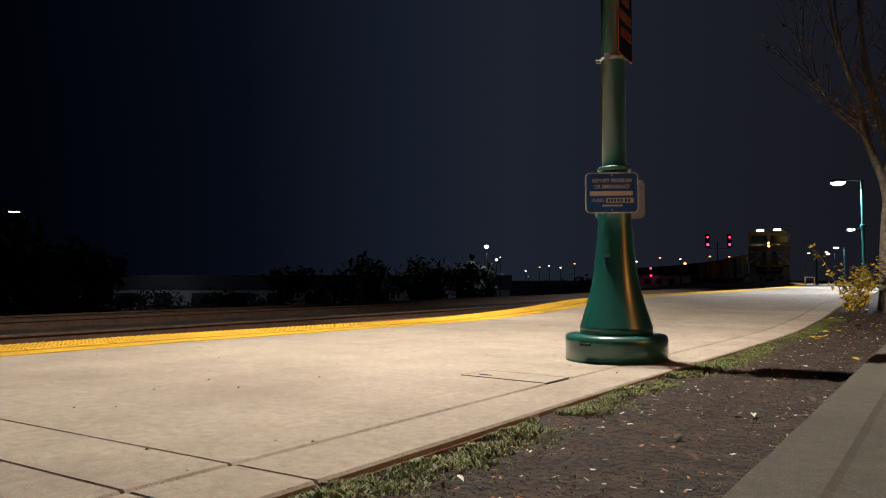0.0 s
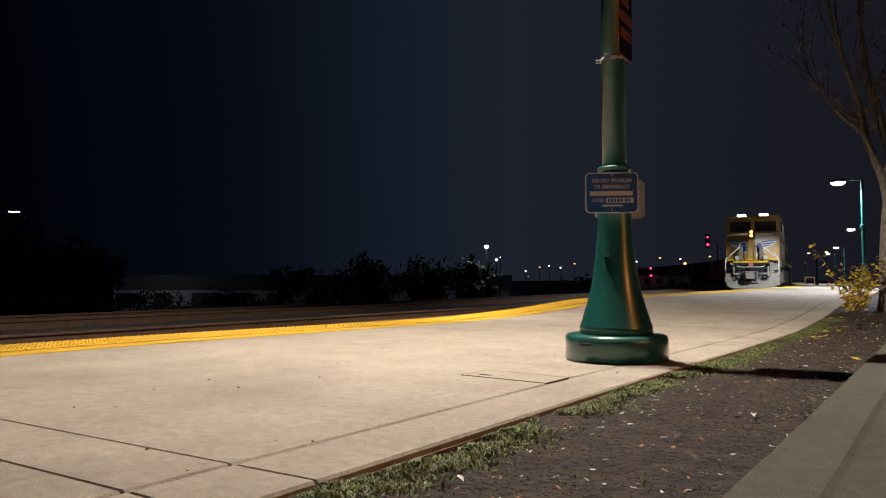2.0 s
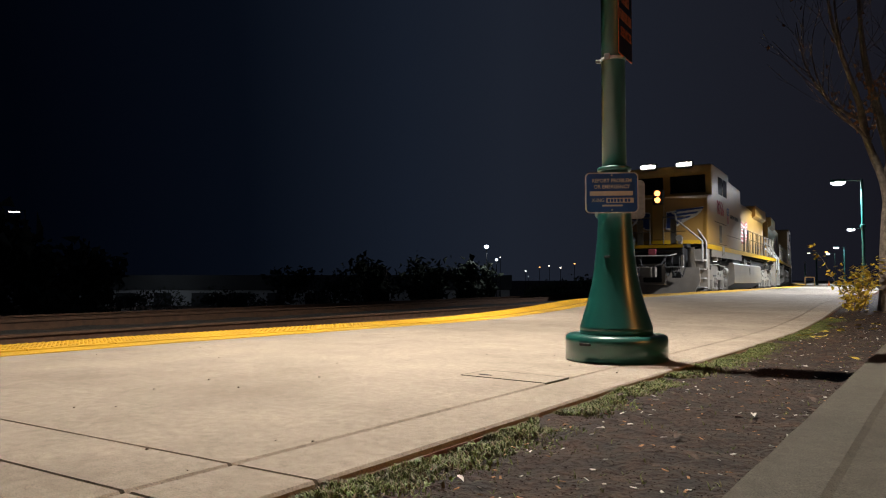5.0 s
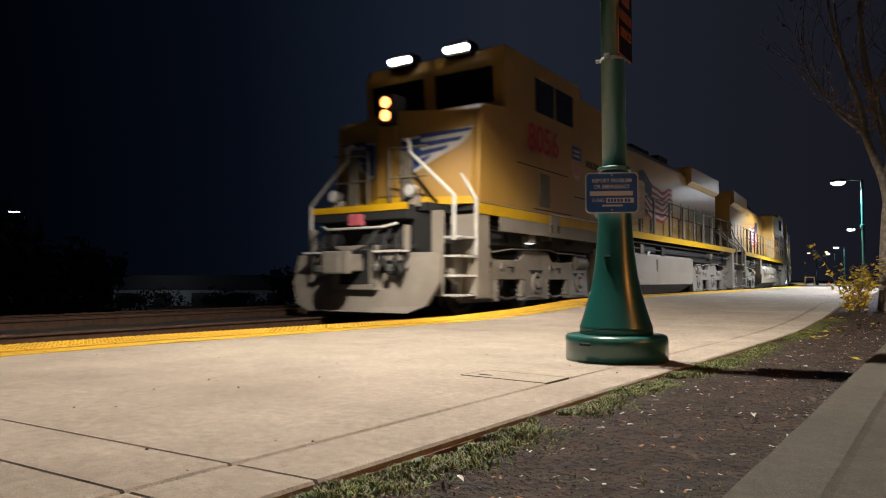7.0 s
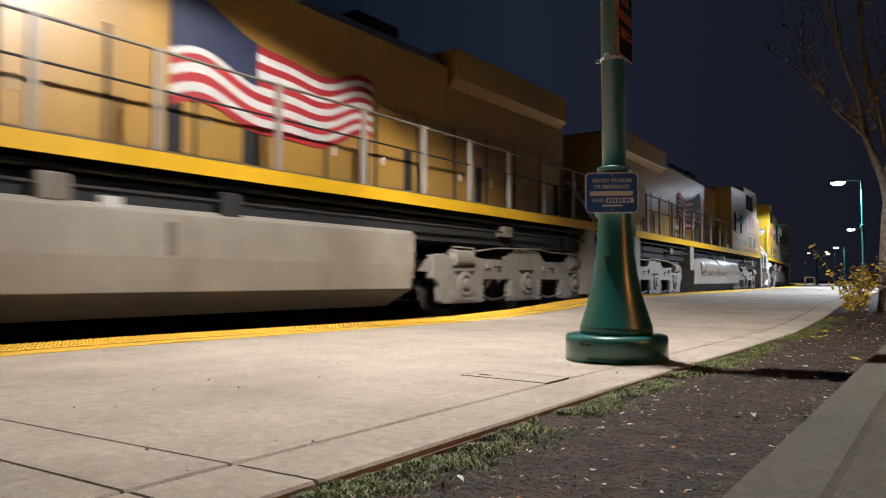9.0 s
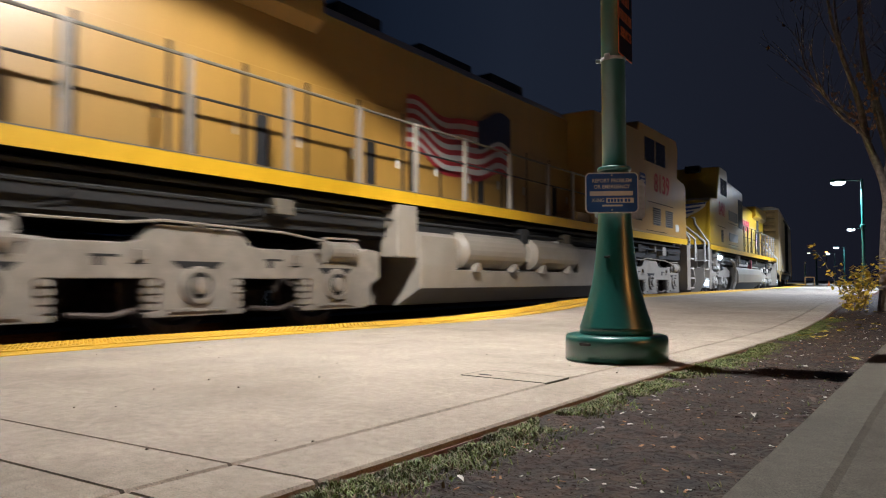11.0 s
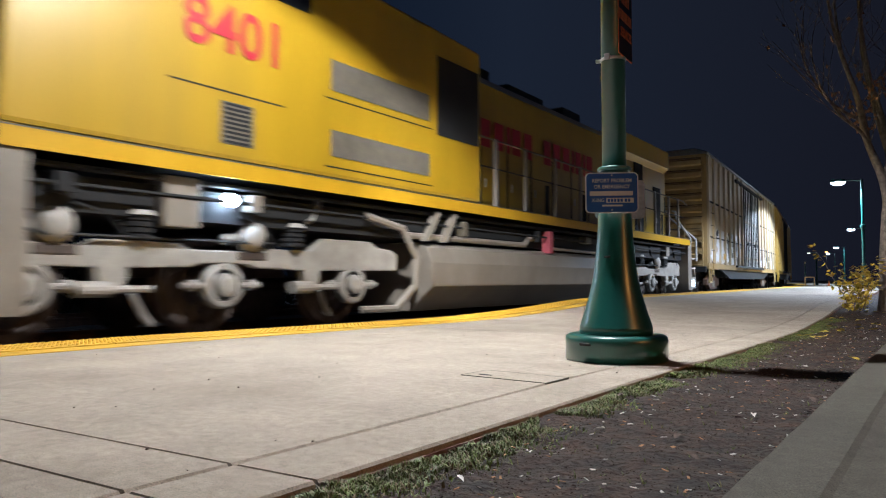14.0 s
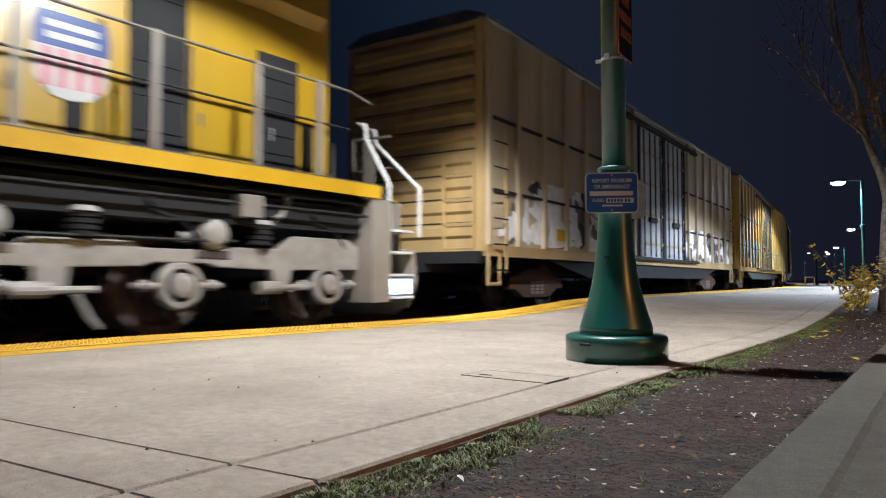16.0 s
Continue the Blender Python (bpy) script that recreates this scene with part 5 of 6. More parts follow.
def shield(parent, side, y, z, x, w=0.46, h=0.68):
    """Plain shield: blue head with pale bars over pink and white stripes."""
    def plate(pts, x0, x1):
        s = Soup()
        return s.plate([(y + a * w, z + b * h) for a, b in pts], side * x0, side * x1)
    base = made("shield", plate([(-0.5, 0.30), (-0.46, 0.50), (0.46, 0.50), (0.5, 0.30), (0.46, -0.30), (0.25, -0.46), (0, -0.5), (-0.25, -0.46), (-0.46, -0.30)], x, x + 0.003), FLAG_WHITE, parent, "plain shield emblem")
    made("shield_head", plate([(-0.5, 0.10), (-0.5, 0.30), (-0.46, 0.50), (0.46, 0.50), (0.5, 0.30), (0.5, 0.10)], x + 0.003, x + 0.006), LOGO_BLUE, base, "blue head")
    s = Soup()
    for zz in (0.36, 0.22):
        s.box(min(side * (x + 0.006), side * (x + 0.009)), max(side * (x + 0.006), side * (x + 0.009)), y - 0.34 * w, y + 0.34 * w, z + (zz - 0.04) * h, z + (zz + 0.04) * h)
    made("shield_head_bar", s, FLAG_WHITE, base)
    s = Soup()
    for i in range(4):
        a = -0.38 + i * 0.22
        s.plate([(y + a * w, z + 0.08 * h), (y + (a + 0.1) * w, z + 0.08 * h), (y + (a + 0.1) * w, z - 0.36 * h), (y + a * w, z - 0.36 * h)], side * (x + 0.003), side * (x + 0.006))
    made("shield_stripes", s, LOGO_PINK, base, "faded red stripes")


def waving_flag(parent, side, y0, y1, z0, z1, x):
    """A painted flag with waving stripes, the dark field towards the cab."""
    def shape(u, w):
        y = y0 + (y1 - y0) * u
        sag = 0.12 * math.sin(u * 7.5 + 0.6) + 0.05 * math.sin(u * 15)
        top, low = z1 - 0.28 * u + sag, z0 + 0.10 * u + sag * 1.1
        return y, low + (top - low) * w
    fl = None
    n = 30
    for i in range(11):
        a, b = i / 11, (i + 1) / 11
        out = [shape(k / n, a) for k in range(n + 1)] + [shape(k / n, b) for k in range(n, -1, -1)]
        s = Soup().plate(out, side * x, side * (x + 0.004))
        ob = made("flag_stripe", s, FLAG_RED if i % 2 == 0 else FLAG_WHITE, fl or parent, "waving painted flag stripe")
        fl = fl or ob
    s = Soup().plate([shape(0.36 * k / n, 0.52) for k in range(n + 1)] + [shape(0.36 * k / n, 1.0) for k in range(n, -1, -1)], side * (x + 0.004), side * (x + 0.008))
    made("flag_field", s, FLAG_BLUE, fl, "dark blue field")


def louvres(parent, side, y0, y1, z0, z1, x, n, material=BLACK):
    s = Soup()
    s.box(min(side * x, side * (x + 0.006)), max(side * x, side * (x + 0.006)), y0, y1, z0, z1)
    base = made("louvre_panel", s, VENT_GREY, parent, "louvred intake")
    for i in range(n):
        z = z0 + (z1 - z0) * (i + 0.3) / n
        s = Soup().box(min(side * (x + 0.006), side * (x + 0.012)), max(side * (x + 0.006), side * (x + 0.012)), y0 + 0.03, y1 - 0.03, z, z + (z1 - z0) * 0.5 / n)
        made("slat", s, material, base)


def end_gear(e, y, d, nose, style, back=0.0):
    """Pilot, steps, rails, coupler and hoses at one end; d points out of the engine's end towards its middle."""
    def Y(a):
        return y + d * a

    def span(a, b):
        return min(Y(a), Y(b)), max(Y(a), Y(b))

    plow = Soup()
    pts = [(-1.42, 1.0), (1.42, 1.0), (1.46, 0.55), (1.30, 0.22), (1.0, 0.10), (-1.0, 0.10), (-1.30, 0.22), (-1.46, 0.55)]
    k = len(pts)
    lean = 0.22 if nose else 0.05
    plow.v = [(a, Y(0.42 - lean * (1.0 - b) + 0.10 * abs(a)), b) for a, b in pts] + [(a, Y(0.50 - lean * (1.0 - b) + 0.10 * abs(a)), b) for a, b in pts]
    plow.f = [tuple(range(k)), tuple(range(2 * k - 1, k - 1, -1))] + [(i, k + i, k + (i + 1) % k, (i + 1) % k) for i in range(k)]
    p = made("pilot_plate", plow, HARBOR, e, "grey steel pilot plate")
    for x in (-0.75, 0.62):
        s = Soup().box(x, x + 0.28, *span(0.36, 0.41), 0.66, 0.86)
        made("pilot_pocket", s, BLACK, p)
    s = Soup()
    s.box(-0.9, 0.9, *span(0.62, 1.3), 1.0, 1.62)
    made("end_frame", s, BLACK, e, "black end frame")
    s = Soup()
    s.box(-0.95, 0.95, *span(0.40, 0.62), 1.50, 1.72)
    s.box(-0.95, 0.95, *span(0.44, 0.66), 1.06, 1.12)
    made("anticlimber", s, BLACK, e, bevel=0.02)
    s = Soup().box(-0.96, 0.96, *span(0.385, 0.40), 1.64, 1.74)
    made("end_stripe", s, STRIPE, e, "yellow end stripe")
    coupler(e, Y(-0.12), d)
    rnd = random.Random(int(y * 10) + 3)
    for i, x in enumerate((-0.85, -0.62, -0.38, 0.40, 0.62, 0.84)):
        q = 0.12 * rnd.uniform(0.6, 1.4)
        s = Soup().pipe([(x, Y(0.42), 1.36), (x + 0.02, Y(0.26), 1.22), (x + 0.05, Y(0.22), 0.95 - q), (x + 0.13, Y(0.24), 0.82 - q), (x + 0.20, Y(0.30), 0.98)], 0.021, 6)
        made("air_hose", s, HOSE, e, "black rubber air hose")
    for x in (-0.72, -0.47, 0.46, 0.70):
        made("hose_end", Soup().box(x, x + 0.07, *span(0.20, 0.30), 0.72, 0.82), ZINC, e, "metal hose coupling", bevel=0.015)
    for x in (-0.98, 0.90):
        made("grip_bracket", Soup().box(x, x + 0.08, *span(0.36, 0.44), 1.02, 1.40), HARBOR, e, bevel=0.01)
    made("draft_gear_plate", Soup().box(-0.42, 0.42, *span(0.34, 0.42), 1.04, 1.12).box(-0.42, -0.30, *span(0.30, 0.42), 0.52, 1.04).box(0.30, 0.42, *span(0.30, 0.42), 0.52, 1.04).box(-0.42, 0.42, *span(0.30, 0.42), 0.44, 0.52), HARBOR, e, "grey frame round the coupler", bevel=0.012)
    made("coupler_pocket", Soup().box(-0.30, 0.30, *span(0.325, 0.34), 0.52, 1.04), BLACK, e)
    made("cable_loop", Soup().pipe([(-0.45, Y(0.34), 1.30), (-0.30, Y(0.20), 1.06), (0.0, Y(0.16), 0.98), (0.30, Y(0.20), 1.08), (0.42, Y(0.34), 1.32)], 0.026, 8), HOSE, e, "hanging black jumper cable")
    s = Soup()
    s.rod((-0.55, Y(0.30), 1.38), (0.55, Y(0.30), 1.38), 0.02, n=6)
    s.rod((-0.55, Y(0.30), 1.38), (-0.75, Y(0.42), 1.44), 0.02, n=6)
    s.rod((0.55, Y(0.30), 1.38), (0.75, Y(0.42), 1.44), 0.02, n=6)
    made("uncoupling_lever", s, RAIL_WHITE, e)
    s = Soup().box(-0.12, 0.12, *span(0.30, 0.42), 1.42, 1.60)
    made("cable_socket", s, LOGO_PINK, e, "faded red cable socket", bevel=0.02)
    s = Soup()
    s.box(0.45, 0.98, *span(0.20, 0.40), 1.0, 1.03)
    s.box(-0.98, -0.45, *span(0.20, 0.40), 1.0, 1.03)
    made("end_step", s, RAIL_WHITE, e)
    def W(a):
        return Y(a + back)

    def well_span(a, b):
        return min(W(a), W(b)), max(W(a), W(b))

    for q in (-1, 1):
        well = Soup()
        well.plate([(W(0.60), 0.34), (W(0.60), 1.66), (W(0.63), 1.66), (W(0.63), 0.34)], q * 0.98, q * 1.20)
        well.plate([(W(1.14), 0.30), (W(1.14), 1.63), (W(1.50), 1.63), (W(1.50), 0.30)], q * 0.98, q * 1.49)
        w = made("step_well", well, HARBOR, e, "grey stepwell")
        for j, z in enumerate((0.36, 0.66, 0.96, 1.25)):
            s = Soup().box(min(q * 1.0, q * 1.47), max(q * 1.0, q * 1.47), *well_span(0.64, 1.13), z - 0.02, z + 0.012)
            made("step", s, RAIL_WHITE, w, "white-edged step")
        if style == "b":
            # white panel at the lowest step, given a mild glow of its own
            s = Soup().box(min(q * 1.38, q * 1.46), max(q * 1.38, q * 1.46), *well_span(0.68, 1.10), 0.40, 0.60)
            made("step_panel", s, WHITE_GLOW, w, "glowing white step panel")
        for a, x0, top, low in ((0.50, 0.62, 2.78, 1.18), (1.14, 1.02, 2.70, 0.98)):
            s = Soup().pipe([(q * (x0 - 0.10), W(a), top + 0.02), (q * x0, W(a), top), (q * (x0 + 0.03), W(a), top - 0.2), (q * 1.46, W(a), 1.86), (q * 1.46, W(a), low)], 0.029, 10)
            made("stair_rail", s, RAIL_WHITE, e, "white bent stair rail")
        s = Soup()
        s.pipe([(q * 0.22, W(0.52), 1.72), (q * 0.22, W(0.52), 2.68), (q * 0.95, W(0.52), 2.66)], 0.02, 6)
        s.rod((q * 0.22, W(0.52), 2.2), (q * 0.95, W(0.52), 2.2), 0.016, n=6)
        s.box(q * 0.55 - 0.10, q * 0.55 + 0.10, *well_span(0.53, 0.56), 1.74, 2.62)
        made("end_railing", s, VENT_GREY, e, "grey end railing")


def locomotive(style, paint, number, rev, s0, label):
    """A six-axle road locomotive, its front at y = 0, the rail's top at z = 0."""
    A = style == "a"
    L = 21.77 if A else 22.4
    e = thing("locomotive", label, "locomotive", "locomotives")
    nose, wide, tail = (1.24, 8.24, L - 1.15) if A else (1.81, 8.94, L - 1.45)
    f0, f1 = ((0.87 if rev else 1.27), L - 1.30) if A else (1.74, L - 1.30)
    made("underframe", Soup().box(-1.28, 1.28, f0, f1, 1.18, 1.50), BLACK, e, "black underframe")
    made("end_platform", Soup().box(-0.97, 0.97, 0.60, f0, 1.66, 1.785), BLACK, e, "black end platform")
    made("end_platform", Soup().box(-0.97, 0.97, f1, L - 0.60, 1.66, 1.785), BLACK, e)
    made("deck", Soup().box(-1.49, 1.49, f0, f1, 1.70, 1.785), BLACK, e)
    # nose, cab and cabinet in one welded body
    if A:
        o = [(nose, 1.79), (wide, 1.79), (wide, 4.30), (5.45, 4.36), (5.35, 4.60), (2.16, 4.60), (2.02, 4.34), (2.10, 3.52), (1.46, 3.44), (1.28, 3.34)]
    else:
        o = [(nose, 1.82), (wide, 1.82), (wide, 4.25), (7.6, 4.30), (5.35, 4.34), (5.25, 4.70), (3.75, 4.70), (3.52, 4.25), (3.20, 3.48), (2.05, 3.40), (1.86, 3.28)]
    shell = Soup()
    shell.plate(o, -1.5, 1.5)
    body = made("cab_body", shell, paint, e, "yellow painted nose and cab", bevel=0.05)
    tip = 0.42 if A else 0.36
    cap = Soup()
    zt, zb = o[-2][1] - 0.02, o[0][1] + 0.01
    ring = [(-1.47, nose + 0.05), (-0.20, nose - tip), (0.20, nose - tip), (1.47, nose + 0.05), (1.47, nose + 0.3), (-1.47, nose + 0.3)]
    cap.v = [(a, b, zb) for a, b in ring] + [(a, b + (0.10 if i in (1, 2) else 0.02), zt - (0.05 if i in (1, 2) else 0.10)) for i, (a, b) in enumerate(ring)]
    cap.f = [tuple(range(6)), tuple(range(11, 5, -1))] + [(i, 6 + i, 6 + (i + 1) % 6, (i + 1) % 6) for i in range(6)]
    made("nose_front", cap, paint, body, "tapered yellow nose front", bevel=0.03)
    hood = Soup().prism([(-0.88, 1.80), (0.88, 1.80), (0.88, 4.12), (0.66, 4.34), (-0.66, 4.34), (-0.88, 4.12)], wide - 0.05, tail - 0.35)
    h = made("hood", hood, paint, e, "yellow engine hood")
    if not A:
        end = tail - 0.35 if tail > wide else tail + 0.35
        back = -1 if tail > wide else 1
        for q in (-1, 1):
            for a, b, top in ((0.55, 1.15, 3.3), (2.1, 2.75, 3.8)):
                y0, y1 = sorted((end + back * a, end + back * b))
                # open door: a black panel stands in for the shade inside
                d = made("rear_door", Soup().box(min(q * 0.87, q * 0.915), max(q * 0.87, q * 0.915), y0, y1, 1.86, top), BLACK, h, "open rear hood door, its dark inside drawn black", bevel=0.008)
                for k in range(5):
                    z = 2.1 + k * (top - 2.4) / 4
                    made("slat", Soup().box(min(q * 0.91, q * 0.93), max(q * 0.91, q * 0.93), y0 + 0.06, y1 - 0.06, z, z + 0.05), BLACK, d)
    rad = Soup().prism([(-0.9, 3.80), (0.9, 3.80), (1.06, 3.92), (1.06, 4.42), (-1.06, 4.42), (-1.06, 3.92)], tail - 4.6, tail - 0.5)
    made("radiator", rad, paint, e, "overhanging radiator housing", bevel=0.02)
    for i, (a, b, z1) in enumerate(((9.6, 10.9, 4.62), (11.6, 13.2, 4.56), (14.2, 15.2, 4.62))):
        made("roof_hatch", Soup().box(-0.5, 0.5, a, b, 4.33, z1), BLACK, e, bevel=0.03)
    for q in (-1, 1):
        made("sill_stripe", Soup().box(min(q * 1.490, q * 1.512), max(q * 1.490, q * 1.512), nose, tail, 1.635, 1.80), STRIPE, e, "bright yellow sill stripe")
        made("stripe_edge", Soup().box(min(q * 1.495, q * 1.516), max(q * 1.495, q * 1.516), nose, tail, 1.80, 1.812), VENT_GREY, e)
        if A and not rev:
            made("skirt", Soup().box(min(q * 1.47, q * 1.506), max(q * 1.47, q * 1.506), nose + 0.7, wide, 1.40, 1.634), HARBOR, e, "dusty grey skirt below the cab")
        # engine room doors between dark joints
        n = 12
        step = (tail - 0.5 - wide) / n
        for i in range(n):
            a = wide + 0.03 + i * step
            d = Soup().box(min(q * 0.88, q * 0.905), max(q * 0.88, q * 0.905), a, a + step - 0.05, 1.84, 3.12)
            door = made("hood_door", d, paint, h, "hood access door", bevel=0.008)
            d = Soup().box(min(q * 0.88, q * 0.912), max(q * 0.88, q * 0.912), a + step - 0.05, a + step - 0.002, 1.86, 3.1)
            made("door_joint", d, BLACK, h, "dark gap beside a hood door")
            if i % 3 != 1:
                d = Soup().box(min(q * 0.905, q * 0.912), max(q * 0.905, q * 0.912), a + step * 0.62, a + step * 0.82, 1.95, 2.55)
                made("latch_recess", d, BLACK, door)
            d = Soup().rod((q * 0.92, a + 0.12, 2.25), (q * 0.92, a + 0.12, 2.40), 0.015, n=6)
            made("latch", d, ZINC, door)
        # walkway railing
        posts = (9.3, 10.42, 11.9, 13.32, 14.6, 15.8, 17.0, 18.3, 19.5) if A else (9.47, 10.53, 11.75, 12.95, 14.18, 15.38, 16.60, 17.81, 19.0, 19.9)
        top = 2.80 if A else 2.95
        mid = 2.40 if A else 2.45
        for a in posts:
            d = Soup().box(min(q * 1.44, q * 1.49), max(q * 1.44, q * 1.49), a - 0.035, a + 0.035, 1.785, top)
            made("stanchion", d, HARBOR, e, "grey railing post")
        made("handrail", Soup().pipe([(q * 1.46, wide - 0.08, top - 0.02), (q * 1.46, posts[-1] + 0.5, top - 0.02), (q * 1.46, posts[-1] + 0.9, top - 0.1)], 0.018, 6), VENT_GREY, e)
        made("mid_rail", Soup().rod((q * 1.46, wide - 0.02, mid), (q * 1.46, posts[-1] + 0.5, mid), 0.014, n=6), BLACK, e)
        # seams, windows and lettering on the cab side
        y = (lambda a: a) if A else (lambda a: a + 0.6)
        for a, b, z in ((2.52, 4.70, 2.63), (5.0, 8.12, 2.27), (3.2, 4.85, 1.875)) if A else ((3.3, 4.75, 2.52), (5.4, 7.6, 2.78), (5.4, 7.6, 1.95)):
            made("panel_seam", Soup().box(min(q * 1.499, q * 1.504), max(q * 1.499, q * 1.504), a, b, z - 0.009, z + 0.009), BLACK, body)
        for a, b, z0, z1 in ((3.25, 4.05, 3.66, 4.28), (4.15, 4.95, 3.66, 4.28)) if A else ((3.85, 4.5, 3.70, 4.30), (4.55, 5.15, 3.70, 4.30)):
            made("side_window", Soup().box(min(q * 1.497, q * 1.508), max(q * 1.497, q * 1.508), a, b, z0, z1), DARK_GLASS, body, "dark cab window")
        if A and number == "8056":
            hb = made("step_box", Soup().box(min(q * 1.45, q * 1.525), max(q * 1.45, q * 1.525), 3.82, 4.24, 1.46, 1.80), HARBOR, e, "grey box let into the sill", bevel=0.012)
            for a in (3.84, 4.14):
                made("box_slot", Soup().box(min(q * 1.522, q * 1.528), max(q * 1.522, q * 1.528), a, a + 0.07, 1.48, 1.62), BLACK, hb)
            gl = made("ground_light_shade", Soup().rod((q * 1.34, 3.30, 1.33), (q * 1.34, 3.30, 1.26), 0.05, 0.10, n=16), HARBOR, e, "small conical ground lamp")
            made("ground_light_bulb", Soup().rod((q * 1.34, 3.30, 1.262), (q * 1.34, 3.30, 1.245), 0.09, 0.06, n=16), WHITE_GLOW, gl, "lit lamp glass")
            made("side_hatch", Soup().box(min(q * 1.497, q * 1.508), max(q * 1.497, q * 1.508), 3.40, 3.83, 1.93, 2.55), VENT_GREY, body, "grey side hatch")
        elif A:
            for a, b in ((2.62, 3.28), (3.70, 4.34)):
                louvres(body, q, a, b, 2.04, 2.50, 1.499, 8)
            for a, b in ((5.18, 5.64), (6.42, 6.88)):
                louvres(body, q, a, b, 2.08, 2.27, 1.499, 4)
            made("data_panel", Soup().box(min(q * 1.499, q * 1.506), max(q * 1.499, q * 1.506), 2.05, 2.36, 1.97, 2.17), FLAG_WHITE, body, "small white data panel")
            for a in (6.1, 7.4):
                made("door_window", Soup().box(min(q * 1.497, q * 1.508), max(q * 1.497, q * 1.508), a, a + 0.36, 2.55, 3.3), DARK_GLASS, body)
            made("step_box", Soup().box(min(q * 0.9, q * 1.40), max(q * 0.9, q * 1.40), 8.26, 8.95, 1.79, 2.02), paint, e, "yellow step box", bevel=0.02)
        else:
            louvres(body, q, 3.90, 4.32, 1.98, 2.42, 1.499, 9)
            for z0, z1 in ((2.08, 2.40), (2.88, 3.26)):
                made("intake_screen", Soup().box(min(q * 1.497, q * 1.508), max(q * 1.497, q * 1.508), 5.5, 7.52, z0, z1), VENT_GREY, body, "grey mesh intake screen")
            made("intake_hatch", Soup().box(min(q * 1.497, q * 1.508), max(q * 1.497, q * 1.508), 7.72, 8.86, 2.72, 3.9), BLACK, body, "dark side hatch")
        side_text("road_number", number, 0.70, RED_INK, body, q, 3.58 if A else 4.10, 3.14, width=0.95, label="dark red road number")
        if A:
            side_text("slogan", "BUILDING AMERICA", 0.20, BLACK_INK, body, q, 6.55, 3.02, width=1.05, label="black slogan lettering")
            shield(body, q, 5.13, 2.96, 1.502)
            waving_flag(h, q, 10.9, 14.1, 2.35, 3.55, 0.916)
        else:
            shield(h, q, 17.3, 2.64, 0.916, 0.70, 0.80)
            x = 9.9
            for w in (0.42, 0.42, 0.14, 0.44, 0.42, None, 0.40, 0.42, 0.42, 0.14, 0.38, 0.14, 0.42):
                if w:
                    made("name_bar", Soup().box(min(q * 0.914, q * 0.918), max(q * 0.914, q * 0.918), x, x + w * 0.78, 2.98, 3.48), RED_INK, h, "dark red lettering bar")
                x += (w or 0.34) + 0.05
        # pipes and gear under the walkway
        made("air_line", Soup().rod((q * 1.40, 1.6, 1.40), (q * 1.40, L - 1.6, 1.40), 0.022, n=6), BLACK, e)
        made("air_line", Soup().rod((q * 1.36, 1.6, 1.56), (q * 1.36, L - 1.6, 1.56), 0.03, n=6), BLACK, e)
        rnd = random.Random(17 if A else 23)
        for i in range(6):
            a = rnd.uniform(2.0, L - 2.2)
            w, hh = rnd.uniform(0.10, 0.30), rnd.uniform(0.10, 0.24)
            made("valve_box", Soup().box(min(q * 1.22, q * 1.44), max(q * 1.22, q * 1.44), a, a + w, 1.48 - hh, 1.50), rnd.choice((TRUCK_GREY, BLACK, VENT_GREY)), e, bevel=0.01)
        for a in (2.4, 4.2, L - 4.6, L - 2.5):
            made("sand_pipe", Soup().pipe([(q * 1.3, a, 1.5), (q * 1.3, a + 0.12, 1.26), (q * 1.24, a + 0.5, 1.18), (q * 1.2, a + 0.75, 0.9)], 0.022, 6), BLACK, e)
    # fuel tank
    if A:
        section = [(-1.40, 1.28), (1.40, 1.28), (1.47, 1.22), (1.49, 0.80), (1.47, 0.47), (1.05, 0.22), (-1.05, 0.22), (-1.47, 0.47), (-1.49, 0.80), (-1.47, 1.22)]
        if number == "8056":
            tank = Soup().prism(section, 6.5, 14.4, 0.12)
        else:
            low = [(-1.49, 0.74), (1.49, 0.74), (1.47, 0.47), (1.05, 0.22), (-1.05, 0.22), (-1.47, 0.47)]
            tank = Soup().prism(low, 8.9, 13.8).prism(section, 6.9, 9.12).prism(section, 13.58, 14.5).box(-1.0, 1.0, 9.0, 13.7, 0.7, 1.27)
        t = made("fuel_tank", tank, HARBOR, e, "dusty grey steel fuel tank", bevel=0.012)
        for q in (-1, 1):
            made("fuel_filler", Soup().box(min(q * 1.38, q * 1.45), max(q * 1.38, q * 1.45), 9.9, 10.1, 1.24, 1.34), FLAG_WHITE, t)
            made("sight_gauge", Soup().box(min(q * 1.47, q * 1.50), max(q * 1.47, q * 1.50), 10.55, 10.63, 0.82, 1.14), VENT_GREY, t)
            for a in ((8.6, 9.6, 10.5, 11.5, 13.2) if number == "8056" else (8.3, 14.0)):
                made("tank_fitting", Soup().rod((q * 1.15, a, 1.27), (q * 1.15, a, 1.40), 0.10, 0.06, n=10), TRUCK_GREY if a != 9.6 else LOGO_PINK, t)
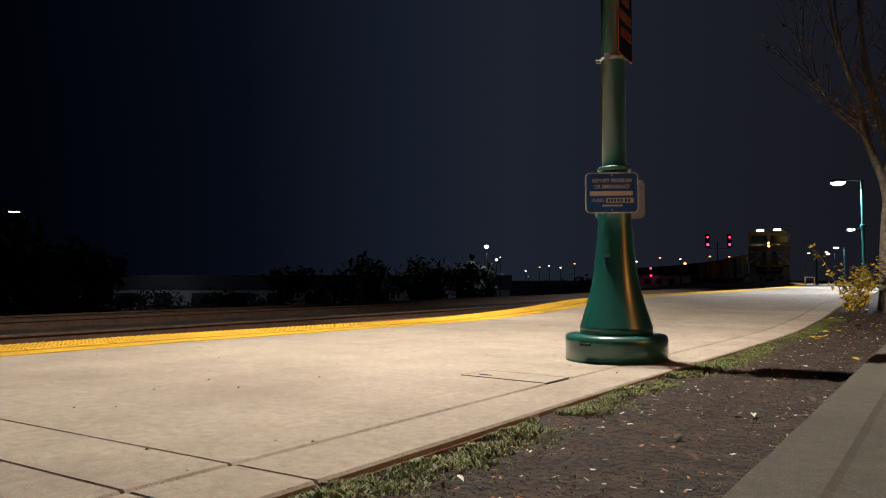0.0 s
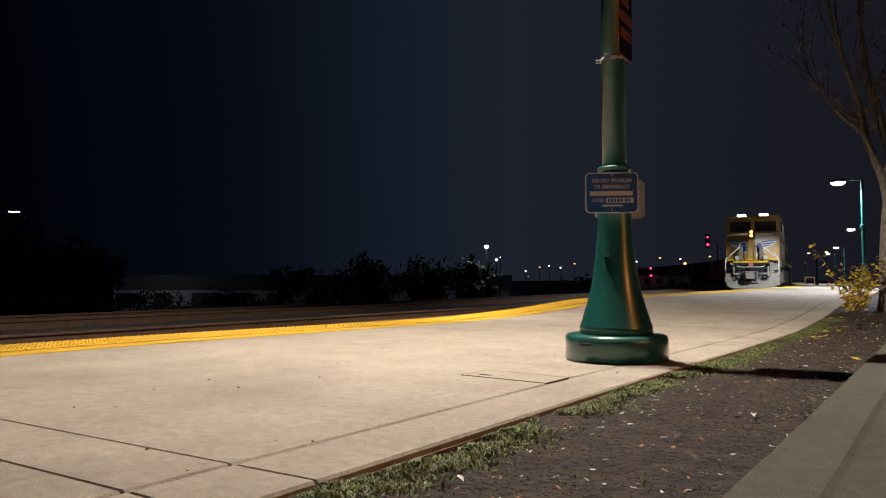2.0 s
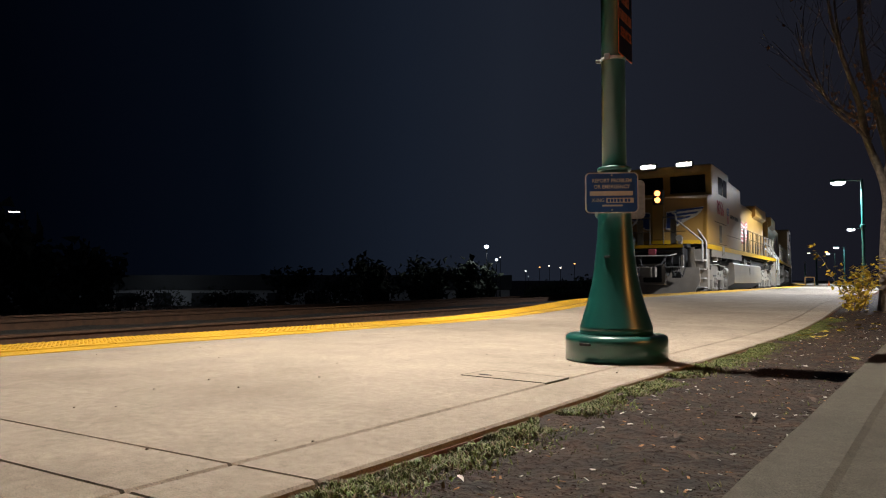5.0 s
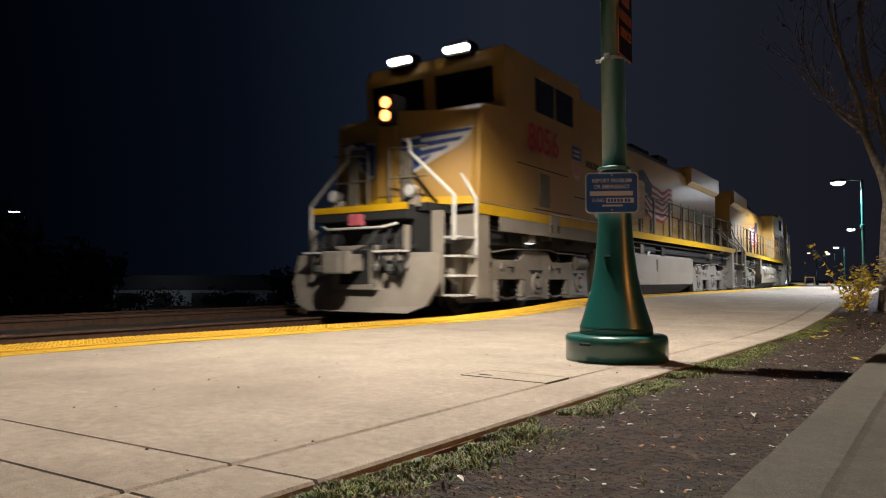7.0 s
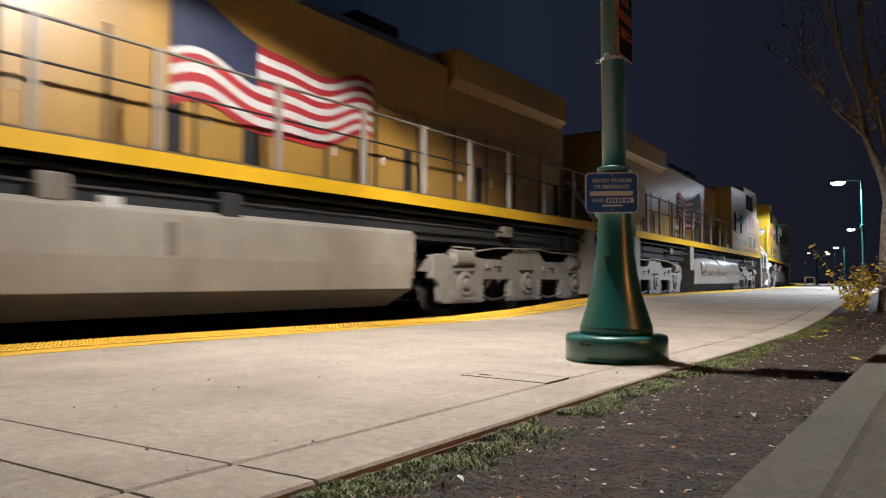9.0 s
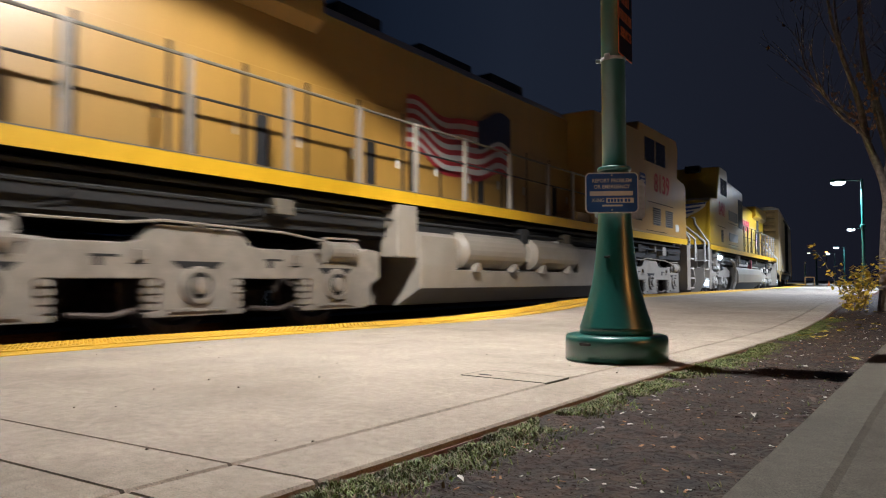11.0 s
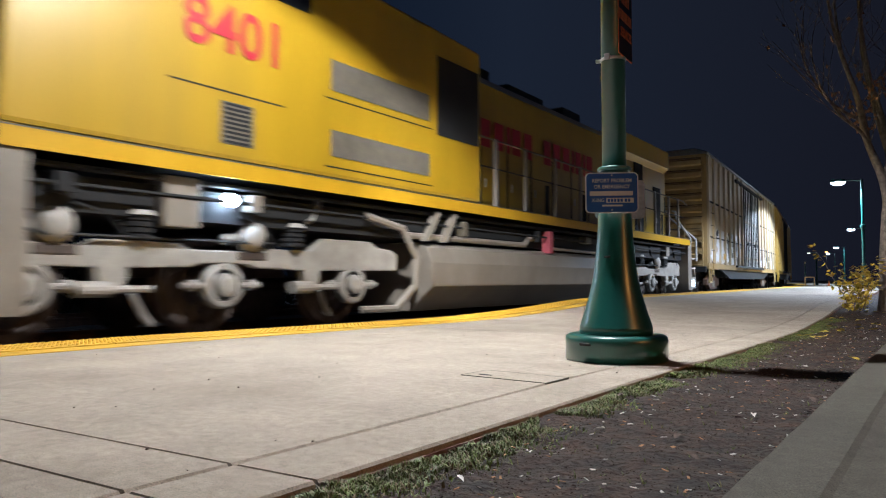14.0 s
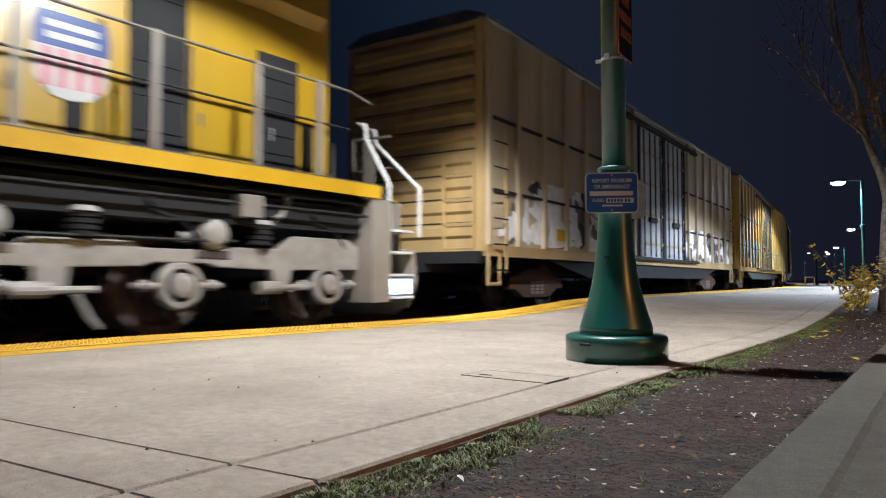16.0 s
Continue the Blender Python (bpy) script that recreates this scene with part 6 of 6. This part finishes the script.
            if number != "8056":
                for a, b in ((11.5, 13.5), (9.25, 11.2)):
                    s = Soup().rod((q * 1.32, a + 0.08, 1.05), (q * 1.32, b - 0.08, 1.05), 0.29, n=24)
                    s.rod((q * 1.32, a, 1.05), (q * 1.32, a + 0.09, 1.05), 0.20, 0.288, n=24)
                    s.rod((q * 1.32, b - 0.09, 1.05), (q * 1.32, b, 1.05), 0.288, 0.20, n=24)
                    r = made("air_reservoir", s, HARBOR, e, "grey cylindrical air reservoir")
                    for c in (a + 0.4, b - 0.4):
                        made("reservoir_saddle", Soup().plate([(c - 0.10, 0.72), (c + 0.10, 0.72), (c + 0.04, 0.86), (c - 0.04, 0.86)], q * 1.40, q * 1.58), HARBOR, r)
                made("equipment_box", Soup().box(min(q * 1.2, q * 1.5), max(q * 1.2, q * 1.5), 14.6, 15.05, 0.9, 1.62), HARBOR, e, bevel=0.02)
    else:
        tank = Soup().prism([(-1.30, 1.14), (1.30, 1.14), (1.44, 1.06), (1.50, 0.84), (1.48, 0.50), (1.0, 0.12), (-1.0, 0.12), (-1.48, 0.50), (-1.50, 0.84), (-1.44, 1.06)], 7.55, 14.9, 0.16)
        t = made("fuel_tank", tank, HARBOR, e, "smooth grey steel fuel tank", bevel=0.02)
        for q in (-1, 1):
            made("tank_pipe", Soup().pipe([(q * 1.35, 7.2, 1.22), (q * 1.38, 10.6, 1.22), (q * 1.38, 10.8, 1.34), (q * 1.3, 11.3, 1.36)], 0.045, 8), HARBOR, t, "grey pipe along the tank")
            made("tank_pipe", Soup().rod((q * 1.36, 11.8, 1.2), (q * 1.36, 14.4, 1.18), 0.03, n=8), HARBOR, t)
            made("bent_pipe", Soup().pipe([(q * 1.38, 6.3, 1.42), (q * 1.42, 7.0, 1.30), (q * 1.44, 7.3, 0.9), (q * 1.42, 7.28, 0.5), (q * 1.38, 6.9, 0.2), (q * 1.3, 6.3, 0.2)], 0.05, 8), HARBOR, e, "bent grey pipe ahead of the tank")
            for a in (7.5, 7.95):
                made("tank_strap", Soup().plate([(a, 1.15), (a + 0.1, 1.15), (a + 0.4, 1.6), (a + 0.28, 1.6)], q * 1.36, q * 1.46), HARBOR, e)
            made("fuel_valve", Soup().box(min(q * 1.3, q * 1.46), max(q * 1.3, q * 1.46), 11.5, 11.66, 1.1, 1.52), LOGO_PINK, t, "red fuel cut-off valve")
            bm = Soup().turned([(0, 0.05), (q * 0.05, 0.075), (q * 0.10, 0.05)], (q * 1.34, 4.12, 1.42), 14)
            made("ground_light", bm, BULB, e, "lit white ground light")
            made("side_box", Soup().box(min(q * 1.1, q * 1.4), max(q * 1.1, q * 1.4), 3.35, 3.75, 1.1, 1.6), HARBOR, e, bevel=0.02)
    mk = bogie_a if A else bogie_b
    mk(e, 3.78 if A else 4.2, rev, 1)
    mk(e, L - 3.78 if A else 18.28, rev, -1)
    end_gear(e, -0.30 if A else 0.58, 1, True, style, 0.38 if A and not rev else 0.0)
    end_gear(e, L - 0.1, -1, False, style)
    # face of the nose
    f = nose + (0.012 if A else 0.02)
    wing_logo(body, nose, tip, 2.30 if A else 2.50)
    made("nose_stripe", Soup().prism([(-1.475, 1.80), (1.475, 1.80), (1.475, 1.92), (-1.475, 1.92)], nose + 0.04, nose + 0.2), STRIPE, body)
    band = Soup()
    ring = [(-1.48, nose + 0.03), (-0.205, nose - tip - 0.012), (0.205, nose - tip - 0.012), (1.48, nose + 0.03), (1.48, nose + 0.1), (-1.48, nose + 0.1)]
    band.v = [(a, b, z) for z in (1.80, 1.92) for a, b in ring]
    band.f = [tuple(range(6)), tuple(range(11, 5, -1))] + [(i, 6 + i, 6 + (i + 1) % 6, (i + 1) % 6) for i in range(6)]
    made("nose_band", band, STRIPE, body, "yellow stripe round the nose")
    made("nose_door", Soup().box(-0.19, 0.19, nose - tip - 0.012, nose - tip + 0.14, 1.95, 3.1), paint, body, "nose door", bevel=0.01)
    yl = nose - tip + 0.0
    hl = made("headlight_housing", Soup().box(-0.16, 0.16, yl - 0.05, yl + 0.3, 3.14, 3.64), BLACK, e, bevel=0.03)
    for z in (3.505, 3.285):
        d = Soup().rod((0, yl - 0.065, z), (0, yl - 0.05, z), 0.093, n=20)
        made("headlight", d, HEADLIGHT if (A and not rev) else DARK_GLASS, hl, "glowing orange headlight" if (A and not rev) else "unlit headlight")
    for q in (-1, 1):
        yb = 1.97 if A else 3.4
        b = made("roof_light_housing", Soup().box(q * 0.62 - 0.26, q * 0.62 + 0.26, yb, yb + (0.32 if A else 0.5), 4.50, 4.74), BLACK, e, bevel=0.02)
        for i in range(5):
            c = q * 0.62 - 0.2 + i * 0.1
            d = Soup().rod((c, yb - 0.02, 4.615), (c, yb - 0.005, 4.615), 0.058, n=14)
            made("roof_light", d, BOARD_LIGHT if (A and not rev) else DARK_GLASS, b, "bright white roof light" if (A and not rev) else "unlit roof light")
        made("windshield", Soup().plate([(yw, zw) for yw, zw in (((2.075, 3.62), (2.015, 4.22), (2.06, 4.22), (2.12, 3.62)) if A else ((3.24, 3.56), (3.50, 4.20), (3.55, 4.20), (3.30, 3.56)))], q * 0.12, q * 1.3), DARK_GLASS, body, "dark windshield")
        s = Soup().rod((q * 0.78, 0.38, 1.96), (q * 0.78, 0.52, 1.96), 0.11, 0.09, n=18)
        d = made("ditch_light", s, ZINC, e, "round ditch light")
        made("ditch_lens", Soup().rod((q * 0.78, 0.365, 1.96), (q * 0.78, 0.379, 1.96), 0.085, n=18), FLAG_WHITE, d)
        made("ditch_bracket", Soup().box(q * 0.78 - 0.06, q * 0.78 + 0.06, 0.44, 0.6, 1.72, 1.9), HARBOR, e)
    CARS.append((e, s0, L, rev, 3.78))
    return e


locomotive("a", ARMOUR, "8056", False, 0.0, "yellow and grey diesel locomotive with lit headlights leading the train")
locomotive("a", ARMOUR, "8139", True, 21.77, "yellow and grey diesel locomotive coupled back to front")
locomotive("b", ARMOUR_NEW, "8401", False, 43.54, "bright yellow diesel locomotive with a smooth grey tank")


def bogie_c(parent, yc, rev):
    s = Soup()
    for q in (-1, 1):
        s.plate([(-1.15, 0.62), (-0.85, 0.66), (-0.45, 0.80), (0.45, 0.80), (0.85, 0.66), (1.15, 0.62), (1.15, 0.42), (0.9, 0.42), (0.55, 0.26), (-0.55, 0.26), (-0.9, 0.42), (-1.15, 0.42)], q * 1.0, q * 1.14)
    s.box(-1.0, 1.0, -0.2, 0.2, 0.45, 0.72)
    b = made("bogie", s, RUST, parent, "rusty two-axle freight bogie", bevel=0.015)
    b.location = (0, yc, 0)
    for a in (-0.89, 0.89):
        wheelset(b, a, 0.46, rev)
    for q in (-1, 1):
        for a in (-0.2, 0.0, 0.2):
            s = Soup()
            spring(s, q * 1.08, a, 0.32, 0.58, 0.085)
            made("spring", s, TRUCK_GREY, b)


def graffiti(parent, side, y0, y1, z0, z1, inks, seed, x):
    """Overlapping spray-painted blobs and strokes with no letters in them."""
    rnd = random.Random(seed)
    first = None
    for i in range(40):
        cy, cz = rnd.uniform(y0, y1), rnd.uniform(z0, z1)
        w, h = rnd.uniform(0.12, 0.55), rnd.uniform(0.12, 0.42)
        n = 11
        ph = rnd.uniform(0, 6)
        pts = []
        for k in range(n):
            a = 2 * math.pi * k / n
            r = 1 + 0.42 * math.sin(3 * a + ph) + rnd.uniform(-0.2, 0.2)
            pts.append((cy + w * r * math.cos(a), min(z1 + 0.1, max(z0, cz + h * r * math.sin(a)))))
        s = Soup().plate(pts, side * (x + 0.0006 * i), side * (x + 0.0006 * i + 0.0005))
        ob = made("spray_paint", s, rnd.choice(inks), first or parent, "abstract spray-painted patch")
        first = first or ob


def boxcar(paint, end_paint, s0, inks, seed, label):
    """A ribbed high boxcar with plug doors, ladders, sills and corrugated ends."""
    n = 18.7
    e = thing("boxcar", label, "boxcar", "boxcars")
    body = made("body", Soup().prism([(-1.42, 1.05), (1.42, 1.05), (1.42, 4.86), (1.1, 5.0), (-1.1, 5.0), (-1.42, 4.86)], 0.02, n - 0.02), paint, e, "painted steel boxcar body")
    made("roof", Soup().prism([(-1.50, 4.84), (1.50, 4.84), (1.50, 4.90), (1.1, 5.05), (-1.1, 5.05), (-1.50, 4.90)], -0.03, n + 0.03), ZINC if seed % 2 else BOX_BROWN, e, "sheet steel roof")
    made("centre_sill", Soup().box(-0.4, 0.4, -0.3, n + 0.3, 0.72, 1.04), BLACK, e)
    for q in (-1, 1):
        lo, hi = min(q * 1.42, q * 1.50), max(q * 1.42, q * 1.50)
        made("side_sill", Soup().plate([(0.0, 1.16), (0.0, 0.98), (n, 0.98), (n, 1.16)], q * 1.40, q * 1.475), end_paint, e, "side sill")
        made("lower_sill", Soup().plate([(2.4, 0.98), (4.4, 0.64), (n - 4.4, 0.64), (n - 2.4, 0.98)], q * 1.36, q * 1.42), BLACK, e, "black deep lower sill")
        for i in range(19):
            a = 0.10 + i * (n - 0.24) / 18
            if 7.3 < a < 12.0:
                continue
            made("side_post", Soup().box(lo, hi, a - 0.06, a + 0.06, 1.16, 4.82), paint, body, "vertical side post", bevel=0.012)
        for z in (2.05, 3.25):
            made("side_rail", Soup().box(min(q * 1.42, q * 1.46), max(q * 1.42, q * 1.46), 0.2, 7.4, z, z + 0.05), BLACK, body)
            made("side_rail", Soup().box(min(q * 1.42, q * 1.46), max(q * 1.42, q * 1.46), 11.9, n - 0.2, z, z + 0.05), BLACK, body)
        for a in (7.55, 9.72):
            d = made("door", Soup().box(min(q * 1.42, q * 1.49), max(q * 1.42, q * 1.49), a, a + 2.08, 1.18, 4.5), BOX_SILVER if seed % 4 == 1 else paint, e, "plug door", bevel=0.02)
            for k in (a - 0.04, a + 2.0):
                made("door_edge", Soup().box(min(q * 1.49, q * 1.53), max(q * 1.49, q * 1.53), k, k + 0.12, 1.18, 4.5), BLACK, d, "dark door edge")
            for k in range(4):
                made("door_rib", Soup().box(min(q * 1.49, q * 1.515), max(q * 1.49, q * 1.515), a + 0.05, a + 2.03, 1.5 + k * 0.78, 1.57 + k * 0.78), paint, d)
            for k in (0.35, 0.85, 1.30, 1.75):
                made("lock_rod", Soup().rod((q * 1.53, a + k, 1.2), (q * 1.53, a + k, 4.45), 0.022, n=6), BLACK, d)
            made("door_handle", Soup().box(min(q * 1.50, q * 1.57), max(q * 1.50, q * 1.57), a + 0.75, a + 1.35, 2.1, 2.22), BLACK, d)
        for z in (1.10, 4.55):
            made("door_track", Soup().box(min(q * 1.43, q * 1.56), max(q * 1.43, q * 1.56), 5.4, 13.3, z, z + 0.08), BLACK, e)
        for a in (0.22, n - 0.22):
            lad = made("ladder", Soup().box(min(q * 1.50, q * 1.53), max(q * 1.50, q * 1.53), a - 0.02 + (0.36 if a < 5 else -0.36), a + 0.02 + (0.36 if a < 5 else -0.36), 0.7, 3.1), end_paint, e, "side ladder")
            for k in range(6):
                b0 = a + (0.36 if a < 5 else -0.36)
                made("rung", Soup().rod((q * 1.55, a - 0.1, 0.75 + k * 0.42), (q * 1.55, b0, 0.75 + k * 0.42), 0.014, n=6), BLACK, lad)
            made("stirrup", Soup().pipe([(q * 1.47, a - 0.18, 1.0), (q * 1.47, a - 0.18, 0.52), (q * 1.47, a + 0.20, 0.52), (q * 1.47, a + 0.20, 1.0)], 0.03, 6), end_paint, e, "stirrup step")
        graffiti(body, q, 0.8, 7.0, 1.2, 2.3, inks, seed * 7 + q, 1.422)
        graffiti(body, q, 12.2, n - 0.8, 1.2, 2.1, inks, seed * 9 + q, 1.422)
        made("placard", Soup().box(min(q * 1.5, q * 1.512), max(q * 1.5, q * 1.512), 2.62, 2.98, 1.34, 1.56), STRIPE, body, "small yellow placard")
    for y, d in ((0.0, -1), (n, 1)):
        end = made("end_panel", Soup().box(-1.44, 1.44, min(y, y + d * 0.03), max(y, y + d * 0.03), 1.06, 4.84), end_paint, e, "painted car end")
        for k in range(9):
            z = 1.26 + k * 0.40
            pr = Soup()
            pr.plate([(y + d * 0.03, z), (y + d * 0.09, z + 0.05), (y + d * 0.09, z + 0.18), (y + d * 0.03, z + 0.24)], -1.28, 1.28)
            made("corrugation", pr, end_paint, end)
            # black strip put in as the shade between two corrugations
            made("corrugation_shade", Soup().box(-1.28, 1.28, min(y + d * 0.03, y + d * 0.045), max(y + d * 0.03, y + d * 0.045), z + 0.255, z + 0.275), BLACK, end, "narrow black strip drawn as shade between corrugations")
        s = Soup()
        s.box(0.70, 0.74, min(y + d * 0.09, y + d * 0.14), max(y + d * 0.09, y + d * 0.14), 1.0, 2.5)
        s.box(1.28, 1.32, min(y + d * 0.09, y + d * 0.14), max(y + d * 0.09, y + d * 0.14), 1.0, 2.5)
        l = made("end_ladder", s, end_paint, e)
        for k in range(4):
            made("rung", Soup().rod((0.7, y + d * 0.13, 1.1 + k * 0.4), (1.32, y + d * 0.13, 1.1 + k * 0.4), 0.016, n=6), end_paint, l)
        made("end_sill", Soup().box(-1.4, 1.4, min(y, y + d * 0.2), max(y, y + d * 0.2), 0.86, 1.05), BLACK, e)
        coupler(e, y + d * 0.80, -d)
        made("air_hose", Soup().pipe([(0.3, y + d * 0.25, 0.85), (0.32, y + d * 0.5, 0.55), (0.25, y + d * 0.75, 0.4), (0.15, y + d * 0.9, 0.55)], 0.024, 6), HOSE, e)
    for c in (2.5, n - 2.5):
        bogie_c(e, c, False)
    CARS.append((e, s0, n, False, 2.5))


LOOKS = ((BOX_PALE, BOX_TAN, (INK_WHITE, INK_WHITE, INK_WHITE, INK_DARK, VENT_GREY), "tall pale tan boxcar with white spray paint"),
         (BOX_YELLOW, BOX_YELLOW, (INK_TEAL, INK_WHITE, INK_TEAL, INK_DARK), "tall yellow boxcar with teal spray paint"),
         (BOX_TAN, BOX_TAN, (INK_VIOLET, INK_WHITE, INK_DARK), "tall tan boxcar with violet spray paint"),
         (BOX_BROWN, BOX_BROWN, (INK_WHITE, INK_DARK), "dark brown weathered boxcar"))
for i in range(8):
    p, q, inks, words = LOOKS[i % 4]
    boxcar(p, q, 67.05 + 20.3 * i, inks, i + 1, words)


def motions():
    """The train rolls along the line at an even speed; every wheelset turns with it."""
    for e, s0, n, rev, pivot in CARS:
        rows = []
        for k in range(33):
            t = k * 0.5
            s = FRONT_AT_7 - SPEED * (t - 7) + s0
            a, b = along(s + pivot, 0, RAIL), along(s + n - pivot, 0, RAIL)
            mid = (a + b) / 2
            rz = math.degrees(math.atan2(-(b - a).x, (b - a).y))
            rows.append((t, pose(*mid, rz=rz + (180 if rev else 0)) @ Matrix.Translation((0, -n / 2, 0))))
        walk(e, rows)
    for ob, y, r, rev in WHEELS:
        turn = math.degrees(SPEED / r) * (-1 if rev else 1)
        walk(ob, [(k * 0.1, pose(0, y, r, rx=turn * k * 0.1)) for k in range(161)])


motions()
